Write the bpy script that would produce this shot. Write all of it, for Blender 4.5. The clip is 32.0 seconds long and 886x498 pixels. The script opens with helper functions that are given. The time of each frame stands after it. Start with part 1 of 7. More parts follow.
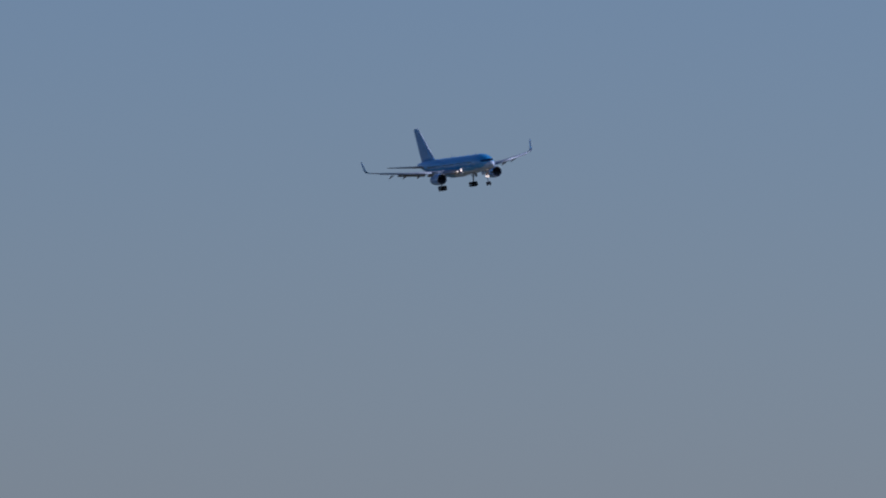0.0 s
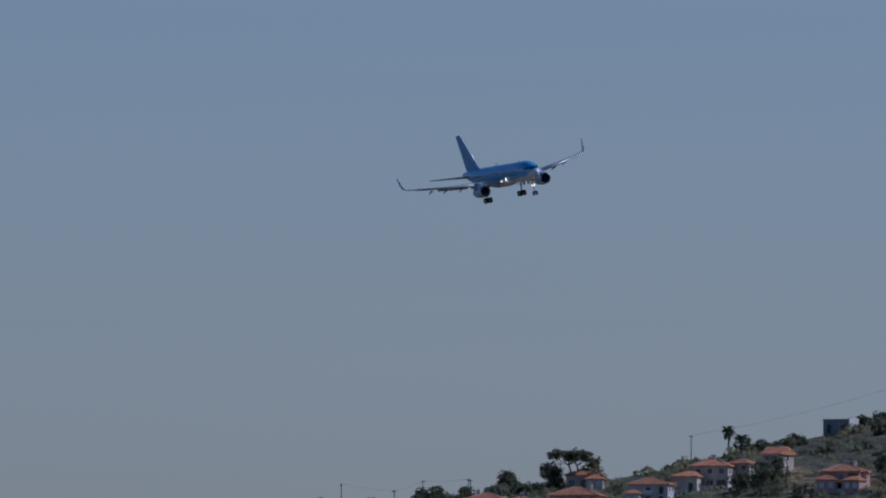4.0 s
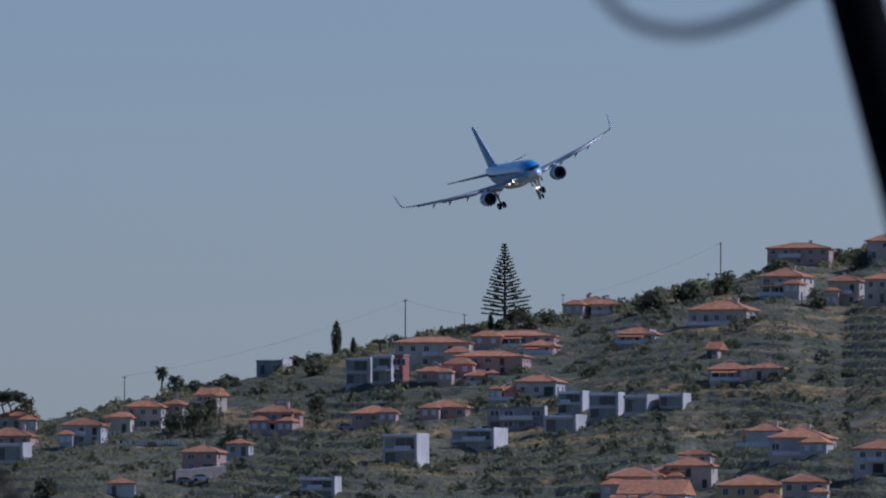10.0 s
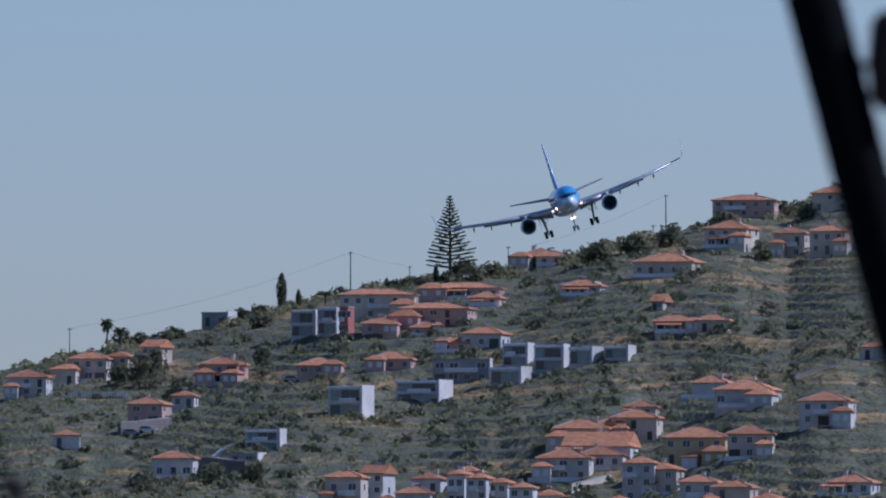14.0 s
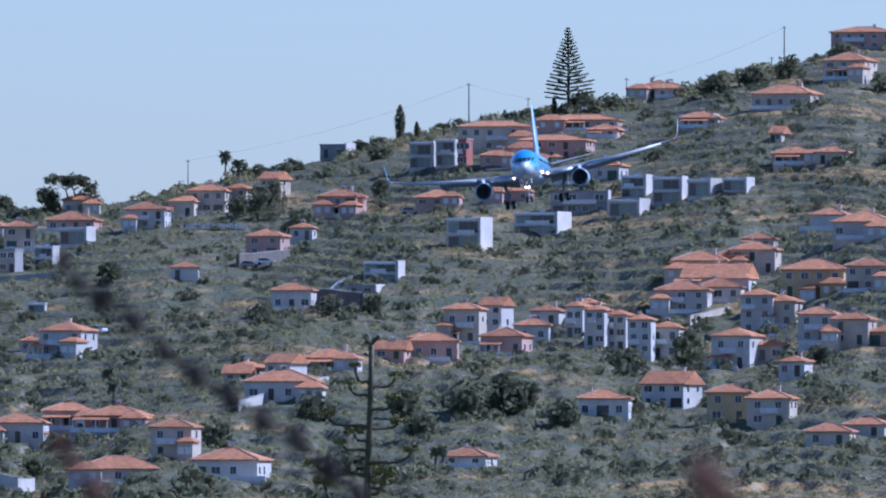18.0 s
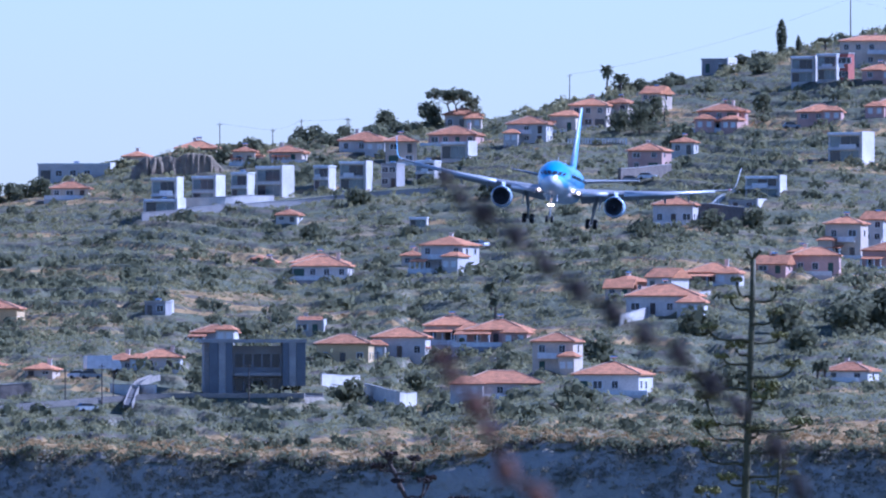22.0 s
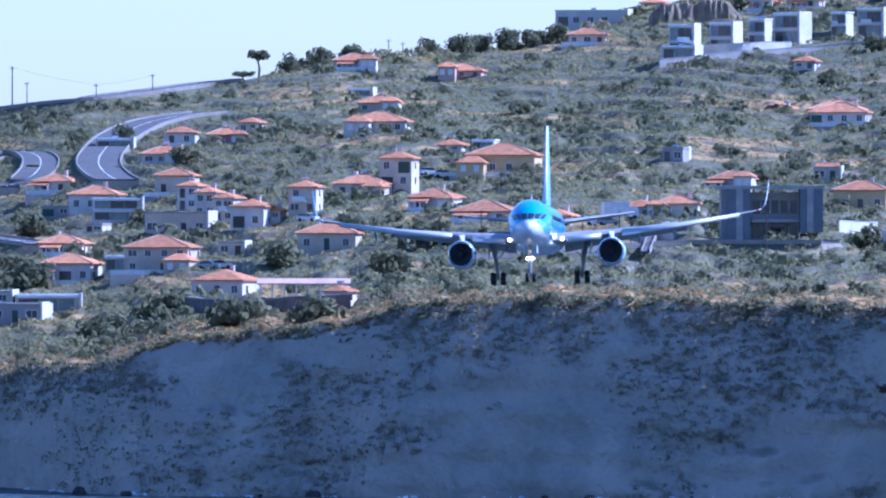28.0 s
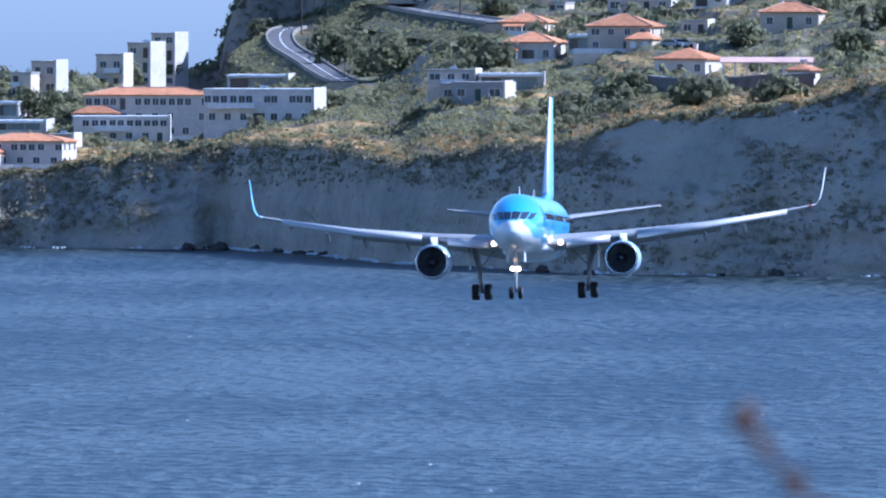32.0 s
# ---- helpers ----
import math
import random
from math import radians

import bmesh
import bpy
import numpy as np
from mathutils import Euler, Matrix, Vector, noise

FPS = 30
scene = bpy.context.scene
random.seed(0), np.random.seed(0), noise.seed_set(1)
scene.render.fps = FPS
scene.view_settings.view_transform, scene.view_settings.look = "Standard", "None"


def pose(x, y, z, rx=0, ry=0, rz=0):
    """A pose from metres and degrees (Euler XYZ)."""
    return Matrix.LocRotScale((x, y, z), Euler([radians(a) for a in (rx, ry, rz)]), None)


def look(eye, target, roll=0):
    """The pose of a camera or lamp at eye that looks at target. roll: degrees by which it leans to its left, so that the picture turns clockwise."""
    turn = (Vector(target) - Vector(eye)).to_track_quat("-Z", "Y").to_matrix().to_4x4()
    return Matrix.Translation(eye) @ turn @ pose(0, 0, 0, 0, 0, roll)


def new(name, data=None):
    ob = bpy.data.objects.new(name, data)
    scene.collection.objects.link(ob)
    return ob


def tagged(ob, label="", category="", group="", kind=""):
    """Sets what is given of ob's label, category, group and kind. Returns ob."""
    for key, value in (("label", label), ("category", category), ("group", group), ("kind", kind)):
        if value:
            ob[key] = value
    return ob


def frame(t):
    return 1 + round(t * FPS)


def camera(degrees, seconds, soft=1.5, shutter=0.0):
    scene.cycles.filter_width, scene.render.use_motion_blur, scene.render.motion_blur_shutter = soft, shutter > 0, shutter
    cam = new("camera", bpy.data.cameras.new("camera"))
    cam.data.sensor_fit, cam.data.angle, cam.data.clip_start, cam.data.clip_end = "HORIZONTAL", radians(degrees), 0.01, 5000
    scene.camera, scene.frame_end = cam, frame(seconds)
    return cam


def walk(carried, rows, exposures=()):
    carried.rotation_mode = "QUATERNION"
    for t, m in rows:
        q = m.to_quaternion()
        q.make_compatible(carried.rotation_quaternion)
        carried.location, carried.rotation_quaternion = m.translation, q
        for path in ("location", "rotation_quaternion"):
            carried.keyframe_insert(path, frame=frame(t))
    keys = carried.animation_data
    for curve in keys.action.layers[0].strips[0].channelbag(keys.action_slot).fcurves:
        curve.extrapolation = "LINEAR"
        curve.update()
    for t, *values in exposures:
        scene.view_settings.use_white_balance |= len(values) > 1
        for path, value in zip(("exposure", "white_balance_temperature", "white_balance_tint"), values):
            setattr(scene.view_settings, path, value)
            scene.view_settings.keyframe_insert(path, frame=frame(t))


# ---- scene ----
EYE = (0.0, 0.0, 50.0)
FIELD = 2 * math.degrees(math.atan(784 / 25400))
# seconds, bearing and tilt of the long lens, in degrees
CAM_ROWS = [
    (0.0, -3.3137, 1.9851), (0.5, -3.1174, 1.9715), (1.0, -3.0069, 1.9602), (1.5, -2.8107, 1.9490), (2.0, -2.4903, 1.9287),
    (2.5, -2.1723, 1.9106), (4.5, -1.4171, 1.7479), (5.0, -1.1798, 1.6914), (5.5, -0.9442, 1.7007), (6.0, -0.7177, 1.6848),
    (6.5, -0.4856, 1.6843), (7.0, -0.3140, 1.6839), (7.5, -0.1883, 1.6576), (8.0, -0.1201, 1.6515), (8.5, -0.0006, 1.6528),
    (9.0, 0.2113, 1.6443), (9.5, 0.4644, 1.6400), (10.0, 0.6582, 1.5779), (10.5, 0.7541, 1.5099), (11.0, 0.8317, 1.5089),
    (11.5, 0.8926, 1.5152), (12.0, 0.9381, 1.5033), (12.5, 0.9083, 1.4617), (13.0, 0.8704, 1.4142), (13.5, 0.8780, 1.3939),
    (15.5, 0.8114, 1.2811), (16.0, 0.7192, 1.1137), (16.5, 0.6486, 1.0641), (17.0, 0.6099, 1.0154), (17.5, 0.5857, 0.9225),
    (18.0, 0.4045, 0.7155), (18.5, 0.1757, 0.6508), (19.0, 0.0000, 0.6406), (19.5, -0.1180, 0.6270),
    (20.0, -0.2355, 0.5652), (20.5, -0.4689, 0.4698), (21.0, -0.7258, 0.3875), (21.5, -0.9564, 0.3803),
    (22.0, -1.1190, 0.3741), (22.5, -1.2553, 0.3614), (23.0, -1.4212, 0.3367), (23.5, -1.6500, 0.2774),
    (24.0, -1.8956, 0.2540), (24.5, -2.0629, 0.2600), (26.5, -2.6081, -0.0676), (27.0, -2.8494, -0.1230),
    (27.5, -3.0385, -0.1771), (28.0, -3.1844, -0.2389), (28.5, -3.3794, -0.3858), (29.0, -3.6232, -0.4940),
    (29.5, -3.8327, -0.5873), (30.0, -3.9643, -0.7069), (30.5, -4.0873, -0.7925), (31.0, -4.2832, -0.8868),
    (31.5, -4.6259, -1.0013), (32.0, -5.0324, -1.1223),
]
cam = camera(FIELD, 32.0, soft=2.1, shutter=0.0)
cam.data.dof.use_dof = True
cam.data.dof.focus_distance = 2400.0
cam.data.dof.aperture_fstop = 60.0
walk(cam, [(t, pose(*EYE, 90 + tilt, 0, -bearing)) for t, bearing, tilt in CAM_ROWS],
     exposures=[(t, s, k, tint) for t, s, k, tint in
                ((0, -1.23, 4800, 24), (5, -1.25, 4800, 24), (6.5, -1.25, 4800, 24), (7.5, -1.06, 4840, 24), (9, -1.02, 4840, 24), (11, -0.85, 4840, 24),
                 (13, -0.66, 4800, 23), (16, -0.40, 4720, 23), (17.5, -0.14, 4600, 23), (18.1, 0.07, 4540, 24), (18.6, 0.22, 4400, 26), (24, 0.42, 4280, 30),
                 (27, 0.58, 4220, 30), (30, 0.90, 4420, 22), (32, 0.80, 4680, 19))])

# ---- daylight: the sun stands high beyond the hill's shoulder ----
SUN_BEARING, SUN_HEIGHT = 70.0, 41.0
world = bpy.data.worlds.new("world")
scene.world = world
world.use_nodes = True
nt = world.node_tree
sky = nt.nodes.new("ShaderNodeTexSky")
sky.sky_type, sky.sun_disc = "NISHITA", False
sky.sun_elevation, sky.sun_rotation = radians(SUN_HEIGHT), radians(SUN_BEARING)
sky.altitude, sky.air_density, sky.dust_density, sky.ozone_density = 50, 1.0, 0.3, 3.2
nt.nodes["Background"].inputs["Strength"].default_value = 0.094
nt.links.new(sky.outputs[0], nt.nodes["Background"].inputs["Color"])
sun = new("sun", bpy.data.lights.new("sun", "SUN"))
sun.data.energy, sun.data.angle, sun.data.color = 5.0, radians(0.5), (1.0, 0.94, 0.86)
sb, sh = radians(SUN_BEARING), radians(SUN_HEIGHT)
SUN_WAY = Vector((math.sin(sb) * math.cos(sh), math.cos(sb) * math.cos(sh), math.sin(sh)))
sun.matrix_basis = look(SUN_WAY * 500, (0, 0, 0))


# ---- materials ----
def mat(name, colour, rough=0.7, metal=0.0, vary=0.25, scale=1.0, bump=0.2, colour2=None, island=0.0, glow=0.0, spec=0.4, obj=0.0, thin=0.0):
    """A surface with grain and stains at two scales."""
    m = bpy.data.materials.new(name)
    m.use_nodes = True
    t = m.node_tree
    bs = t.nodes["Principled BSDF"]
    tc = t.nodes.new("ShaderNodeTexCoord")
    n1 = t.nodes.new("ShaderNodeTexNoise")
    n1.inputs["Scale"].default_value, n1.inputs["Detail"].default_value = scale, 6
    n2 = t.nodes.new("ShaderNodeTexNoise")
    n2.inputs["Scale"].default_value, n2.inputs["Detail"].default_value = scale * 9, 4
    add = t.nodes.new("ShaderNodeMath")
    add.operation = "ADD"
    for n in (n1, n2):
        t.links.new(tc.outputs["Object"], n.inputs["Vector"])
    t.links.new(n1.outputs["Fac"], add.inputs[0])
    t.links.new(n2.outputs["Fac"], add.inputs[1])
    ramp = t.nodes.new("ShaderNodeValToRGB")
    c2 = colour2 or [c * (1 - vary) for c in colour]
    c1 = colour if colour2 else [min(1, c * (1 + vary * 0.5)) for c in colour]
    ramp.color_ramp.elements[0].position, ramp.color_ramp.elements[1].position = 0.36, 0.64
    ramp.color_ramp.elements[0].color, ramp.color_ramp.elements[1].color = (*c2, 1), (*c1, 1)
    half = t.nodes.new("ShaderNodeMath")
    half.operation, half.inputs[1].default_value = "MULTIPLY", 0.5
    t.links.new(add.outputs[0], half.inputs[0])
    t.links.new(half.outputs[0], ramp.inputs["Fac"])
    col = ramp.outputs["Color"]
    if island or obj:
        hsv = t.nodes.new("ShaderNodeHueSaturation")
        src = t.nodes.new("ShaderNodeNewGeometry").outputs["Random Per Island"] if island else t.nodes.new("ShaderNodeObjectInfo").outputs["Random"]
        rng = t.nodes.new("ShaderNodeMapRange")
        rng.inputs["To Min"].default_value, rng.inputs["To Max"].default_value = 1 - (island or obj), 1 + (island or obj)
        t.links.new(src, rng.inputs["Value"])
        t.links.new(rng.outputs[0], hsv.inputs["Value"])
        t.links.new(col, hsv.inputs["Color"])
        col = hsv.outputs["Color"]
    t.links.new(col, bs.inputs["Base Color"])
    bs.inputs["Roughness"].default_value, bs.inputs["Metallic"].default_value = rough, metal
    bs.inputs["Specular IOR Level"].default_value = spec
    if bump:
        b = t.nodes.new("ShaderNodeBump")
        b.inputs["Strength"].default_value, b.inputs["Distance"].default_value = bump, 0.3 / scale
        t.links.new(n2.outputs["Fac"], b.inputs["Height"])
        t.links.new(b.outputs["Normal"], bs.inputs["Normal"])
    if thin:
        tr = t.nodes.new("ShaderNodeBsdfTranslucent")
        mx = t.nodes.new("ShaderNodeMixShader")
        mx.inputs["Fac"].default_value = thin
        t.links.new(col, tr.inputs["Color"])
        t.links.new(bs.outputs[0], mx.inputs[1])
        t.links.new(tr.outputs[0], mx.inputs[2])
        t.links.new(mx.outputs[0], t.nodes["Material Output"].inputs["Surface"])
    if glow:
        bs.inputs["Emission Color"].default_value = (1.0, 0.72, 0.42, 1)
        bs.inputs["Emission Strength"].default_value = glow
    return m


def ground_material():
    """Dry grass, scrub and bare earth; rock where it is steep."""
    m = bpy.data.materials.new("hillside")
    m.use_nodes = True
    t = m.node_tree
    bs = t.nodes["Principled BSDF"]
    tc = t.nodes.new("ShaderNodeTexCoord")

    def noise_tex(scale, detail=5):
        n = t.nodes.new("ShaderNodeTexNoise")
        n.inputs["Scale"].default_value, n.inputs["Detail"].default_value = scale, detail
        t.links.new(tc.outputs["Object"], n.inputs["Vector"])
        return n.outputs["Fac"]

    def ramp(fac, stops):
        r = t.nodes.new("ShaderNodeValToRGB")
        while len(r.color_ramp.elements) < len(stops):
            r.color_ramp.elements.new(0.5)
        for el, (p, c) in zip(r.color_ramp.elements, stops):
            el.position, el.color = p, (*c, 1)
        t.links.new(fac, r.inputs["Fac"])
        return r.outputs["Color"]

    def mix(fac, a, b):
        x = t.nodes.new("ShaderNodeMix")
        x.data_type = "RGBA"
        t.links.new(fac, x.inputs["Factor"])
        t.links.new(a, x.inputs["A"])
        t.links.new(b, x.inputs["B"])
        return x.outputs["Result"]

    mp = t.nodes.new("ShaderNodeMapping")
    mp.inputs["Scale"].default_value = (0.022, 0.03, 0.55)
    t.links.new(tc.outputs["Object"], mp.inputs["Vector"])
    bands = t.nodes.new("ShaderNodeTexNoise")
    bands.inputs["Scale"].default_value, bands.inputs["Detail"].default_value = 1.0, 7
    t.links.new(mp.outputs[0], bands.inputs["Vector"])
    grass = ramp(bands.outputs["Fac"], [(0.40, (0.115, 0.12, 0.075)), (0.52, (0.14, 0.138, 0.085)), (0.60, (0.20, 0.175, 0.105)), (0.70, (0.31, 0.24, 0.135))])
    scrub = ramp(noise_tex(0.4, 6), [(0.35, (0.108, 0.117, 0.073)), (0.7, (0.148, 0.15, 0.093))])
    veg = mix(ramp(noise_tex(0.05, 4), [(0.45, (0, 0, 0)), (0.62, (1, 1, 1))]), grass, scrub)
    rock = ramp(noise_tex(0.10, 9), [(0.36, (0.38, 0.335, 0.27)), (0.5, (0.42, 0.37, 0.295)), (0.66, (0.46, 0.405, 0.32))])
    growth = ramp(noise_tex(0.5, 6), [(0.35, (0.30, 0.28, 0.225)), (0.65, (0.37, 0.34, 0.27))])
    rock = mix(ramp(noise_tex(0.06, 8), [(0.44, (0, 0, 0)), (0.64, (1, 1, 1))]), rock, growth)
    geo = t.nodes.new("ShaderNodeNewGeometry")
    sep = t.nodes.new("ShaderNodeSeparateXYZ")
    t.links.new(geo.outputs["Normal"], sep.inputs[0])
    flat = ramp(sep.outputs["Z"], [(0.62, (0, 0, 0)), (0.86, (1, 1, 1))])
    dry = t.nodes.new("ShaderNodeAttribute")
    dry.attribute_name = "dryness"
    patch = t.nodes.new("ShaderNodeMath")
    patch.operation = "MULTIPLY_ADD"
    patch.inputs[1].default_value = 0.9
    t.links.new(noise_tex(0.11, 7), patch.inputs[0])
    t.links.new(dry.outputs["Fac"], patch.inputs[2])
    straw = ramp(noise_tex(0.35, 7), [(0.3, (0.24, 0.165, 0.075)), (0.5, (0.33, 0.225, 0.10)), (0.72, (0.44, 0.30, 0.135))])
    veg = mix(ramp(patch.outputs[0], [(0.76, (0, 0, 0)), (0.95, (1, 1, 1))]), veg, straw)
    # stone of the terrace steps; its mask also paints the shaded inland bluff
    step = t.nodes.new("ShaderNodeAttribute")
    step.attribute_name = "riser_and_shade"
    masonry = ramp(noise_tex(0.7, 8), [(0.35, (0.085, 0.075, 0.062)), (0.65, (0.16, 0.135, 0.105))])
    t.links.new(mix(step.outputs["Fac"], mix(flat, rock, veg), masonry), bs.inputs["Base Color"])
    bs.inputs["Roughness"].default_value = 0.95
    bs.inputs["Specular IOR Level"].default_value = 0.1
    b = t.nodes.new("ShaderNodeBump")
    b.inputs["Strength"].default_value, b.inputs["Distance"].default_value = 0.7, 0.8
    t.links.new(noise_tex(0.9, 6), b.inputs["Height"])
    broad = t.nodes.new("ShaderNodeBump")
    broad.inputs["Strength"].default_value, broad.inputs["Distance"].default_value = 1.0, 2.4
    t.links.new(noise_tex(0.16, 8), broad.inputs["Height"])
    t.links.new(broad.outputs["Normal"], b.inputs["Normal"])
    t.links.new(b.outputs["Normal"], bs.inputs["Normal"])
    return m


def sea_material():
    m = bpy.data.materials.new("sea_water")
    m.use_nodes = True
    t = m.node_tree
    bs = t.nodes["Principled BSDF"]
    tc = t.nodes.new("ShaderNodeTexCoord")
    mp = t.nodes.new("ShaderNodeMapping")
    mp.inputs["Scale"].default_value = (0.95, 0.34, 1.0)
    t.links.new(tc.outputs["Object"], mp.inputs["Vector"])
    heights = []
    for scale, detail in ((0.022, 5), (0.42, 7)):
        n = t.nodes.new("ShaderNodeTexNoise")
        n.inputs["Scale"].default_value, n.inputs["Detail"].default_value = scale, detail
        t.links.new(mp.outputs[0], n.inputs["Vector"])
        heights.append(n.outputs["Fac"])
    # wave shading put into the base colour: dark hollows, pale crests
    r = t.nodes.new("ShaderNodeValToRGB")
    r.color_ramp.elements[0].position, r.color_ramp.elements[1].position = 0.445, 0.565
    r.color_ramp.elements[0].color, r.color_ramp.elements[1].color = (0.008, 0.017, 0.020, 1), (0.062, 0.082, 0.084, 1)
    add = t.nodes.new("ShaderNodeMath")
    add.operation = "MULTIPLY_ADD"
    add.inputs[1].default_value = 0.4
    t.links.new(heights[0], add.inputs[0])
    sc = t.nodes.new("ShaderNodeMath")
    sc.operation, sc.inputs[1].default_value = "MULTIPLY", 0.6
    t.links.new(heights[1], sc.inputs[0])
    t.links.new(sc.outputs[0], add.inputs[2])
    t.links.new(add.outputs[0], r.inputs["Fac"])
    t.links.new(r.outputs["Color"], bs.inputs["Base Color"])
    bs.inputs["Roughness"].default_value = 0.35
    bs.inputs["Specular IOR Level"].default_value = 0.22
    bs.inputs["IOR"].default_value = 1.33
    b = t.nodes.new("ShaderNodeBump")
    b.inputs["Strength"].default_value, b.inputs["Distance"].default_value = 1.0, 2.2
    t.links.new(heights[1], b.inputs["Height"])
    t.links.new(b.outputs["Normal"], bs.inputs["Normal"])
    return m


HILL, SEA = ground_material(), sea_material()
FOAM = mat("sea_foam", (0.8, 0.82, 0.84), 0.6, scale=0.6)
ROCK = mat("sea_rock", (0.07, 0.06, 0.052), 0.9, scale=0.4, bump=0.6)
WALLS = {"white": mat("white_render", (0.60, 0.56, 0.50), 0.85, scale=0.35, vary=0.22, obj=0.12),
         "cream": mat("cream_render", (0.57, 0.48, 0.37), 0.85, scale=0.35, vary=0.2, obj=0.12),
         "pink": mat("pink_render", (0.55, 0.36, 0.29), 0.85, scale=0.35, vary=0.2, obj=0.1),
         "yellow": mat("yellow_render", (0.58, 0.43, 0.22), 0.85, scale=0.35, vary=0.18, obj=0.08),
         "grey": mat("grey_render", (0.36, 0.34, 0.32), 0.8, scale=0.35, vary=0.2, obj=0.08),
         "red": mat("red_render", (0.40, 0.14, 0.10), 0.85, scale=0.35, vary=0.2)}
RIDGE = mat("ridge_mortar", (0.62, 0.43, 0.30), 0.9, scale=1.2, vary=0.3)
TILE = mat("roof_tile", (0.58, 0.25, 0.11), 0.85, scale=0.9, vary=0.4, bump=0.6, obj=0.2)
CONCRETE = mat("concrete", (0.36, 0.35, 0.33), 0.9, scale=0.5, vary=0.25, obj=0.1)
# dark teal panes, their colour lifted to stand in for reflected sky
TEAL_GLASS = mat("teal_glass", (0.15, 0.20, 0.21), 0.12, scale=0.8, vary=0.3, bump=0, spec=0.7)
GLASS = mat("dark_window", (0.03, 0.035, 0.045), 0.15, scale=2, bump=0, spec=0.6)
TRIM = mat("white_trim", (0.72, 0.72, 0.70), 0.6, scale=2, bump=0)
SHUTTER = mat("green_shutter", (0.05, 0.09, 0.06), 0.6, scale=2, bump=0.05)
STONE = mat("wall_stone", (0.20, 0.17, 0.145), 0.95, scale=0.8, vary=0.4, bump=0.6)
KERB = mat("kerb_stone", (0.29, 0.265, 0.23), 0.9, scale=0.5, vary=0.3)
ASPHALT = mat("asphalt", (0.105, 0.102, 0.1), 0.9, scale=0.3, vary=0.3)
FOLIAGE = mat("scrub_leaves", (0.35, 0.318, 0.16), 0.9, scale=0.05, colour2=(0.25, 0.243, 0.13), bump=0, island=0.18, spec=0.1, thin=0.6)
LEAF = mat("tree_leaves", (0.215, 0.213, 0.12), 0.9, scale=0.2, colour2=(0.155, 0.16, 0.095), bump=0, island=0.15, spec=0.1, thin=0.6)
DRY_GRASS = mat("dry_grass", (0.44, 0.305, 0.14), 0.95, scale=0.06, colour2=(0.31, 0.225, 0.105), bump=0, island=0.15, spec=0.1, thin=0.4)
BARK = mat("bark", (0.13, 0.10, 0.075), 0.95, scale=1.5, vary=0.4, bump=0.5)
PAINT_LINE = mat("road_paint", (0.75, 0.75, 0.72), 0.8, scale=0.5)
STEEL = mat("galvanised_steel", (0.42, 0.42, 0.42), 0.5, metal=0.6, scale=1)
BRIGHT_STEEL = mat("bright_steel", (0.75, 0.75, 0.74), 0.18, metal=0.9, scale=1, bump=0)
POLE_WOOD = mat("pole_wood", (0.10, 0.08, 0.065), 0.9, scale=1.2)


# ---- building helpers ----
def part(name, bm, material, parent=None, label="", smooth=False):
    me = bpy.data.meshes.new(name)
    bmesh.ops.recalc_face_normals(bm, faces=bm.faces)
    bm.to_mesh(me)
    bm.free()
    me.materials.append(material)
    if smooth:
        me.shade_smooth()
    ob = new(name, me)
    ob.parent = parent
    if label:
        ob["label"] = label
    return ob


def box(bm, x0, x1, y0, y1, z0, z1):
    v = [bm.verts.new(p) for p in ((x0, y0, z0), (x1, y0, z0), (x1, y1, z0), (x0, y1, z0), (x0, y0, z1), (x1, y0, z1), (x1, y1, z1), (x0, y1, z1))]
    for f in ((0, 3, 2, 1), (4, 5, 6, 7), (0, 1, 5, 4), (1, 2, 6, 5), (2, 3, 7, 6), (3, 0, 4, 7)):
        bm.faces.new([v[i] for i in f])
    return v


def rings(bm, loops, closed=True, caps=True):
    """Skins a row of vertex loops."""
    vs = [[bm.verts.new(p) for p in loop] for loop in loops]
    n = len(loops[0])
    for a, b in zip(vs, vs[1:]):
        for i in range(n if closed else n - 1):
            j = (i + 1) % n
            bm.faces.new((a[i], a[j], b[j], b[i]))
    if caps and closed:
        bm.faces.new(vs[0][::-1])
        bm.faces.new(vs[-1])
    return vs


def tube(bm, points, radii, sides=8):
    """A tapered round rod through points."""
    loops = []
    pts = [Vector(p) for p in points]
    if not isinstance(radii, (list, tuple)):
        radii = [radii] * len(pts)
    for i, p in enumerate(pts):
        d = (pts[min(i + 1, len(pts) - 1)] - pts[max(i - 1, 0)]).normalized()
        a = d.orthogonal().normalized() if abs(d.z) < 0.9 else Vector((1, 0, 0))
        a = (a - d * a.dot(d)).normalized()
        b = d.cross(a)
        loops.append([p + (a * math.cos(2 * math.pi * k / sides) + b * math.sin(2 * math.pi * k / sides)) * radii[i] for k in range(sides)])
    rings(bm, loops)


def empty(name, x=0.0, y=0.0, z=0.0, rz=0.0):
    ob = new(name)
    ob.empty_display_size = 1.0
    ob.matrix_basis = pose(x, y, z, 0, 0, rz)
    return ob


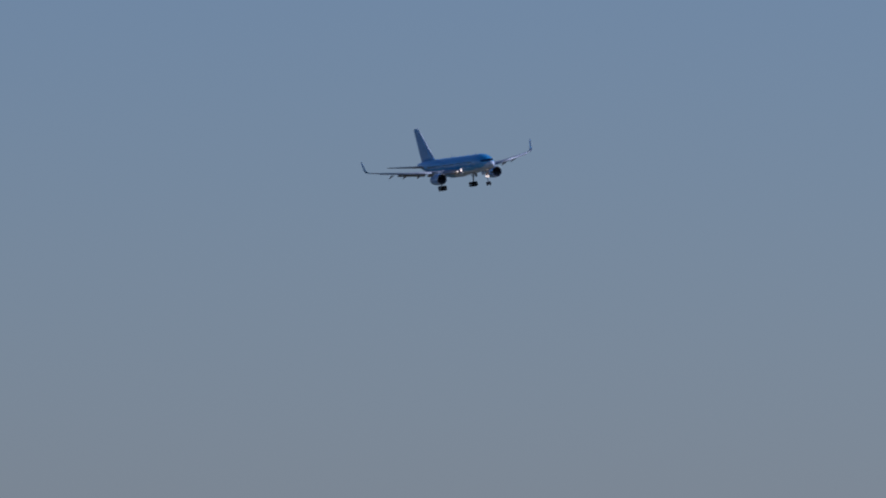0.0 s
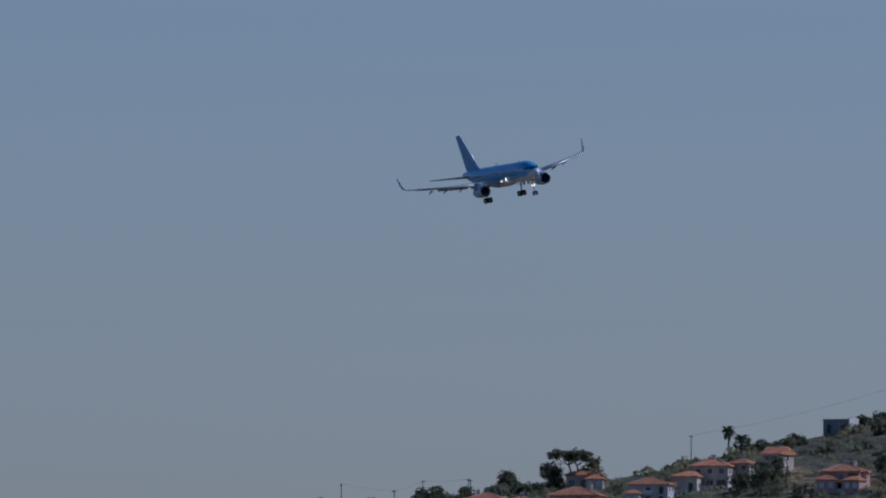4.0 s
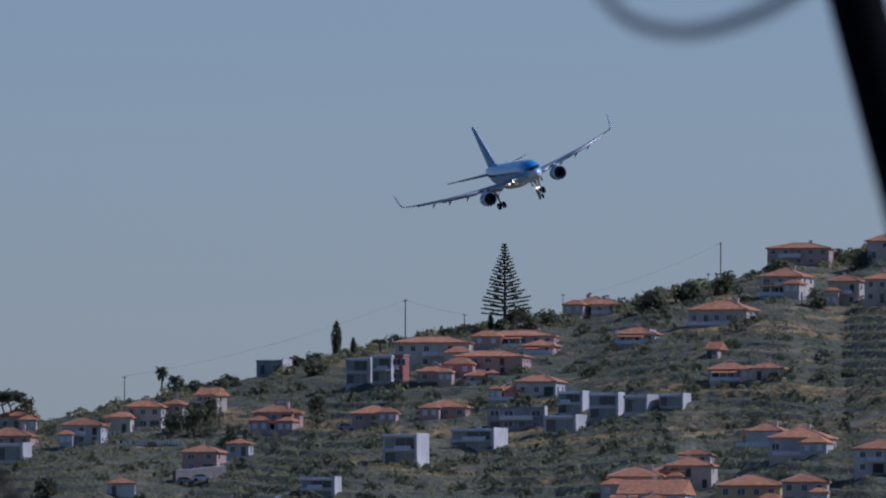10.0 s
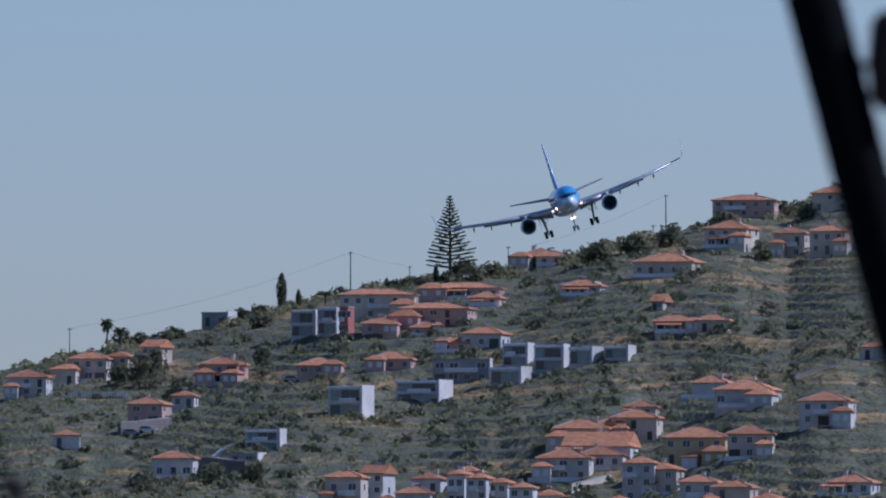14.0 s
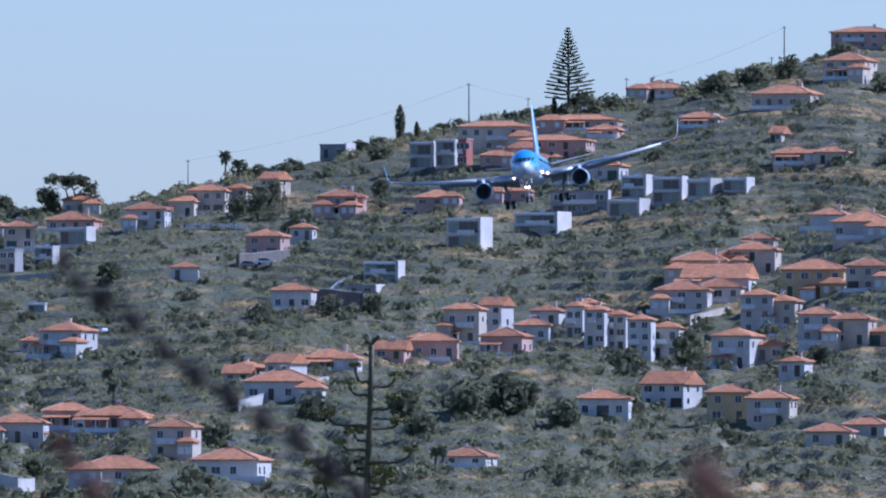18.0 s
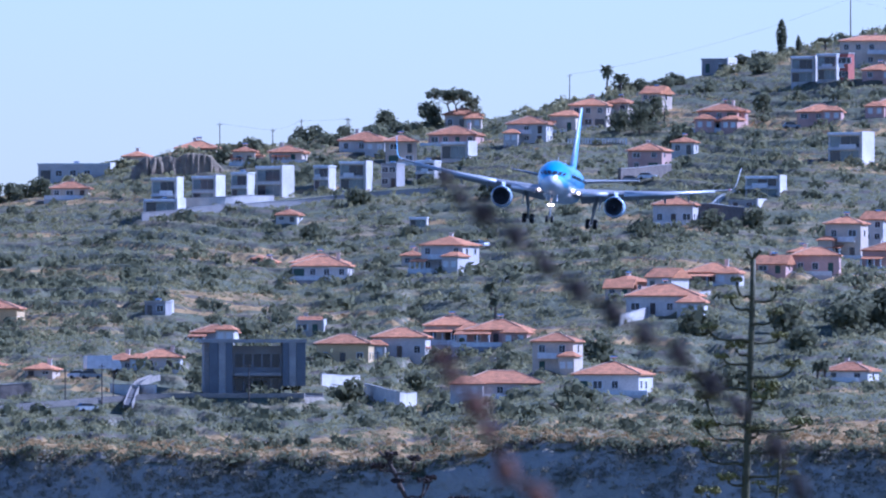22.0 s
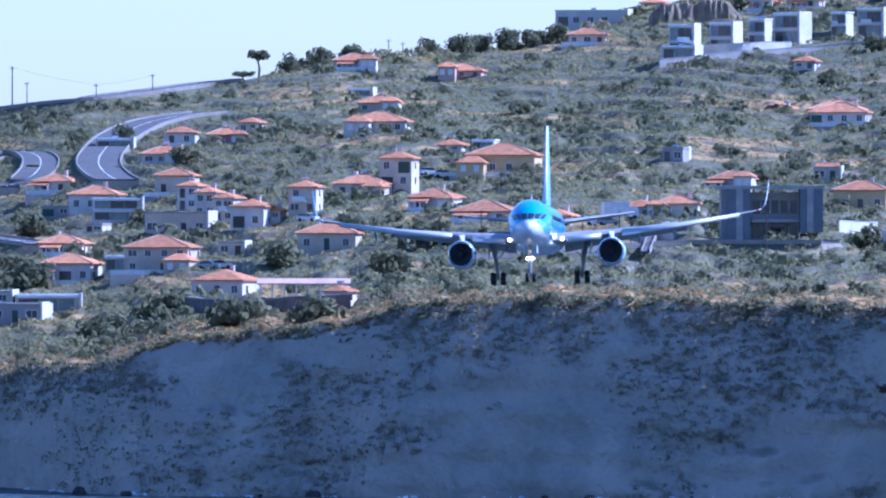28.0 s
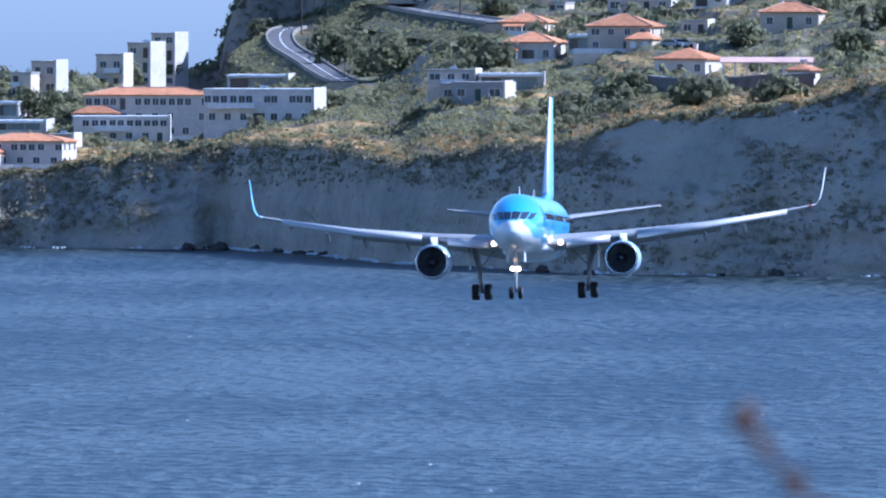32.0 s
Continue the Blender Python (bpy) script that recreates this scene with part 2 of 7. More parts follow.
# ---- land and sea ----
# ---- the shape of the land, by bearing (degrees, clockwise from +Y) ----
SHORE_B = [-9.0, -6.8, -5.9, -5.55, -5.22, -4.51, -3.84, -3.26, 4.5]
SHORE_R = [2585, 2568, 2556, 2500, 2425, 2362, 2340, 2330, 2250]
EDGE_B = [-9.0, -6.80, -6.32, -5.77, -5.53, -5.24, -4.87, -4.51, -4.18, -3.60, -3.37, -3.06, -2.70, -2.02, -1.16, -0.82, 0.0, 4.5]
EDGE_E = [-0.88, -0.826, -0.77, -0.70, -0.70, -0.776, -0.722, -0.695, -0.60, -0.545, -0.485, -0.451, -0.44, -0.463, -0.485, -0.395,
          -0.42, -0.42]
CREST_B = [-9.0, -6.4, -6.02, -5.93, -5.88, -5.80, -5.72, -5.33, -4.95, -4.66, -4.16, -3.60, -3.04, -2.70, -2.40, -2.22, -1.79, -1.52, -1.16,
           -0.87, -0.48, -0.08, 0.22, 0.49, 0.83, 1.05, 1.19, 1.50, 1.77, 2.03, 2.26, 2.44, 2.64, 3.2, 4.5]
CREST_E = [-0.44, -0.43, -0.42, -0.39, -0.19, -0.02, 0.065, 0.24, 0.293, 0.338, 0.395, 0.519, 0.553, 0.620, 0.708, 0.765, 0.785, 0.823, 0.868,
           0.902, 0.981, 1.071, 1.150, 1.218, 1.263, 1.297, 1.302, 1.399, 1.444, 1.529, 1.543, 1.633, 1.667, 1.72, 1.72]
CREST_RB = [-9.0, -6.5, -6.2, -5.6, -4.6, -3.0, -1.0, 1.0, 2.6, 4.5]
CREST_R = [2780, 2800, 3080, 3120, 3060, 3180, 3330, 3450, 3560, 3600]
EYE_Z = 50.0


def shore_lines(b):
    """The cliff's brow and foot, as distances by bearing, and how far a spur runs out there."""
    wob = 4 * np.sin(b * 2.1) + 1.0 * np.sin(b * 6.7 + 1.0) + 0.5 * np.sin(b * 15.0 + 2 * np.sin(b * 4.0)) + 0.15 * np.sin(b * 37.0)
    rc = np.interp(b, SHORE_B, SHORE_R) + 8 + wob * 0.4
    spur = np.exp(-((b + 4.5) / 0.38) ** 2)
    tall = 52.5 + np.tan(np.radians(np.interp(b, EDGE_B, EDGE_E))) * rc
    return rc, rc - 0.34 * tall - 8 * spur - 1.2 * np.sin(b * 9.0 + np.sin(b * 23.0)) - 0.6 * np.sin(b * 31.0), spur


def ground(x, y):
    """Height of the land at x, y (arrays or numbers)."""
    x, y = np.asarray(x, float), np.asarray(y, float)
    b, r = np.degrees(np.arctan2(x, y)), np.hypot(x, y)
    rc, rs, spur = shore_lines(b)
    ee, ek = np.interp(b, EDGE_B, EDGE_E), np.interp(b, CREST_B, CREST_E)
    ee = ee + 0.009 * np.sin(b * 17.0 + 2 * np.sin(b * 5.0)) + 0.006 * np.sin(b * 43.0 + 1.0)
    rk = np.interp(b, CREST_RB, CREST_R)
    zc = EYE_Z + np.tan(np.radians(ee)) * rc
    s = np.clip((r - rc) / (rk - rc), 0, 1)
    # the hillside: uneven swells, none at the edge and the crest
    swell = 0.03 * np.sin(b * 2.2 + s * 5.0) + 0.014 * np.sin(b * 5.3 - s * 9.0) + 0.02 * np.sin(s * 21.0 + b * 1.5)
    rise = np.clip(s ** 0.93 + swell * np.sin(np.pi * s), 0, 1)
    # towards the headland the slope stays low and ends in an inland cliff
    bluff = np.clip((-5.02 - b) / 0.25, 0, 1) * np.clip((b + 6.25) / 0.1, 0, 1)
    low = 0.62 * np.clip(s / 0.78, 0, 1) + 0.36 * np.clip((s - 0.78) / 0.009, 0, 1) + 0.02 * np.clip((s - 0.789) / 0.211, 0, 1)
    e = ee + (ek - ee) * (rise * (1 - bluff) + low * bluff)
    z = EYE_Z + np.tan(np.radians(e)) * r
    # farm terraces: treads and risers
    step = 2.6
    q = (z + 1.6 * np.sin(b * 2.7) + 0.7 * np.sin(b * 6.1) + 0.1 * np.sin(b * 13.0)) / step
    f = q - np.floor(q)
    terr = (np.where(f < 0.86, f * 0.34, 0.2924 + (f - 0.86) * 5.054) - f) * step
    amount = np.clip(np.sin(s * np.pi) * 3.0, 0, 1) * np.clip(0.75 + 0.8 * np.sin(b * 5.0 + 2.0) * np.sin(s * 11.0 + b * 2.0), 0.0, 1.0) * np.clip((b + 5.2) / 0.7, 0.15, 1)
    z = z + terr * amount
    # the crest runs on level, then falls away behind
    back = np.clip(r - rk, 0, None)
    z = np.where(r > rk, EYE_Z + np.tan(np.radians(ek)) * rk - back * 0.06 - (back / 110.0) ** 2, z)
    # the sea cliff
    c = np.clip((r - rs) / (rc - rs), 0, 1)
    ledge = (0.012 + 0.03 * spur) * np.sin(c * 11.0 + b * 2.3) + 0.01 * np.sin(c * 23.0 + b * 5.0)
    zcl = -2.5 + (zc + 2.5) * np.clip(1 - (1 - c) ** (1.08 + 0.8 * spur) + ledge * np.sin(np.pi * c), 0, 1)
    z = np.where(r < rc, zcl, z)
    return np.where(r < rs, -2.5 - np.clip((rs - r) * 0.05, 0, 5), np.maximum(z, -6.0))


def tread(x, y):
    """Where on its terrace a place lies: 0 at the inner foot, 0.8 to 1 on the step up; and the height of the land."""
    z = ground(x, y)
    b = np.degrees(np.arctan2(x, y))
    q = (z + 1.6 * np.sin(b * 2.7) + 0.7 * np.sin(b * 6.1) + 0.1 * np.sin(b * 13.0)) / 2.6
    return q - np.floor(q), z


def dryness(x, y):
    """How parched the grass is: along the cliff's brow and in strips on the terraces."""
    b, r = np.degrees(np.arctan2(x, y)), np.hypot(x, y)
    rc = np.interp(b, SHORE_B, SHORE_R) + 10
    brow = np.exp(-np.clip(r - rc, 0, None) / ((38 + 14 * np.sin(b * 3.0)) * np.where(b < -3.6, 1.7, 1.0))) * np.where(r > rc - 6, 1, 0)
    f, z = tread(x, y)
    patch = np.sin(x * 0.031 + 2 * np.sin(y * 0.012)) * np.sin(z * 0.33 + 1.5 * np.sin(x * 0.019)) + 0.5 * np.sin(x * 0.083 + z * 0.7)
    strip = np.clip(patch * 1.2 - 0.1, 0, 1) * np.where(f < 0.84, 1.0, 0.0)
    edge = np.where((f > 0.5) & (f < 0.84), 0.38, 0.0) * (0.5 + 0.5 * np.sin(x * 0.047 + z * 0.9))
    return np.clip(0.72 * brow + 0.42 * strip + edge, 0, 1)


def riser_and_shade(x, y):
    """1 on the stone-faced steps between the terraces; 0.45 paints the inland bluff's shade."""
    f, z = tread(x, y)
    b, r = np.degrees(np.arctan2(x, y)), np.hypot(x, y)
    rc = shore_lines(b)[0]
    s = (r - rc) / (np.interp(b, CREST_RB, CREST_R) - rc)
    # shade on the bluff's face, painted with the dark step colour
    scarp_shade = np.where((b < -5.0) & (b > -6.3) & (s > 0.72) & (s < 0.8), 0.45, 0.0)
    return np.maximum(scarp_shade, np.where((f > 0.84) & (s > 0) & (np.sin(x * 0.021 + z * 0.31) > -0.75), 1.0, 0.0))


def grid_mesh(name, xs, ys, zs, material, smooth=True):
    """A sheet from 2-D arrays."""
    n, m = xs.shape
    co = np.stack([xs, ys, zs], -1).reshape(-1, 3)
    idx = np.arange(n * m).reshape(n, m)
    quads = np.stack([idx[:-1, :-1], idx[:-1, 1:], idx[1:, 1:], idx[1:, :-1]], -1).reshape(-1, 4)
    me = bpy.data.meshes.new(name)
    me.from_pydata(co.tolist(), [], quads.tolist())
    me.materials.append(material)
    if smooth:
        me.shade_smooth()
    return new(name, me)


def make_land():
    bear = np.radians(np.linspace(-9.0, 4.5, 660))
    rad = np.concatenate([np.linspace(2200, 2285, 6), np.linspace(2288, 2620, 135), np.linspace(2622.0, 3650, 600), np.linspace(3665, 4500, 40)])
    b, r = np.meshgrid(bear, rad)
    x, y = r * np.sin(b), r * np.cos(b)
    z = ground(x, y)
    land = (r > 2300) & (z > 0)
    k = np.sin(x * 0.31 + np.sin(y * 0.17) * 2) * np.sin(y * 0.27 + np.sin(x * 0.23) * 2)
    k2 = np.sin(x * 0.9 + y * 0.5) * np.sin(y * 0.8 - x * 0.6)
    z = z + np.where(land, 0.22 * k + 0.04 * k2, 0)
    ob = grid_mesh("ground", x, y, z, HILL)
    steep = np.abs(np.diff(z, axis=0)[:, :-1]) > 1.1 * np.diff(r, axis=0)[:, :-1]
    ob.data.polygons.foreach_set("use_smooth", (~steep).ravel())
    ob.data.attributes.new("dryness", "FLOAT", "POINT").data.foreach_set("value", dryness(x, y).ravel().astype(np.float32))
    ob.data.attributes.new("riser_and_shade", "FLOAT", "POINT").data.foreach_set("value", riser_and_shade(x, y).ravel().astype(np.float32))
    tagged(ob, "terraced hillside of dry grass, scrub and dark sea cliff", "hillside", kind="structure")


def lumps(u, v, octaves=4, seed=0.0):
    """Rolling noise between -1 and 1 over two arrays."""
    total, gain = np.zeros_like(u), 1.0
    for k in range(octaves):
        iu, iv = np.floor(u), np.floor(v)
        fu, fv = u - iu, v - iv
        fu, fv = fu * fu * (3 - 2 * fu), fv * fv * (3 - 2 * fv)

        def corner(du, dv):
            q = np.sin((iu + du) * 127.1 + (iv + dv) * 311.7 + seed + k * 17.0) * 43758.5453
            return 2 * (q - np.floor(q)) - 1

        total += gain * ((corner(0, 0) * (1 - fu) + corner(1, 0) * fu) * (1 - fv) + (corner(0, 1) * (1 - fu) + corner(1, 1) * fu) * fv)
        u, v, gain = u * 2.03 + 5.1, v * 2.03 + 9.7, gain * 0.5
    return total


def cliff_face(b, k):
    """The broken rock face between the water (k = 0) and the brow (k = 1): buttresses, gullies and ledges."""
    c = 1 - (1 - k) ** 1.25
    rc, rs, spur = shore_lines(b)
    r = rs + (rc - rs) * c
    rad = np.radians(b)
    z = ground(r * np.sin(rad), r * np.cos(rad))
    along = rad * 2400
    fold = lumps(along / 24, z / 40, 3, 3.0)
    out = 1.2 + 1.9 * np.abs(fold) + 0.9 * lumps(along / 8, z / 5, 4, 11.0) + 0.35 * np.sin(z * 1.1 + 3 * lumps(along / 30, z / 30, 2, 5.0))
    out = np.clip(out, 0.15, None) * np.clip((1 - c) * 1.8, 0, 1)
    return r - out + 1.2 * np.clip((c - 0.93) / 0.07, 0, 1), z, c, spur, along


def make_cliff():
    b, k = np.meshgrid(np.linspace(-8.4, 1.6, 1250), np.linspace(0, 1, 60))
    r, z, c, spur, along = cliff_face(b, k)
    rad = np.radians(b)
    ob = grid_mesh("sea_cliff", r * np.sin(rad), r * np.cos(rad), z + 0.05 - 0.8 * np.clip((c - 0.95) / 0.05, 0, 1), HILL)
    dry = np.clip((c - 0.45) * 1.4, 0, 1) * (0.35 + 0.65 * spur) + 0.3 * lumps(along / 12, z / 5, 3, 8.0)
    ob.data.attributes.new("dryness", "FLOAT", "POINT").data.foreach_set("value", np.clip(dry, 0, 1).ravel().astype(np.float32))
    tagged(ob, "dark broken sea cliff with gullies and ledges", "cliff", kind="structure")


def make_sea():
    ys = np.concatenate([np.linspace(-600, 700, 12), np.linspace(760, 2700, 120), np.linspace(2720, 4950, 60)])
    xs = np.linspace(-1500, 1500, 160)
    x, y = np.meshgrid(xs, ys)
    z = 0.25 * np.sin(x * 0.05 + y * 0.031) * np.sin(y * 0.06 - x * 0.013)
    far = np.clip((y - 4350) / 590.0, 0, 1)
    z = z * (1 - far) + far * 49.8
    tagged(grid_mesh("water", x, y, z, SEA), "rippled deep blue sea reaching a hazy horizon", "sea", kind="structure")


def make_near_ground():
    """The spotter's bank: rough ground that falls to the sea."""
    ys = np.concatenate([np.linspace(-120, 150, 60), np.linspace(154, 240, 30)])
    xs = np.linspace(-130, 130, 90)
    x, y = np.meshgrid(xs, ys)
    z = 48.35 - np.clip(y, 0, 150) * 0.045 + 0.12 * np.sin(x * 0.7) * np.sin(y * 0.6) * np.clip(y / 20, 0, 1)
    z = z - np.clip(y - 150, 0, None) * 0.75
    z = np.maximum(z, -6)
    tagged(grid_mesh("ground_near", x, y, z, HILL), "dry grassy bank above the sea", "ground", kind="structure")


def make_distance():
    """A glowing sheet painted as haze over the open sea beyond the headland."""
    m = bpy.data.materials.new("painted_sea_haze")
    m.use_nodes = True
    t = m.node_tree
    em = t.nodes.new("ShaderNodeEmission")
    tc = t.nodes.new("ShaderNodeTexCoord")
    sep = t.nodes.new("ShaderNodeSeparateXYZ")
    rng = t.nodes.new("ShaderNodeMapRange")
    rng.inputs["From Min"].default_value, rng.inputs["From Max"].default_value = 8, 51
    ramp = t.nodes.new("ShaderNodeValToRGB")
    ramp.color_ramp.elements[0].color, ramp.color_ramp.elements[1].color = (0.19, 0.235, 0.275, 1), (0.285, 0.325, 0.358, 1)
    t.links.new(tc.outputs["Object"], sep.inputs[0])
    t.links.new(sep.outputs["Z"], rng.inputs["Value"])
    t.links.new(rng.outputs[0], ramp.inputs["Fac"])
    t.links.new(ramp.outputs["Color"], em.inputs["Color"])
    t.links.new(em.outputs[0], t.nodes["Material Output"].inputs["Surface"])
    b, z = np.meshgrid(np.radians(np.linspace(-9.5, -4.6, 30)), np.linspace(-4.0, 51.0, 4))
    tagged(grid_mesh("backdrop", 3600 * np.sin(b), 3600 * np.cos(b), z, m), "glowing sheet painted as pale blue haze over the far sea", "distance", kind="structure")


make_land()
make_cliff()
make_sea()
make_distance()
make_near_ground()


# ---- the airliner: nose along -Y, left wing along +X; its own zero lies 20 m behind the nose tip ----
def livery_material():
    """Sky blue over white, divided by a sweeping line along the body."""
    m = bpy.data.materials.new("airliner_paint")
    m.use_nodes = True
    t = m.node_tree
    bs = t.nodes["Principled BSDF"]
    tc = t.nodes.new("ShaderNodeTexCoord")
    sep = t.nodes.new("ShaderNodeSeparateXYZ")
    t.links.new(tc.outputs["Object"], sep.inputs[0])

    def op(kind, a, b):
        n = t.nodes.new("ShaderNodeMath")
        n.operation = kind
        for i, v in enumerate((a, b)):
            if isinstance(v, (int, float)):
                n.inputs[i].default_value = v
            else:
                t.links.new(v, n.inputs[i])
        return n.outputs[0]

    wave = op("MULTIPLY", op("SINE", op("ADD", op("MULTIPLY", op("ADD", sep.outputs["Y"], 15.5), 0.30), -1.57), 0.0), 0.95)
    nose = op("MAXIMUM", op("MULTIPLY", op("ADD", sep.outputs["Y"], 17.4), -0.30), 0.0)
    rear = op("MAXIMUM", op("MULTIPLY", op("MAXIMUM", op("ADD", sep.outputs["Y"], 14.0), 0.0), -0.32), -2.0)
    line = op("ADD", op("ADD", op("ADD", wave, -0.12), op("MINIMUM", nose, 0.85)), rear)
    low = op("LESS_THAN", sep.outputs["Z"], line)
    line2 = op("ADD", line, 0.75)
    mid = op("LESS_THAN", sep.outputs["Z"], line2)
    n = t.nodes.new("ShaderNodeTexNoise")
    n.inputs["Scale"].default_value = 1.3
    t.links.new(tc.outputs["Object"], n.inputs["Vector"])

    def mix(fac, a, b):
        x = t.nodes.new("ShaderNodeMix")
        x.data_type = "RGBA"
        t.links.new(fac, x.inputs["Factor"])
        for key, v in (("A", a), ("B", b)):
            if isinstance(v, tuple):
                x.inputs[key].default_value = (*v, 1)
            else:
                t.links.new(v, x.inputs[key])
        return x.outputs["Result"]

    blue = mix(n.outputs["Fac"], (0.06, 0.32, 0.62), (0.075, 0.37, 0.67))
    two = mix(mid, blue, (0.20, 0.52, 0.78))
    t.links.new(mix(low, two, (0.78, 0.79, 0.80)), bs.inputs["Base Color"])
    bs.inputs["Roughness"].default_value = 0.28
    bs.inputs["Coat Weight"].default_value = 0.4
    return m


LIVERY = livery_material()
NACELLE = mat("nacelle_blue", (0.42, 0.56, 0.74), 0.3, scale=0.6, vary=0.1, bump=0)
FIN_BLUE = mat("fin_blue", (0.17, 0.42, 0.70), 0.3, scale=0.6, vary=0.12, bump=0)
WING_GREY = mat("wing_grey", (0.36, 0.355, 0.345), 0.4, metal=0.15, scale=0.7, vary=0.18, bump=0)
SLAT_GREY = mat("slat_grey", (0.46, 0.46, 0.455), 0.35, metal=0.1, scale=0.7, vary=0.12, bump=0)
FLAP_GREY = mat("flap_grey", (0.40, 0.39, 0.37), 0.45, scale=0.7, vary=0.2, bump=0)
BARE_METAL = mat("bare_metal", (0.62, 0.62, 0.63), 0.25, metal=0.9, scale=1.2, bump=0)
WHITE_PAINT = mat("white_gloss", (0.78, 0.79, 0.8), 0.3, scale=0.8, vary=0.1, bump=0)
TYRE = mat("tyre", (0.02, 0.02, 0.02), 0.8, scale=4)
DARK = mat("intake_dark", (0.09, 0.09, 0.095), 0.5, scale=2, bump=0)
GEAR_GREY = mat("gear_grey", (0.38, 0.38, 0.38), 0.5, scale=2)
FAN = mat("fan_metal", (0.13, 0.13, 0.135), 0.4, metal=0.5, scale=2, bump=0)
LAMP = mat("landing_lamp", (0.9, 0.85, 0.75), 0.2, glow=5.0, bump=0)
LAMP_AMBER = mat("amber_lamp", (0.75, 0.35, 0.15), 0.3, glow=0.25, bump=0)
LAMP_SIDE = mat("wing_root_lamp", (0.8, 0.8, 0.8), 0.2, glow=2.5, bump=0)
LAMP_TURN = mat("turnoff_lamp", (0.9, 0.88, 0.8), 0.2, glow=9.0, bump=0)
RED_LAMP = mat("red_lamp", (0.7, 0.05, 0.03), 0.3, glow=0.0, bump=0)


def body(s, x, z):
    """s metres behind the nose, x to the left wing, z up."""
    return (x, s - 20.0, z)


def wing_loft(bm, sections, thick=0.12):
    """Aerofoil sections: (leading edge s, x, z, chord, thickness ratio, tilt about the flow in degrees)."""
    prof = [(0.0, 0.0), (0.012, 0.22), (0.06, 0.40), (0.18, 0.55), (0.38, 0.58), (0.62, 0.42), (0.85, 0.17), (1.0, 0.02),
            (0.85, -0.10), (0.62, -0.27), (0.38, -0.42), (0.18, -0.42), (0.06, -0.30), (0.012, -0.16)]
    loops = []
    for s, x, z, chord, th, tilt in sections:
        ca, sa = math.cos(radians(tilt)), math.sin(radians(tilt))
        loops.append([body(s + u * chord, x - sa * v * th * chord, z + ca * v * th * chord) for u, v in prof])
    rings(bm, loops)


def mirror(sections, side):
    return [(s, x * side, z, c, th, tilt * side) for s, x, z, c, th, tilt in sections]


def ring_of(s, rad, zc, n=28, xc=0.0, flat=1.0):
    return [body(s, xc + rad * math.cos(2 * math.pi * k / n), zc + flat * rad * math.sin(2 * math.pi * k / n)) for k in range(n)]


def wheel(parent, name, s, x, z, rad, wid):
    bm = bmesh.new()
    prof = [(-0.5, 0.55), (-0.5, 0.88), (-0.36, 1.0), (0.36, 1.0), (0.5, 0.88), (0.5, 0.55)]
    loops = [[body(s + rad * q * math.cos(2 * math.pi * k / 18), x + wid * p, z + rad * q * math.sin(2 * math.pi * k / 18)) for k in range(18)] for p, q in prof]
    rings(bm, loops)
    w = part(name, bm, TYRE, parent, smooth=False)
    bm = bmesh.new()
    loops = [[body(s + rad * 0.5 * math.cos(2 * math.pi * k / 14), x + p, z + rad * 0.5 * math.sin(2 * math.pi * k / 14)) for k in range(14)] for p in (-wid * 0.53, wid * 0.53)]
    rings(bm, loops)
    part("rim", bm, STEEL, w, "grey metal rim")
    return w


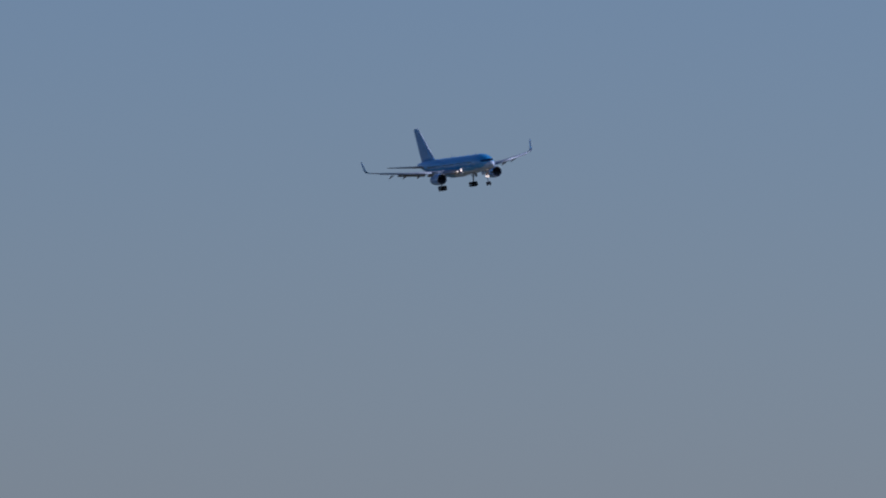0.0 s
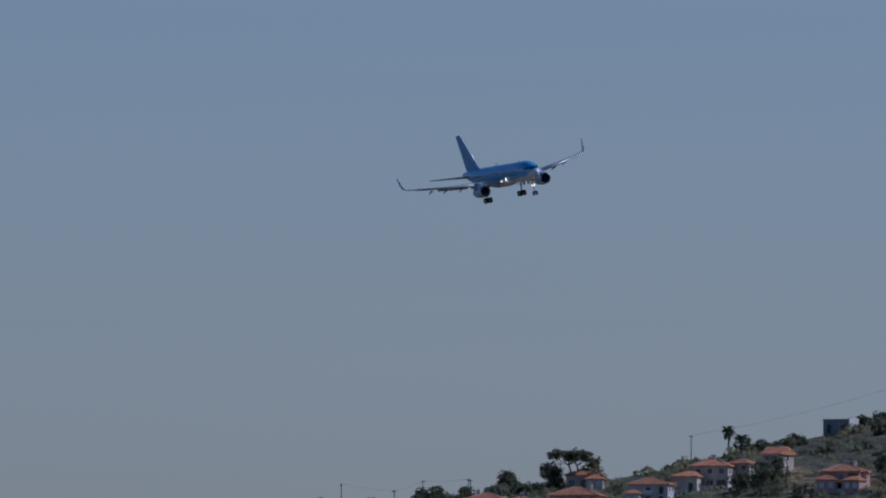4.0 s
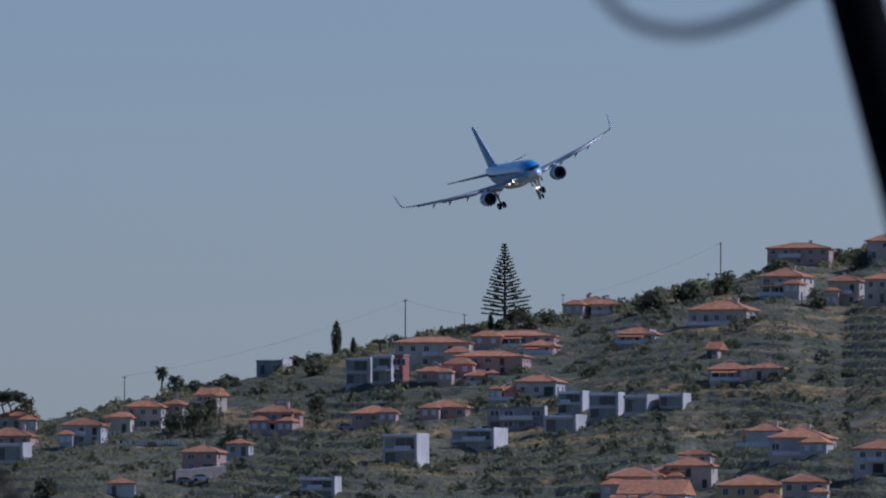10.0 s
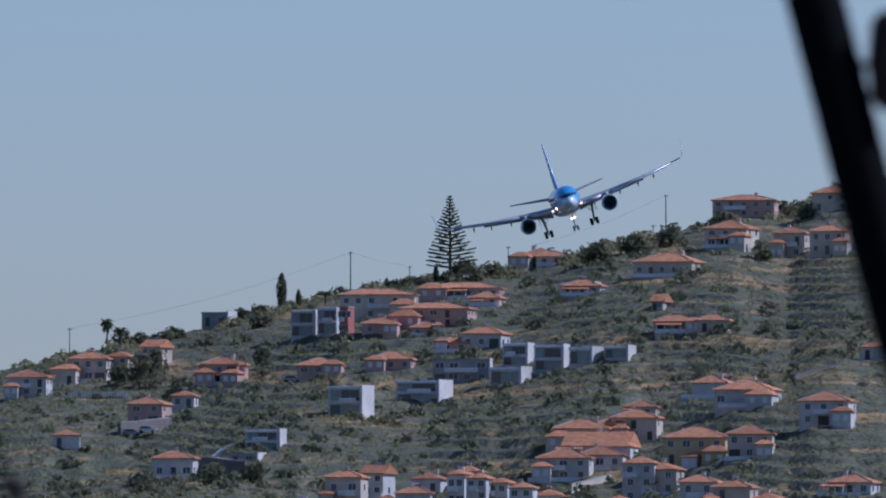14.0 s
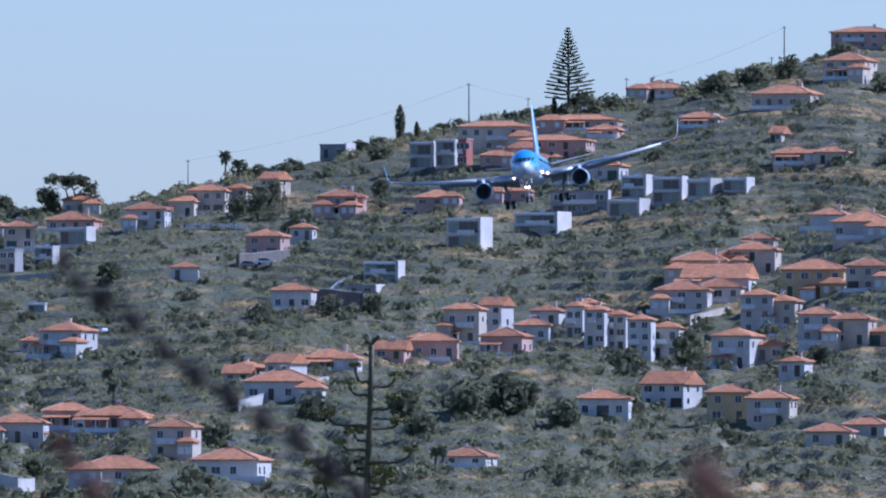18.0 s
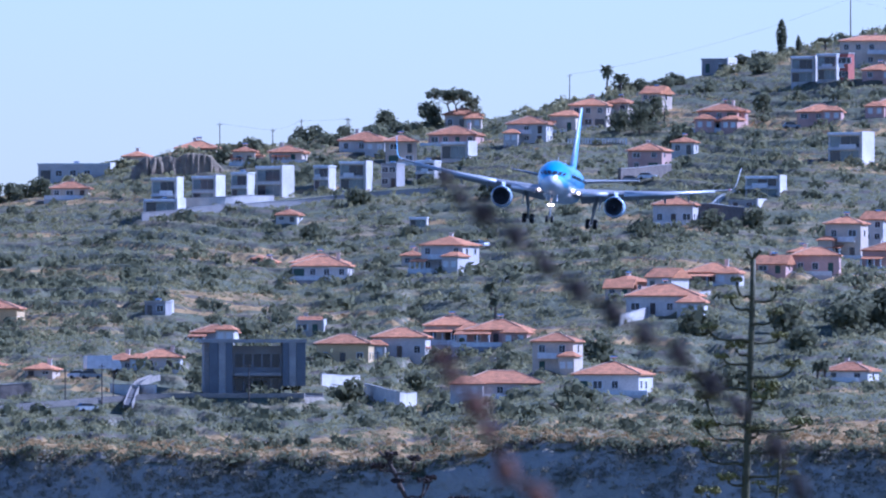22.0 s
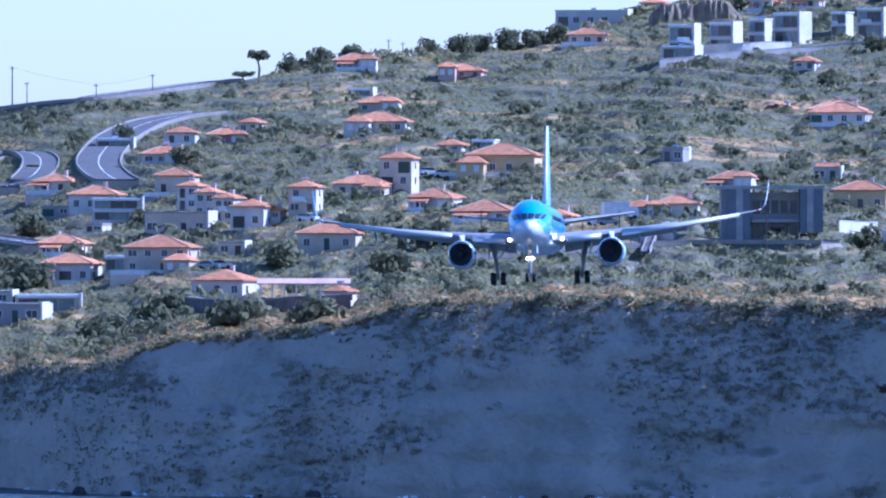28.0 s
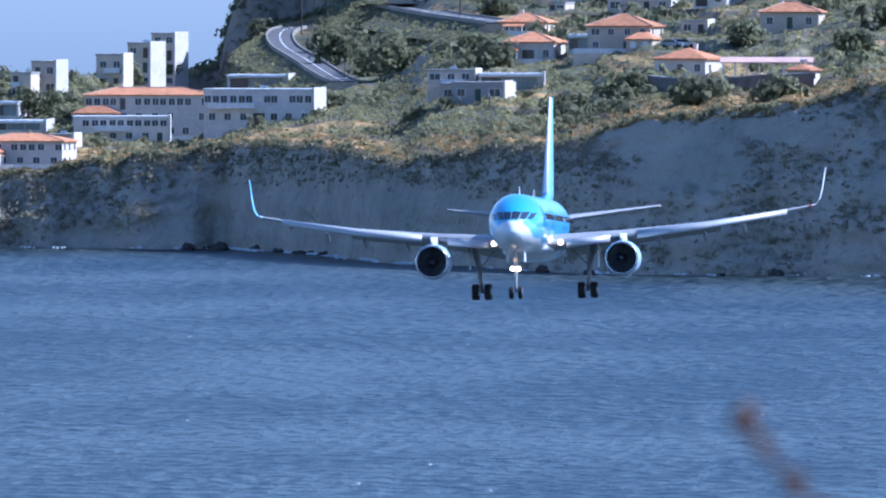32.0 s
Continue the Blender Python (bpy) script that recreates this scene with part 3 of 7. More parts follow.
def make_airliner():
    jet = empty("airliner")
    tagged(jet, "sky-blue and white twin-engine jet airliner with wheels and flaps down", "airplane")
    # fuselage
    st = [(0.0, 0.04, -0.62), (0.25, 0.40, -0.60), (0.7, 0.72, -0.54), (1.4, 1.05, -0.44), (2.3, 1.34, -0.31), (3.4, 1.60, -0.17), (4.7, 1.78, -0.07),
          (6.2, 1.88, 0.0), (10, 1.88, 0.0), (15, 1.88, 0.0), (20, 1.88, 0.0), (25, 1.88, 0.0), (30, 1.88, 0.0), (33, 1.84, 0.05), (36, 1.66, 0.22), (39, 1.36, 0.48),
          (42, 0.98, 0.78), (44.5, 0.62, 1.0), (46.4, 0.34, 1.12), (47.0, 0.16, 1.15)]
    bm = bmesh.new()
    rings(bm, [ring_of(s, r, z, 36, 0.0, 1.05) for s, r, z in st])
    fus = part("fuselage", bm, LIVERY, jet, smooth=True)
    # belly fairing
    bm = bmesh.new()
    rings(bm, [ring_of(s, r, z, 24, 0.0, f) for s, r, z, f in ((14.5, 0.5, -1.55, 0.3), (16.5, 1.7, -1.5, 0.45), (19, 2.05, -1.45, 0.5), (24, 2.1, -1.45, 0.5), (27, 1.6, -1.5, 0.42), (29.5, 0.5, -1.6, 0.3))])
    part("belly_fairing", bm, LIVERY, jet, smooth=True)
    # windscreen: six panes set into the nose
    def skin(s, ang, lift=0.02):
        r = np.interp(s, [q[0] for q in st], [q[1] for q in st]) + lift
        zc = np.interp(s, [q[0] for q in st], [q[2] for q in st])
        return body(s, r * math.sin(ang), zc + 1.05 * r * math.cos(ang))
    def level(zt, ang):
        """How far behind the nose the skin at that angle has risen to height zt."""
        return min((abs(zc + 1.05 * r * math.cos(ang) - zt), s) for s in np.linspace(0.2, 6.0, 120)
                   for r, zc in [(np.interp(s, [q[0] for q in st], [q[1] for q in st]), np.interp(s, [q[0] for q in st], [q[2] for q in st]))])[1]
    for side in (-1, 1):
        for a0, a1, z0, z1 in ((0.04, 0.56, 0.20, 0.70), (0.63, 0.96, 0.20, 0.69), (1.04, 1.2, 0.22, 0.62)):
            bm = bmesh.new()
            rows = [[bm.verts.new(skin(level(z0 + (z1 - z0) * f, a * (1 - 0.06 * f)), side * a * (1 - 0.06 * f), 0.03)) for a in np.linspace(a0, a1, 6)] for f in np.linspace(0, 1, 6)]
            for ra, rb in zip(rows, rows[1:]):
                for i in range(5):
                    bm.faces.new((ra[i], ra[i + 1], rb[i + 1], rb[i]))
            part("windscreen_pane", bm, GLASS, fus, "dark cockpit glass")
    # cabin windows and doors
    bm = bmesh.new()
    loop = [(0.13 * math.cos(2 * math.pi * k / 8), 0.19 * math.sin(2 * math.pi * k / 8)) for k in range(8)]
    rings(bm, [[(d, p, q) for p, q in loop] for d in (-0.03, 0.03)])
    first = part("cabin_window", bm, GLASS, fus)
    z0 = 0.45
    x0 = math.sqrt(1.88 ** 2 - (z0 / 1.05) ** 2)
    n = 0
    for side in (-1, 1):
        for k in range(46):
            s = 8.2 + k * 0.62
            if 17.5 < s < 18.6 or 26.4 < s < 27.2:
                continue
            ob = first if n == 0 else new("cabin_window", first.data)
            ob.parent = fus
            ob.matrix_basis = pose(side * (x0 + 0.005), s - 20.0, z0, 0, -side * 13, 0)
            n += 1
        for s in (6.6, 15.9, 27.0, 36.2):
            bm = bmesh.new()
            r = 1.885 if s < 33 else 1.66
            zc = 0.0 if s < 33 else 0.24
            ang = np.linspace(0.98, 1.75, 6)
            a = [bm.verts.new(body(s - 0.42, side * (r + 0.03) * math.sin(q), zc + 1.05 * (r + 0.03) * math.cos(q))) for q in ang]
            b = [bm.verts.new(body(s + 0.42, side * (r + (0.03 if s < 33 else -0.1)) * math.sin(q), zc + 1.05 * (r + (0.03 if s < 33 else -0.1)) * math.cos(q))) for q in ang]
            for i in range(5):
                bm.faces.new((a[i], a[i + 1], b[i + 1], b[i]))
            part("cabin_door", bm, LIVERY, fus)
    for s, z, h in ((9.5, 1.97, 0.55), (24.0, 1.97, 0.5), (13.0, -2.0, -0.5)):
        bm = bmesh.new()
        wing_loft(bm, [(s, -0.001, z - 0.05, 0.55, 0.12, 90), (s + 0.25, 0.0, z + h, 0.3, 0.12, 90)])
        part("blade_antenna", bm, WHITE_PAINT, fus)
    # wings
    main = [(15.6, 0.9, -1.42, 9.2, 0.13, -3), (16.3, 1.9, -1.28, 8.5, 0.13, -4), (18.5, 6.2, -0.82, 5.75, 0.12, -5), (21.6, 12.0, -0.18, 3.9, 0.115, -7),
            (24.2, 16.5, 0.55, 2.55, 0.11, -9), (25.55, 18.6, 0.95, 2.0, 0.10, -12)]
    tip = [(25.55, 18.6, 0.95, 2.0, 0.10, -12), (26.0, 19.05, 1.10, 1.75, 0.09, -35), (26.45, 19.32, 1.5, 1.45, 0.08, -65), (27.0, 19.48, 2.2, 1.15, 0.08, -80), (27.75, 19.7, 3.62, 0.62, 0.08, -82)]
    flap_a = [(24.2, 2.1, -1.75, 1.9, 0.10, -4), (24.0, 6.0, -1.12, 1.55, 0.10, -5)]
    flap_b = [(24.15, 6.6, -1.05, 1.45, 0.10, -5), (25.1, 12.6, -0.42, 1.05, 0.10, -7)]
    SLAT = [(0.02, -0.34), (-0.10, -0.26), (-0.13, -0.12), (-0.06, 0.06), (0.16, 0.24), (0.55, 0.34), (0.9, 0.36), (0.88, 0.31), (0.4, 0.18), (0.14, -0.02), (0.08, -0.26)]
    slat = [(16.35, 2.6, -1.32, 0.95, 0.26, -4), (18.05, 5.5, -0.98, 0.88, 0.26, -5)]
    slat_b = [(18.7, 7.3, -0.76, 0.85, 0.26, -5), (21.3, 12.0, -0.22, 0.72, 0.26, -7), (24.1, 17.2, 0.6, 0.56, 0.26, -10)]
    for side in (-1, 1):
        bm = bmesh.new()
        wing_loft(bm, mirror(main, side))
        wing = part("wing", bm, WING_GREY, jet, "grey swept wing with drooped flaps", smooth=False)
        bm = bmesh.new()
        wing_loft(bm, mirror(tip, side))
        part("winglet", bm, FIN_BLUE if side < 0 else WHITE_PAINT, wing, "blended winglet", smooth=True)
        for secs in (flap_a, flap_b):
            bm = bmesh.new()
            lo = []
            for s, x, z, c, th, tilt in mirror(secs, side):
                lo.append([body(s + u * c, x, z + 0.2 - 0.36 * u * c + v * c) for u, v in ((0, 0.03), (0.15, 0.09), (0.5, 0.08), (1, 0.0), (0.5, -0.03), (0.15, -0.05))])
            rings(bm, lo)
            part("flap", bm, FLAP_GREY, wing, "lowered trailing flap")
        for secs in (slat, slat_b):
            bm = bmesh.new()
            rings(bm, [[body(s + u * c, x, z + v * c) for u, v in SLAT] for s, x, z, c, th, tilt in mirror(secs, side)])
            part("slat", bm, SLAT_GREY, wing, "light grey drooped leading-edge slat", smooth=True)
        for s, x, z in ((22.6, 4.4, -1.55), (23.0, 8.6, -1.1), (23.9, 11.6, -0.75), (25.0, 14.2, -0.3)):
            bm = bmesh.new()
            rings(bm, [[body(s + ds, side * x + 0.14 * f * math.cos(a), z - dz + 0.2 * f * math.sin(a)) for a in np.linspace(0, 2 * math.pi, 9)[:-1]]
                       for ds, f, dz in ((-1.3, 0.1, -0.1), (-0.4, 0.9, 0), (0.6, 1.0, 0.08), (1.5, 0.7, 0.35), (2.1, 0.1, 0.6))])
            part("flap_track_fairing", bm, WING_GREY, wing)
        # wing-root landing lamp
        bm = bmesh.new()
        rings(bm, [ring_of(s, r, -1.22, 12, side * 2.25) for s, r in ((16.25, 0.19), (16.55, 0.19))])
        part("landing_lamp", bm, LAMP_SIDE, wing, "lit landing lamp")
        bm = bmesh.new()
        rings(bm, [ring_of(s, r, 1.0, 8, side * 18.75) for s, r in ((25.5, 0.05), (25.7, 0.1), (25.95, 0.05))])
        part("position_lamp", bm, RED_LAMP if side > 0 else WHITE_PAINT, wing)
        # engine
        xe, ze = side * 6.40, -2.38
        prof = [(16.15, 0.93), (15.6, 0.95), (15.28, 0.99), (15.18, 1.05), (15.28, 1.11), (15.7, 1.16), (16.5, 1.21), (17.8, 1.21), (19.2, 1.12), (20.2, 0.98), (20.2, 0.92)]
        bm = bmesh.new()
        rings(bm, [ring_of(s, r, ze, 32, xe) for s, r in prof], caps=False)
        nac = part("engine", bm, NACELLE, jet, "pale blue engine nacelle", smooth=True)
        bm = bmesh.new()
        rings(bm, [ring_of(s, r, ze, 32, xe) for s, r in ((15.5, 0.95), (15.28, 0.985), (15.165, 1.05), (15.28, 1.118), (15.42, 1.14))], caps=False)
        part("intake_lip", bm, BARE_METAL, nac, "polished metal intake lip", smooth=True)
        bm = bmesh.new()
        rings(bm, [ring_of(s, 0.94, ze, 28, xe) for s in (16.15, 16.3)])
        part("fan_case", bm, DARK, nac)
        bm = bmesh.new()
        rings(bm, [ring_of(s, r, ze, 32, xe) for s, r in ((15.42, 0.955), (15.7, 0.93), (16.14, 0.92))], caps=False)
        part("intake_liner", bm, DARK, nac, "dark intake liner", smooth=True)
        for k in range(18):
            bm = bmesh.new()
            a = 2 * math.pi * k / 18
            pts = [(0.28, -0.05, 0.10), (0.28, 0.05, -0.02), (0.91, 0.17, -0.05), (0.91, -0.17, 0.14)]
            vs = [bm.verts.new(body(16.0 + ds, xe + r * math.cos(a) - w * math.sin(a), ze + r * math.sin(a) + w * math.cos(a))) for r, w, ds in pts]
            bm.faces.new(vs)
            part("fan_blade", bm, FAN, nac)
        bm = bmesh.new()
        rings(bm, [ring_of(s, r, ze, 16, xe) for s, r in ((15.55, 0.02), (15.75, 0.16), (16.05, 0.3))])
        part("spinner", bm, FAN, nac, smooth=True)
        bm = bmesh.new()
        rings(bm, [ring_of(s, r, ze, 20, xe) for s, r in ((19.6, 0.86), (20.6, 0.7), (21.6, 0.42), (22.2, 0.1))])
        part("exhaust_cone", bm, BARE_METAL, nac, smooth=True)
        bm = bmesh.new()
        rings(bm, [[body(s, xe + q * w, z) for q, z in ((-1, z0), (1, z0), (1, z1), (-1, z1))] for s, w, z0, z1 in
                   ((16.0, 0.06, ze + 1.1, ze + 1.35), (17.2, 0.2, ze + 1.0, ze + 1.7), (19.5, 0.22, ze + 1.0, ze + 1.65), (22.0, 0.08, ze + 1.2, ze + 1.5))])
        part("pylon", bm, WHITE_PAINT, nac)
        # tailplane
        bm = bmesh.new()
        wing_loft(bm, mirror([(39.4, 0.5, 0.55, 5.3, 0.10, -6), (44.55, 7.39, 1.45, 1.95, 0.09, -7)], side))
        part("tailplane", bm, WING_GREY, jet, "grey tailplane")
        # main gear
        xm, sm = side * 3.6, 23.4
        bm = bmesh.new()
        tube(bm, [body(22.9, side * 4.1, -1.2), body(23.2, side * 3.8, -2.6), body(sm, xm, -4.35)], [0.21, 0.18, 0.13], 10)
        gear = part("main_gear", bm, GEAR_GREY, jet, "lowered four-wheel main landing gear")
        bm = bmesh.new()
        tube(bm, [body(22.8, side * 2.6, -1.6), body(sm - 0.1, xm, -2.7)], 0.05, 6)
        tube(bm, [body(21.6, side * 3.7, -1.4), body(sm - 0.1, xm, -3.4)], 0.05, 6)
        part("brace", bm, GEAR_GREY, gear)
        bm = bmesh.new()
        tube(bm, [body(sm - 0.62, xm, -4.42), body(sm + 0.62, xm, -4.42)], 0.11, 8)
        part("bogie_beam", bm, GEAR_GREY, gear)
        bm = bmesh.new()
        rings(bm, [[body(s, side * x, z) for s, x in ((22.3, 4.35), (23.7, 4.35), (23.7, 4.41), (22.3, 4.41))] for x, z in ((0, -1.3), (0, -2.9))])
        part("gear_door", bm, WHITE_PAINT, gear)
        for ds in (-0.57, 0.57):
            for dx in (-0.43, 0.43):
                wheel(gear, "wheel", sm + ds, xm + dx, -4.42, 0.55, 0.42)
    # sideways turn-off lamps low on the body
    for side in (-1, 1):
        bm = bmesh.new()
        rings(bm, [[body(15.4 + 0.24 * math.cos(q), side * x, -0.95 + 0.2 * math.sin(q)) for q in np.linspace(0, 6.283, 11)[:-1]] for x in (1.5, 1.72)])
        part("turnoff_lamp", bm, LAMP_TURN, fus, "lit side lamp")
    # fin
    bm = bmesh.new()
    lo = []
    for s, z, c, th in ((33.6, 1.6, 10.6, 0.05), (36.4, 2.3, 8.0, 0.09), (43.7, 9.1, 2.75, 0.09)):
        prof = [(0, 0), (0.05, 0.35), (0.25, 0.5), (0.55, 0.4), (1, 0.02), (0.55, -0.4), (0.25, -0.5), (0.05, -0.35)]
        lo.append([body(s + u * c, v * th * c, z) for u, v in prof])
    rings(bm, lo)
    fin = part("tail_fin", bm, FIN_BLUE, jet, "tall sky-blue tail fin")
    bm = bmesh.new()
    tube(bm, [body(36.3, 0, 2.35), body(40.0, 0, 5.75), body(43.65, 0, 9.1)], [0.17, 0.14, 0.09], 10)
    part("leading_edge", bm, WHITE_PAINT, fin, "bright white leading edge", smooth=True)
    # nose gear
    bm = bmesh.new()
    tube(bm, [body(4.6, 0, -1.5), body(4.3, 0, -3.0), body(4.0, 0, -4.6)], [0.15, 0.13, 0.09], 10)
    tube(bm, [body(6.2, 0, -1.7), body(4.25, 0, -3.3)], 0.06, 6)
    gear = part("nose_gear", bm, GEAR_GREY, jet, "lowered twin-wheel nose gear")
    for dx in (-0.3, 0.3):
        wheel(gear, "wheel", 4.0, dx, -4.64, 0.42, 0.28)
    for side in (-1, 1):
        bm = bmesh.new()
        rings(bm, [[body(s, side * x, z) for s, x in ((4.2, 0.55), (5.9, 0.55), (5.9, 0.6), (4.2, 0.6))] for x, z in ((1, -1.8), (1, -2.6))])
        part("gear_door", bm, WHITE_PAINT, gear)
        bm = bmesh.new()
        rings(bm, [ring_of(s, r, -3.05, 12, side * 0.21) for s, r in ((4.02, 0.155), (4.25, 0.1))])
        part("taxi_lamp", bm, LAMP, gear, "bright lit taxi lamp")
    bm = bmesh.new()
    rings(bm, [ring_of(s, r, -2.45, 12, 0.0) for s, r in ((4.12, 0.16), (4.4, 0.1))])
    part("taxi_lamp", bm, LAMP_AMBER, gear, "amber lit upper taxi lamp")
    return jet


airliner = make_airliner()


# ---- houses on the slope ----
def window_meshes():
    bm = bmesh.new()
    box(bm, -0.62, 0.62, -0.06, 0.05, -0.72, 0.72)
    f = bpy.data.meshes.new("window_frame")
    bmesh.ops.recalc_face_normals(bm, faces=bm.faces)
    bm.to_mesh(f)
    bm.free()
    f.materials.append(TRIM)
    bm = bmesh.new()
    for x0, x1 in ((-0.52, -0.03), (0.03, 0.52)):
        box(bm, x0, x1, -0.075, -0.03, -0.62, 0.62)
    p = bpy.data.meshes.new("pane")
    bmesh.ops.recalc_face_normals(bm, faces=bm.faces)
    bm.to_mesh(p)
    bm.free()
    p.materials.append(GLASS)
    return f, p


FRAME_MESH, PANE_MESH = window_meshes()
rnd = random.Random(11)
HOUSE_WORDS = {"hip": "hipped terracotta tile roof", "gable": "gabled terracotta tile roof", "flat": "flat roof"}


def house(x, y, z, w, d, h, storeys, rot, roof, wall):
    b = math.degrees(math.atan2(x, y))
    ob = empty("house", x, y, z, rot - b)
    tagged(ob, f"{wall} {'one' if storeys == 1 else 'two' if storeys == 2 else 'three'}-storey house with {HOUSE_WORDS[roof]} on the hillside", "house", group="hillside houses")
    hw, hd = w / 2, d / 2
    bm = bmesh.new()
    box(bm, -hw, hw, -hd, hd, -6.0, h)
    if roof == "gable":
        rh = 0.26 * d
        for sx in (-hw, hw):
            a, c, e = bm.verts.new((sx, -hd, h)), bm.verts.new((sx, hd, h)), bm.verts.new((sx, 0, h + rh))
            bm.faces.new((a, c, e))
    body_wall = part("wall", bm, WALLS[wall], ob)
    ov = 0.45
    if roof == "flat":
        bm = bmesh.new()
        box(bm, -hw - 0.15, hw + 0.15, -hd - 0.15, hd + 0.15, h, h + 0.28)
        part("roof", bm, TRIM if wall == "white" else CONCRETE, ob, "flat roof slab")
        if w > 4.5:
            bm = bmesh.new()
            box(bm, hw + 0.003, hw + 0.4, -hd - 0.9, hd, -4.0, h + 0.5)
            part("side_wall", bm, WALLS["white"], ob, "projecting white side wall")
    else:
        rh = (0.17 * min(w, d) + 0.35 if w < 15 else 1.4) if roof == "hip" else 0.26 * d
        bm = bmesh.new()
        W, D = hw + ov, hd + ov
        ze = h - 0.12 if roof == "hip" else h - rh * ov / hd
        if roof == "hip":
            if w >= d:
                r0, r1 = (-(W - D * 0.95), 0), (W - D * 0.95, 0)
            else:
                r0, r1 = (0, -(D - W * 0.95)), (0, D - W * 0.95)
        else:
            r0, r1 = (-W, 0), (W, 0)
        top = h + rh
        for dz in (0.0,):
            e = [bm.verts.new((-W, -D, ze)), bm.verts.new((W, -D, ze)), bm.verts.new((W, D, ze)), bm.verts.new((-W, D, ze))]
            g = [bm.verts.new((-W, -D, ze + 0.22)), bm.verts.new((W, -D, ze + 0.22)), bm.verts.new((W, D, ze + 0.22)), bm.verts.new((-W, D, ze + 0.22))]
            a, c = bm.verts.new((*r0, top)), bm.verts.new((*r1, top))
            bm.faces.new(e[::-1])
            for i in range(4):
                j = (i + 1) % 4
                bm.faces.new((e[i], e[j], g[j], g[i]))
            if w >= d or roof == "gable":
                bm.faces.new((g[0], g[1], c, a))
                bm.faces.new((g[2], g[3], a, c))
                bm.faces.new((g[1], g[2], c))
                bm.faces.new((g[3], g[0], a))
            else:
                bm.faces.new((g[0], g[1], a))
                bm.faces.new((g[1], g[2], c, a))
                bm.faces.new((g[2], g[3], c))
                bm.faces.new((g[3], g[0], a, c))
        rf = part("roof", bm, TILE, ob, "terracotta tiled roof")
        bm = bmesh.new()
        if roof == "hip" and w >= d:
            tube(bm, [(r0[0], 0, top + 0.02), (r1[0] + 0.01, 0, top + 0.02)], 0.14, 6)
        for cx, cy, px, py in ((-W, -D, *r0), (W, -D, *r1)):
            if roof == "hip" and w >= d:
                tube(bm, [(cx, cy, ze + 0.24), (px, py, top + 0.02)], 0.12, 5)
        if len(bm.verts):
            part("ridge_tiles", bm, RIDGE, rf, "pale mortared ridge tiles")
        else:
            bm.free()
        if rnd.random() < 0.6:
            bm = bmesh.new()
            cx, cy = rnd.uniform(-0.3, 0.3) * w, rnd.uniform(0.05, 0.25) * d
            box(bm, cx - 0.35, cx + 0.35, cy - 0.3, cy + 0.3, h, top + 0.55)
            box(bm, cx - 0.45, cx + 0.45, cy - 0.4, cy + 0.4, top + 0.555, top + 0.68)
            part("chimney", bm, WALLS["white"], ob)
    # windows, a door and a balcony on the front; windows on the sunny side
    sh = h / storeys
    for k in range(storeys):
        band = w > 12 and wall == "white" and storeys > 1
        n = max(2, int(w / (1.55 if band and k == storeys - 1 else 2.7)))
        zc = k * sh + min(1.55, sh * 0.55)
        sc = min(1.0, sh / 2.7)
        if roof == "flat" and wall == "white" and w < 14:
            # a glazed front between white slabs
            for f0, f1 in ((0.05, 0.36), (0.37, 0.66), (0.67, 0.92)):
                bm = bmesh.new()
                box(bm, -hw + f0 * w, -hw + f1 * w, -hd - 0.05, -hd + 0.03, k * sh + 0.35, k * sh + sh * 0.82)
                part("glazing", bm, TEAL_GLASS if (f0 > 0.3) == (k % 2 == 0) else GLASS, ob, "tall glazed front")
            bm = bmesh.new()
            box(bm, -hw, hw, -hd - 0.8, -hd - 0.003, (k + 1) * sh - 0.3, (k + 1) * sh - 0.02)
            part("slab", bm, TRIM, ob)
            continue
        door_at = rnd.randrange(n) if (k == 0 or rnd.random() < 0.35) else -1
        for i in range(n):
            xc = -hw + (i + 0.5) * w / n + rnd.uniform(-0.15, 0.15)
            if i == door_at:
                bm = bmesh.new()
                wd = rnd.choice((0.5, 0.5, 1.1)) if w > 6 else 0.5
                box(bm, xc - wd, xc + wd, -hd - 0.06, -hd + 0.03, zc - 1.45 * sc, zc + 0.65 * sc)
                part("door", bm, rnd.choice((SHUTTER, GLASS, POLE_WOOD)), ob)
                continue
            if rnd.random() < 0.12:
                continue
            wide = 1.1 if band else rnd.choice((1.0, 1.0, 1.0, 1.45)) * (1.25 if roof == "flat" else 1.0)
            fr = new("window", FRAME_MESH)
            fr.parent = ob
            fr.matrix_basis = pose(xc, -hd, zc) @ Matrix.Diagonal((wide, 1, sc, 1))
            pn = new("pane", PANE_MESH)
            pn.parent = fr
        m = max(1, int(d / 3.6))
        for i in range(m):
            if rnd.random() < 0.35 or roof == "flat":
                continue
            yc = -hd + (i + 0.5) * d / m
            fr = new("window", FRAME_MESH)
            fr.parent = ob
            fr.matrix_basis = pose(hw, yc, zc, 0, 0, 90) @ Matrix.Diagonal((0.9, 1, sc, 1))
            pn = new("pane", PANE_MESH)
            pn.parent = fr
    if roof != "flat" and w > 6.5 and rnd.random() < 0.5:
        # a lower wing with its own roof
        s = rnd.choice((-1, 1))
        aw, ad, ah = w * rnd.uniform(0.35, 0.5), d * rnd.uniform(0.5, 0.7), max(2.3, h * rnd.uniform(0.45, 0.62))
        ax, ay = s * (hw - aw * rnd.uniform(0.1, 0.45)), -hd - ad * 0.25
        bm = bmesh.new()
        box(bm, ax - aw / 2, ax + aw / 2, ay - ad / 2, ay + ad / 2, -6.0, ah)
        wing = part("annexe", bm, WALLS[wall], ob)
        bm = bmesh.new()
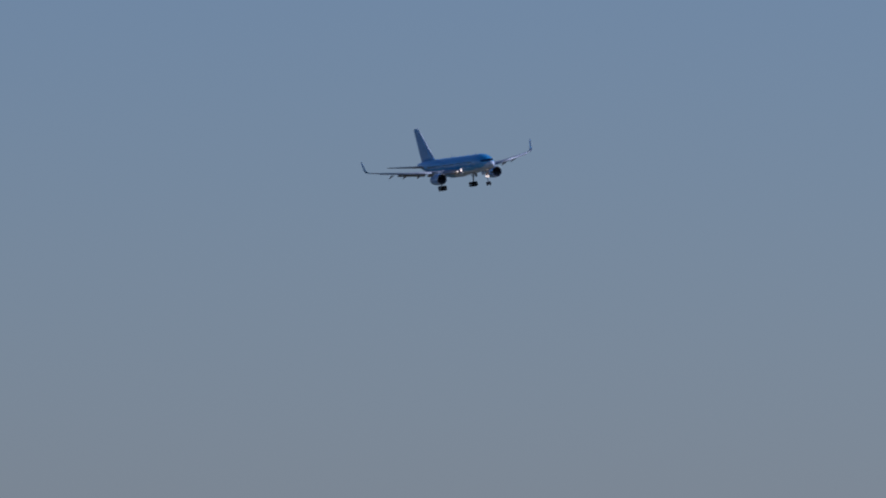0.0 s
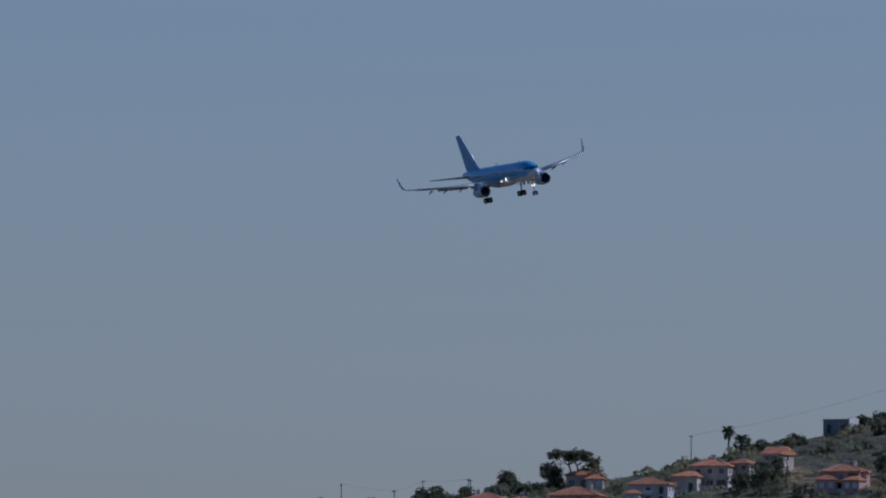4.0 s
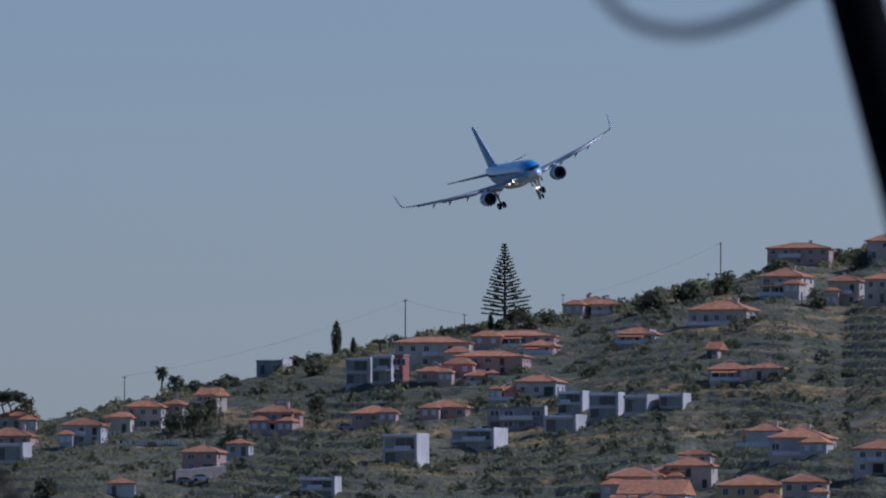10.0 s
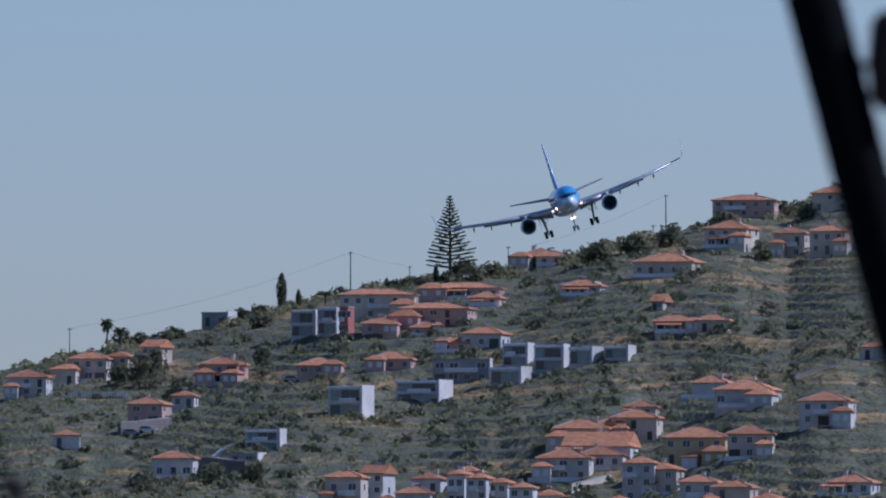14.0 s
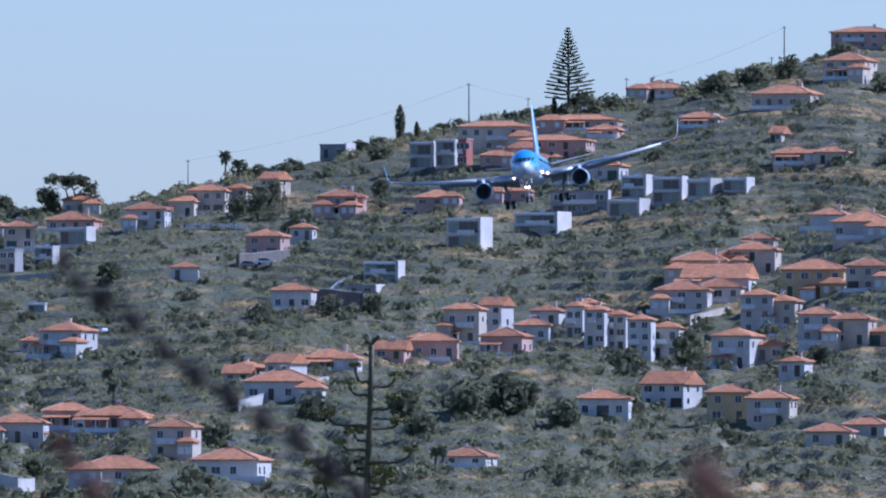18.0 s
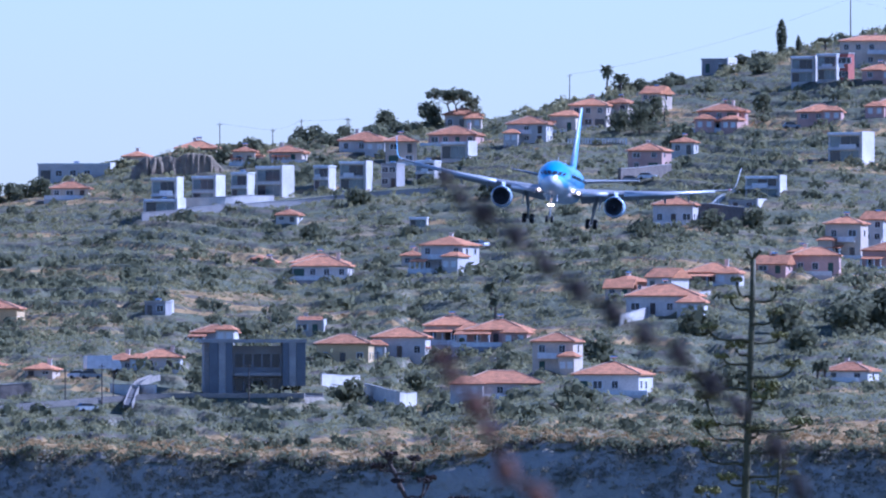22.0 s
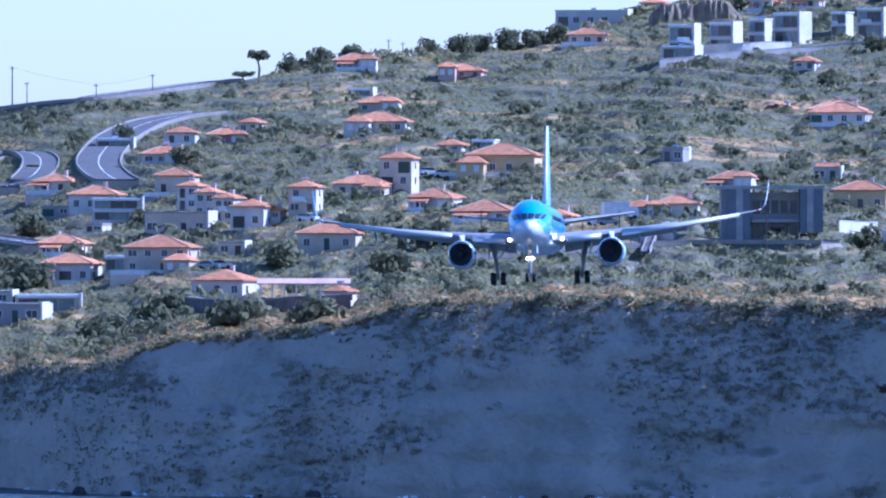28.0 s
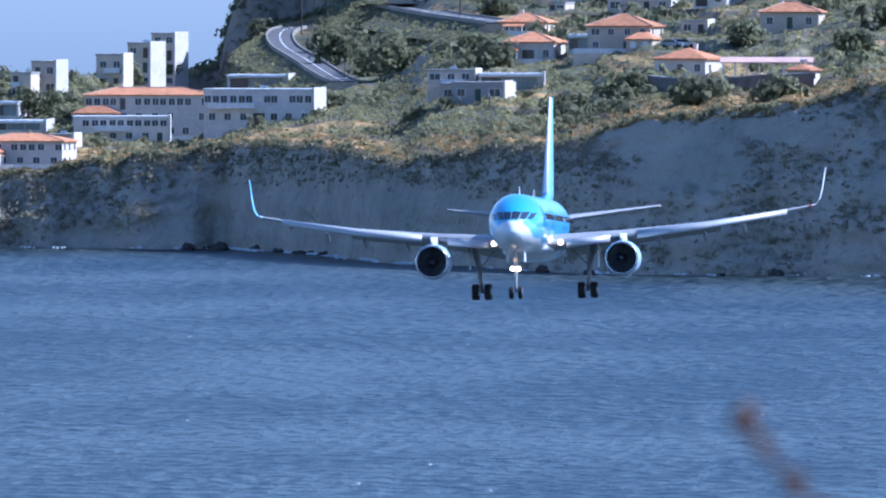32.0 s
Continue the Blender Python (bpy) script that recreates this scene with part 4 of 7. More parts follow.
        W, D, zt = aw / 2 + 0.35, ad / 2 + 0.35, ah + 0.2 * min(aw, ad) + 0.3
        rings(bm, [[(ax - W, ay - D, ah - 0.1), (ax + W, ay - D, ah - 0.1), (ax + W, ay + D, ah - 0.1), (ax - W, ay + D, ah - 0.1)],
                   [(ax - W, ay - D, ah + 0.1), (ax + W, ay - D, ah + 0.1), (ax + W, ay + D, ah + 0.1), (ax - W, ay + D, ah + 0.1)],
                   [(ax - W * 0.3, ay - D * 0.08, zt), (ax + W * 0.3, ay - D * 0.08, zt), (ax + W * 0.3, ay + D * 0.08, zt), (ax - W * 0.3, ay + D * 0.08, zt)]])
        part("annexe_roof", bm, TILE, wing, "lower terracotta roof")
        for k in range(2):
            fr = new("window", FRAME_MESH)
            fr.parent = wing
            fr.matrix_basis = pose(ax + (k - 0.5) * aw * 0.48, ay - ad / 2, min(1.5, ah * 0.55)) @ Matrix.Diagonal((0.85, 1, 0.85, 1))
    if roof != "flat" and w > 5.5 and rnd.random() < 0.55:
        # a paved terrace on a retaining wall, with a low parapet
        x0, x1 = -hw - rnd.uniform(-0.1, 0.25) * w, hw + rnd.uniform(-0.3, 0.2) * w
        out = rnd.uniform(2.2, 3.6)
        bm = bmesh.new()
        box(bm, x0, x1, -hd - out, -hd - 0.003, -4.5, -0.25)
        ter = part("terrace", bm, WALLS[rnd.choice(("white", "cream", "grey"))], ob, "rendered terrace wall")
        bm = bmesh.new()
        box(bm, x0, x1, -hd - out, -hd - out + 0.15, -0.247, 0.6)
        part("parapet", bm, TRIM, ter)
        if rnd.random() < 0.5:
            # a veranda roof on posts
            v0, v1 = x0 + 0.2, x0 + (x1 - x0) * rnd.uniform(0.4, 0.7)
            zt = min(h - 0.35, 2.5)
            bm = bmesh.new()
            rings(bm, [[(v0, yy, zz), (v1, yy, zz), (v1, yy, zz + 0.15), (v0, yy, zz + 0.15)] for yy, zz in ((-hd - out + 0.1, zt - 0.5), (-hd - 0.01, zt))])
            ver = part("veranda_roof", bm, TILE, ob, "tiled veranda roof")
            for k in range(4):
                bm = bmesh.new()
                xc = v0 + 0.15 + k * (v1 - v0 - 0.3) / 3
                box(bm, xc - 0.12, xc + 0.12, -hd - out + 0.2, -hd - out + 0.44, -0.247, zt - 0.49)
                part("post", bm, TRIM, ver)
    if storeys >= 2 and roof != "gable" and rnd.random() < 0.6:
        k = rnd.randrange(1, storeys)
        x0 = -hw + rnd.uniform(0.0, 0.4) * w
        x1 = min(hw, x0 + rnd.uniform(0.35, 0.6) * w)
        bm = bmesh.new()
        box(bm, x0, x1, -hd - 1.3, -hd - 0.003, k * sh - 0.18, k * sh)
        bal = part("balcony", bm, TRIM, ob, "white balcony")
        bm = bmesh.new()
        box(bm, x0, x1, -hd - 1.3, -hd - 1.22, k * sh + 0.003, k * sh + 0.85)
        part("parapet", bm, TRIM, bal)
    if rnd.random() < 0.3:
        bm = bmesh.new()
        top = h + (0.28 if roof == "flat" else 0.2 * min(w, d) + 0.5)
        tube(bm, [(-0.6, 0.1, top + 0.3), (0.6, 0.1, top + 0.3)], 0.22, 10)
        box(bm, -0.45, -0.35, 0.05, 0.15, top - 0.3, top + 0.12)
        box(bm, 0.35, 0.45, 0.05, 0.15, top - 0.3, top + 0.12)
        part("water_tank", bm, BRIGHT_STEEL, ob, "shiny steel roof water tank")
    return ob


house(91.8, 2758.0, 66.3, 7.0, 6.5, 5.6, 2, -11, "hip", "white")
house(97.4, 2727.8, 65.8, 7.2, 6.5, 4.9, 2, -14, "hip", "cream")
house(103.7, 2727.5, 65.5, 6.4, 6.5, 2.8, 1, -13, "hip", "pink")
house(84.5, 2670.2, 59.5, 4.9, 6.5, 2.9, 1, -14, "hip", "white")
house(76.5, 2907.5, 77.9, 13.2, 11.0, 2.6, 1, -12, "gable", "white")
house(49.4, 2882.1, 72.0, 5.0, 6.5, 3.0, 1, -11, "hip", "cream")
house(9.8, 2744.0, 63.2, 5.8, 6.5, 1.9, 1, -13, "gable", "pink")
house(15.6, 2832.5, 66.5, 4.5, 6.5, 1.3, 1, -9, "hip", "cream")
house(21.8, 2451.9, 43.5, 7.9, 7.1, 1.7, 1, -16, "hip", "white")
house(92.4, 2515.8, 48.6, 7.4, 6.7, 2.0, 1, -15, "hip", "white")
house(85.1, 2498.6, 46.7, 7.9, 7.1, 2.7, 1, -9, "hip", "cream")
house(82.6, 2756.3, 62.9, 5.6, 6.5, 3.0, 1, -10, "hip", "cream")
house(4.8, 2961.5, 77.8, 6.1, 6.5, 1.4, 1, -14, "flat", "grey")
house(-19.2, 2685.9, 58.8, 4.9, 6.5, 1.5, 1, -9, "gable", "cream")
house(-178.5, 2647.5, 44.3, 3.3, 6.5, 1.7, 1, -10, "hip", "white")
house(-203.2, 2600.6, 34.9, 5.1, 6.5, 2.8, 1, -8, "flat", "white")
house(-211.0, 2854.2, 56.2, 2.5, 6.5, 1.3, 1, -16, "hip", "pink")
house(-150.6, 2397.8, 30.8, 3.8, 6.5, 2.1, 1, -16, "hip", "white")
house(-217.5, 2727.8, 41.9, 3.2, 6.5, 1.3, 1, -16, "flat", "cream")
house(-164.8, 2696.5, 48.2, 9.6, 8.6, 2.8, 1, -16, "hip", "cream")
house(-120.4, 2536.6, 44.0, 5.0, 6.5, 1.3, 1, -12, "hip", "cream")
house(-316.5, 2672.8, 22.0, 4.5, 6.5, 2.8, 1, -16, "flat", "white")
house(-312.4, 2649.6, 19.6, 11.3, 10.2, 1.9, 1, -9, "flat", "white")
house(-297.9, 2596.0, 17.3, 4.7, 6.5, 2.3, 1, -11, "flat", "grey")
house(-16.0, 3119.7, 87.4, 7.7, 7.6, 4.3, 2, -16, "hip", "pink")
house(-8.5, 3182.2, 91.6, 5.0, 6.5, 2.8, 1, -9, "hip", "white")
house(-43.7, 3243.8, 95.0, 8.9, 8.2, 4.4, 2, -10, "hip", "white")
house(-36.0, 3267.1, 97.9, 5.8, 6.5, 3.7, 1, -9, "hip", "cream")
house(-30.0, 3274.9, 98.9, 8.5, 8.0, 5.2, 2, -12, "hip", "cream")
house(-23.3, 3279.2, 100.3, 5.5, 6.5, 4.4, 2, -20, "hip", "cream")
house(-15.3, 3296.2, 102.8, 4.7, 6.5, 4.5, 2, -27, "gable", "cream")
house(-59.9, 3308.0, 99.3, 8.2, 7.1, 3.2, 1, -5, "hip", "cream")
house(-60.7, 3260.5, 94.7, 10.8, 10.1, 2.5, 1, -11, "hip", "pink")
house(-80.6, 3239.9, 92.9, 10.5, 9.8, 2.7, 1, -12, "hip", "white")
house(-72.1, 3210.4, 89.8, 7.0, 6.5, 5.2, 2, 1, "hip", "cream")
house(-96.6, 3219.8, 90.4, 5.7, 6.5, 2.1, 1, -8, "hip", "cream")
house(-118.7, 3058.9, 78.2, 5.3, 6.5, 6.7, 2, -11, "flat", "white")
house(-110.3, 3070.3, 79.5, 5.1, 6.5, 5.9, 2, -16, "flat", "white")
house(-103.3, 3085.5, 80.6, 3.6, 6.5, 5.8, 2, -14, "flat", "white")
house(-96.8, 3094.7, 81.2, 5.9, 6.5, 6.6, 2, -21, "flat", "white")
house(-86.5, 3115.0, 83.1, 3.3, 6.5, 5.1, 2, -14, "flat", "white")
house(-79.6, 3104.2, 82.8, 5.6, 6.5, 6.1, 2, -11, "flat", "white")
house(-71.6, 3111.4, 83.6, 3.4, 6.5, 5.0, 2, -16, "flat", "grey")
house(-64.5, 3139.6, 84.9, 4.2, 6.5, 4.7, 2, -13, "flat", "white")
house(-119.0, 3055.0, 77.4, 7.0, 6.7, 2.9, 1, -14, "flat", "white")
house(-59.4, 3215.7, 90.9, 6.2, 6.5, 3.8, 1, -16, "flat", "white")
house(-33.0, 3027.1, 81.3, 5.7, 6.5, 2.6, 1, -2, "hip", "white")
house(-9.7, 2929.7, 74.1, 8.2, 7.4, 4.0, 1, -9, "hip", "white")
house(8.7, 2987.3, 80.2, 7.1, 6.6, 4.2, 2, -11, "flat", "white")
house(-54.1, 2843.0, 64.0, 8.8, 9.1, 5.3, 2, -21, "hip", "white")
house(-62.4, 2882.6, 65.3, 4.4, 6.5, 2.2, 1, -1, "hip", "cream")
house(-81.4, 2897.5, 63.6, 10.4, 9.3, 2.5, 1, -8, "hip", "white")
house(-69.2, 2626.3, 46.0, 9.6, 8.4, 3.8, 1, -7, "hip", "yellow")
house(-59.3, 2647.6, 47.2, 9.7, 8.5, 3.8, 1, -7, "hip", "white")
house(-57.1, 2647.6, 46.8, 4.9, 6.5, 2.3, 1, -5, "hip", "white")
house(-50.5, 2671.6, 49.9, 9.8, 8.1, 3.3, 1, -2, "hip", "cream")
house(-41.0, 2642.7, 49.5, 10.7, 10.0, 2.8, 1, -11, "hip", "pink")
house(-28.9, 2503.3, 44.6, 7.3, 7.0, 5.6, 2, -14, "hip", "cream")
house(-18.7, 2444.3, 41.3, 11.3, 10.8, 3.3, 1, -13, "hip", "white")
house(-38.1, 2467.2, 40.6, 14.8, 11.0, 2.4, 1, -2, "hip", "white")
house(-10.7, 2648.5, 55.1, 13.2, 11.0, 3.5, 1, -7, "hip", "white")
house(-17.7, 2689.2, 58.8, 4.9, 6.5, 2.6, 1, -36, "hip", "pink")
house(-10.4, 2685.2, 59.4, 5.3, 6.5, 2.9, 1, -30, "gable", "white")
house(-1.7, 2701.4, 60.7, 9.4, 8.8, 2.5, 1, -12, "hip", "white")
house(17.9, 2750.7, 63.1, 8.9, 7.4, 3.6, 1, -3, "hip", "pink")
house(24.5, 2850.3, 66.7, 7.2, 6.8, 6.9, 2, -13, "hip", "cream")
house(30.9, 2864.1, 67.5, 4.7, 6.5, 7.1, 3, -22, "gable", "white")
house(32.3, 2812.9, 64.3, 8.4, 8.1, 3.7, 1, -15, "hip", "pink")
house(38.3, 2849.0, 67.1, 6.8, 6.5, 3.3, 1, -10, "hip", "white")
house(41.5, 2890.0, 70.5, 5.9, 6.5, 3.1, 1, -12, "hip", "white")
house(47.1, 2852.9, 67.8, 3.6, 6.5, 6.4, 2, -16, "hip", "white")
house(50.4, 2820.8, 66.3, 4.0, 6.5, 6.9, 3, -13, "hip", "white")
house(54.7, 2824.7, 65.2, 4.0, 6.5, 7.1, 3, -13, "hip", "white")
house(58.4, 2793.6, 64.2, 4.6, 6.5, 6.9, 3, -8, "hip", "white")
house(63.6, 2800.5, 63.5, 5.7, 6.5, 6.1, 2, -11, "hip", "white")
house(68.7, 2880.7, 73.2, 10.4, 9.1, 4.5, 2, -6, "hip", "white")
house(76.4, 2893.1, 75.6, 9.3, 8.2, 2.8, 1, -7, "hip", "white")
house(82.3, 2828.1, 68.4, 6.4, 6.5, 7.8, 3, -9, "hip", "white")
house(87.0, 2828.9, 70.0, 6.4, 6.5, 5.0, 2, -14, "hip", "cream")
house(75.9, 2753.9, 61.4, 7.8, 8.0, 6.3, 2, -19, "hip", "white")
house(47.4, 2586.6, 51.9, 9.3, 8.0, 3.4, 1, -5, "hip", "white")
house(60.5, 2628.8, 53.8, 8.3, 8.9, 4.4, 2, -23, "gable", "white")
house(69.5, 2569.4, 50.9, 7.6, 6.6, 5.5, 2, -6, "hip", "yellow")
house(76.7, 2558.5, 50.3, 7.8, 7.2, 5.0, 2, -11, "hip", "cream")
house(21.9, 2456.2, 43.5, 7.2, 6.5, 1.2, 1, -5, "hip", "white")
house(11.5, 2623.2, 53.6, 4.3, 6.5, 1.9, 1, -12, "hip", "cream")
house(36.3, 3340.3, 114.2, 17.4, 11.0, 5.9, 2, -5, "hip", "cream")
house(57.1, 3379.0, 120.0, 17.1, 11.0, 2.5, 1, -7, "hip", "pink")
house(49.5, 3306.1, 112.0, 15.9, 11.0, 4.2, 2, -11, "hip", "pink")
house(59.4, 3245.8, 106.0, 9.1, 8.8, 3.3, 1, -14, "hip", "white")
house(52.3, 3245.8, 105.3, 7.1, 6.5, 1.9, 1, -3, "hip", "pink")
house(46.5, 3290.9, 109.7, 6.9, 6.5, 1.8, 1, -1, "hip", "pink")
house(61.8, 3354.8, 118.0, 7.0, 6.8, 1.7, 1, -14, "hip", "pink")
house(18.5, 3314.2, 109.8, 5.3, 6.5, 6.0, 2, -4, "flat", "white")
house(24.4, 3308.2, 110.3, 4.5, 6.5, 6.0, 2, -9, "flat", "white")
house(28.4, 3297.1, 110.1, 2.0, 6.5, 6.2, 2, -13, "flat", "red")
house(36.1, 3293.2, 110.0, 7.3, 6.7, 2.5, 1, -11, "hip", "pink")
house(65.7, 3201.6, 101.3, 5.5, 6.5, 4.8, 2, -12, "flat", "white")
house(72.4, 3168.4, 99.7, 6.4, 6.5, 5.5, 2, -11, "flat", "white")
house(79.9, 3159.2, 100.8, 5.4, 6.5, 3.7, 1, -22, "flat", "white")
house(87.2, 3159.0, 102.1, 5.3, 6.5, 2.7, 1, -14, "flat", "white")
house(63.2, 3159.9, 96.4, 7.1, 7.2, 3.7, 1, -18, "flat", "white")
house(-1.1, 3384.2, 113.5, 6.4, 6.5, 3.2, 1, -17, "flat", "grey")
house(37.6, 3227.0, 101.4, 7.1, 6.5, 2.1, 1, -10, "hip", "pink")
house(0.0, 3241.5, 97.8, 10.5, 9.0, 4.3, 2, -5, "hip", "pink")
house(72.6, 2944.8, 81.6, 8.6, 7.4, 2.9, 1, -5, "hip", "cream")
house(80.1, 2938.2, 82.0, 7.1, 6.7, 3.2, 1, -12, "hip", "pink")
house(87.2, 2989.0, 87.0, 6.5, 6.5, 2.4, 1, -7, "hip", "cream")
house(84.0, 3338.0, 120.0, 8.9, 8.2, 2.1, 1, -11, "hip", "white")
house(76.7, 3465.2, 129.5, 10.4, 10.0, 2.4, 1, -14, "hip", "cream")
house(128.1, 3515.2, 142.6, 15.2, 11.0, 4.3, 2, -7, "hip", "pink")
house(121.6, 3430.0, 133.4, 10.4, 10.4, 4.4, 2, -17, "hip", "cream")
house(135.8, 3421.0, 130.5, 7.6, 7.3, 6.0, 2, -14, "hip", "cream")
house(143.7, 3393.9, 130.7, 8.5, 7.9, 5.6, 2, -11, "hip", "cream")
house(152.8, 3411.3, 132.7, 8.4, 7.5, 5.4, 2, -8, "hip", "white")
house(149.2, 3500.2, 144.0, 9.3, 8.8, 4.3, 2, -13, "hip", "cream")
house(104.5, 3362.9, 124.9, 14.1, 11.0, 3.4, 1, -16, "hip", "cream")
house(79.3, 3461.3, 129.8, 7.3, 6.5, 2.1, 1, -3, "hip", "cream")
house(83.1, 3339.5, 119.9, 7.8, 7.1, 2.8, 1, -11, "flat", "white")
house(101.3, 3206.4, 109.0, 9.6, 8.1, 2.3, 1, -4, "hip", "cream")
house(109.5, 3198.4, 108.6, 6.9, 6.5, 2.9, 1, -8, "hip", "cream")
house(99.7, 3266.7, 115.0, 2.7, 6.5, 2.2, 1, -16, "gable", "cream")
house(103.3, 3022.9, 91.9, 7.5, 7.2, 3.0, 1, -15, "hip", "white")
house(107.9, 2950.5, 89.0, 11.7, 11.0, 3.4, 1, -12, "hip", "white")
house(120.9, 2869.0, 84.1, 9.9, 9.0, 4.9, 2, -10, "hip", "white")
house(73.8, 2932.9, 80.2, 10.8, 9.7, 4.0, 1, -9, "hip", "cream")
house(84.8, 2939.0, 81.9, 9.3, 8.4, 4.6, 2, -9, "hip", "cream")
house(94.7, 2862.9, 76.1, 12.5, 11.0, 5.5, 2, -8, "hip", "yellow")
house(104.6, 2842.8, 77.1, 8.9, 7.5, 5.0, 2, -4, "hip", "cream")
house(92.6, 2862.1, 75.4, 7.0, 7.2, 3.0, 1, -20, "gable", "white")
house(121.1, 2753.2, 69.3, 8.2, 7.8, 2.5, 1, -13, "hip", "white")
house(140.0, 3078.1, 100.6, 5.9, 6.5, 2.8, 1, -7, "hip", "white")
house(27.3, 3079.7, 88.5, 7.5, 7.6, 6.3, 2, -18, "flat", "white")
house(43.9, 3142.5, 92.2, 9.7, 9.7, 4.7, 2, -17, "flat", "white")
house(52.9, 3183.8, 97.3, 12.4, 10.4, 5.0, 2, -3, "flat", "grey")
house(38.1, 3212.7, 100.5, 8.9, 7.9, 2.5, 1, -8, "hip", "pink")
house(21.8, 3214.2, 99.5, 9.6, 8.5, 2.1, 1, -7, "hip", "pink")
house(0.4, 3240.2, 97.6, 8.4, 8.4, 4.7, 2, -17, "hip", "pink")
house(-171.0, 2852.0, 61.1, 11.3, 10.2, 2.3, 1, -9, "hip", "white")
house(-158.5, 2700.6, 50.1, 6.2, 6.5, 5.7, 2, -13, "hip", "cream")
house(-165.0, 2699.2, 48.6, 6.0, 6.5, 2.8, 1, -15, "hip", "white")
house(-146.4, 2609.8, 46.0, 8.0, 7.9, 2.5, 1, -16, "hip", "white")
house(-140.8, 2742.9, 52.7, 13.0, 11.0, 3.8, 1, -8, "hip", "yellow")
house(-135.1, 2572.6, 44.2, 10.6, 10.2, 1.8, 1, -14, "hip", "white")
house(-143.3, 3152.3, 81.7, 8.2, 7.1, 2.2, 1, -6, "hip", "cream")
house(-166.8, 3081.2, 73.9, 8.2, 7.4, 1.5, 1, -8, "hip", "pink")
house(-191.6, 3100.8, 75.8, 8.4, 7.4, 2.0, 1, -7, "hip", "white")
house(-177.9, 2963.3, 65.8, 8.2, 7.3, 2.0, 1, -8, "hip", "cream")
house(-214.5, 2901.3, 58.8, 6.3, 6.5, 2.6, 1, -7, "hip", "white")
house(-205.5, 2901.0, 58.8, 7.0, 6.5, 2.2, 1, -5, "hip", "pink")
house(-202.9, 2941.3, 61.3, 4.0, 6.5, 2.4, 1, -15, "hip", "cream")
house(-234.0, 2831.0, 49.2, 7.4, 7.3, 2.3, 1, -16, "hip", "white")
house(-222.1, 2781.5, 45.7, 9.4, 8.8, 3.2, 1, -12, "hip", "white")
house(-215.7, 2750.4, 43.8, 9.3, 7.6, 4.3, 2, -2, "flat", "white")
house(-206.8, 2785.9, 48.8, 7.4, 7.0, 3.8, 1, -13, "hip", "cream")
house(-201.4, 2751.9, 46.0, 3.9, 6.5, 4.6, 2, -17, "hip", "white")
house(-196.2, 2726.2, 44.5, 3.9, 6.5, 4.9, 2, -15, "hip", "white")
house(-190.9, 2703.5, 43.7, 4.0, 6.5, 4.6, 2, -19, "hip", "white")
house(-182.3, 2644.0, 42.8, 6.4, 6.5, 4.0, 1, -18, "hip", "white")
house(-198.3, 2679.0, 41.5, 11.8, 10.6, 4.0, 1, -9, "flat", "cream")
house(-172.7, 2647.6, 45.3, 5.2, 6.5, 5.1, 2, -12, "hip", "cream")
house(-162.9, 2562.4, 39.0, 10.5, 9.2, 3.1, 1, -7, "hip", "cream")
house(-218.7, 2663.1, 37.7, 8.5, 8.1, 2.2, 1, -13, "hip", "cream")
house(-212.5, 2602.9, 32.9, 9.4, 9.0, 3.6, 1, -14, "hip", "white")
house(-194.3, 2581.1, 34.9, 11.6, 10.9, 4.6, 2, -12, "hip", "cream")
house(-175.0, 2470.6, 31.2, 9.3, 9.5, 3.1, 1, -19, "hip", "white")
house(-215.1, 2511.0, 26.5, 11.7, 10.3, 3.0, 1, -7, "flat", "cream")
house(-80.5, 2886.8, 62.8, 11.2, 9.8, 2.6, 1, -7, "hip", "white")
house(-95.6, 2701.8, 50.1, 7.6, 7.0, 1.8, 1, -11, "hip", "white")
house(-106.9, 2556.0, 44.9, 6.4, 6.5, 1.9, 1, -12, "hip", "white")
house(-100.3, 2556.3, 44.9, 7.6, 6.5, 2.5, 1, -4, "hip", "white")
house(-214.2, 2857.0, 54.9, 8.9, 8.1, 2.1, 1, -10, "hip", "white")
house(-288.9, 2660.9, 18.2, 23.4, 11.0, 8.1, 3, -8, "hip", "white")
house(-262.7, 2610.3, 21.3, 20.3, 11.0, 6.4, 2, -11, "flat", "white")
house(-291.8, 2636.4, 17.8, 17.5, 11.0, 4.6, 2, -1, "flat", "white")
house(-301.7, 2570.9, 14.1, 15.8, 11.0, 4.7, 2, -14, "hip", "white")
house(-276.7, 2743.3, 26.5, 11.6, 10.4, 2.8, 1, -8, "flat", "white")
house(-221.0, 2531.1, 27.2, 8.4, 7.5, 4.6, 2, -8, "flat", "cream")
house(-210.4, 2525.9, 28.2, 11.3, 9.2, 3.0, 1, -1, "flat", "white")
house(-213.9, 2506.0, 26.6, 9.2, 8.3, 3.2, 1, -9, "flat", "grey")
house(-316.4, 2844.7, 25.8, 5.5, 6.5, 6.8, 2, -15, "flat", "cream")
house(-320.0, 2936.9, 25.3, 5.2, 6.5, 9.1, 3, -25, "flat", "cream")
house(-317.5, 2958.3, 25.1, 5.2, 6.5, 11.2, 4, -22, "flat", "cream")
house(-315.9, 2728.0, 25.7, 4.9, 6.5, 6.3, 2, -18, "flat", "cream")
house(-319.1, 2716.6, 25.0, 3.9, 6.5, 4.9, 2, -15, "flat", "cream")
house(-144.7, 3209.2, 86.3, 16.0, 11.0, 3.5, 1, -7, "flat", "white")
house(-118.3, 3238.0, 92.5, 9.2, 8.4, 1.3, 1, -10, "hip", "cream")
house(-131.6, 3222.6, 90.3, 5.4, 6.5, 1.5, 1, -11, "hip", "cream")
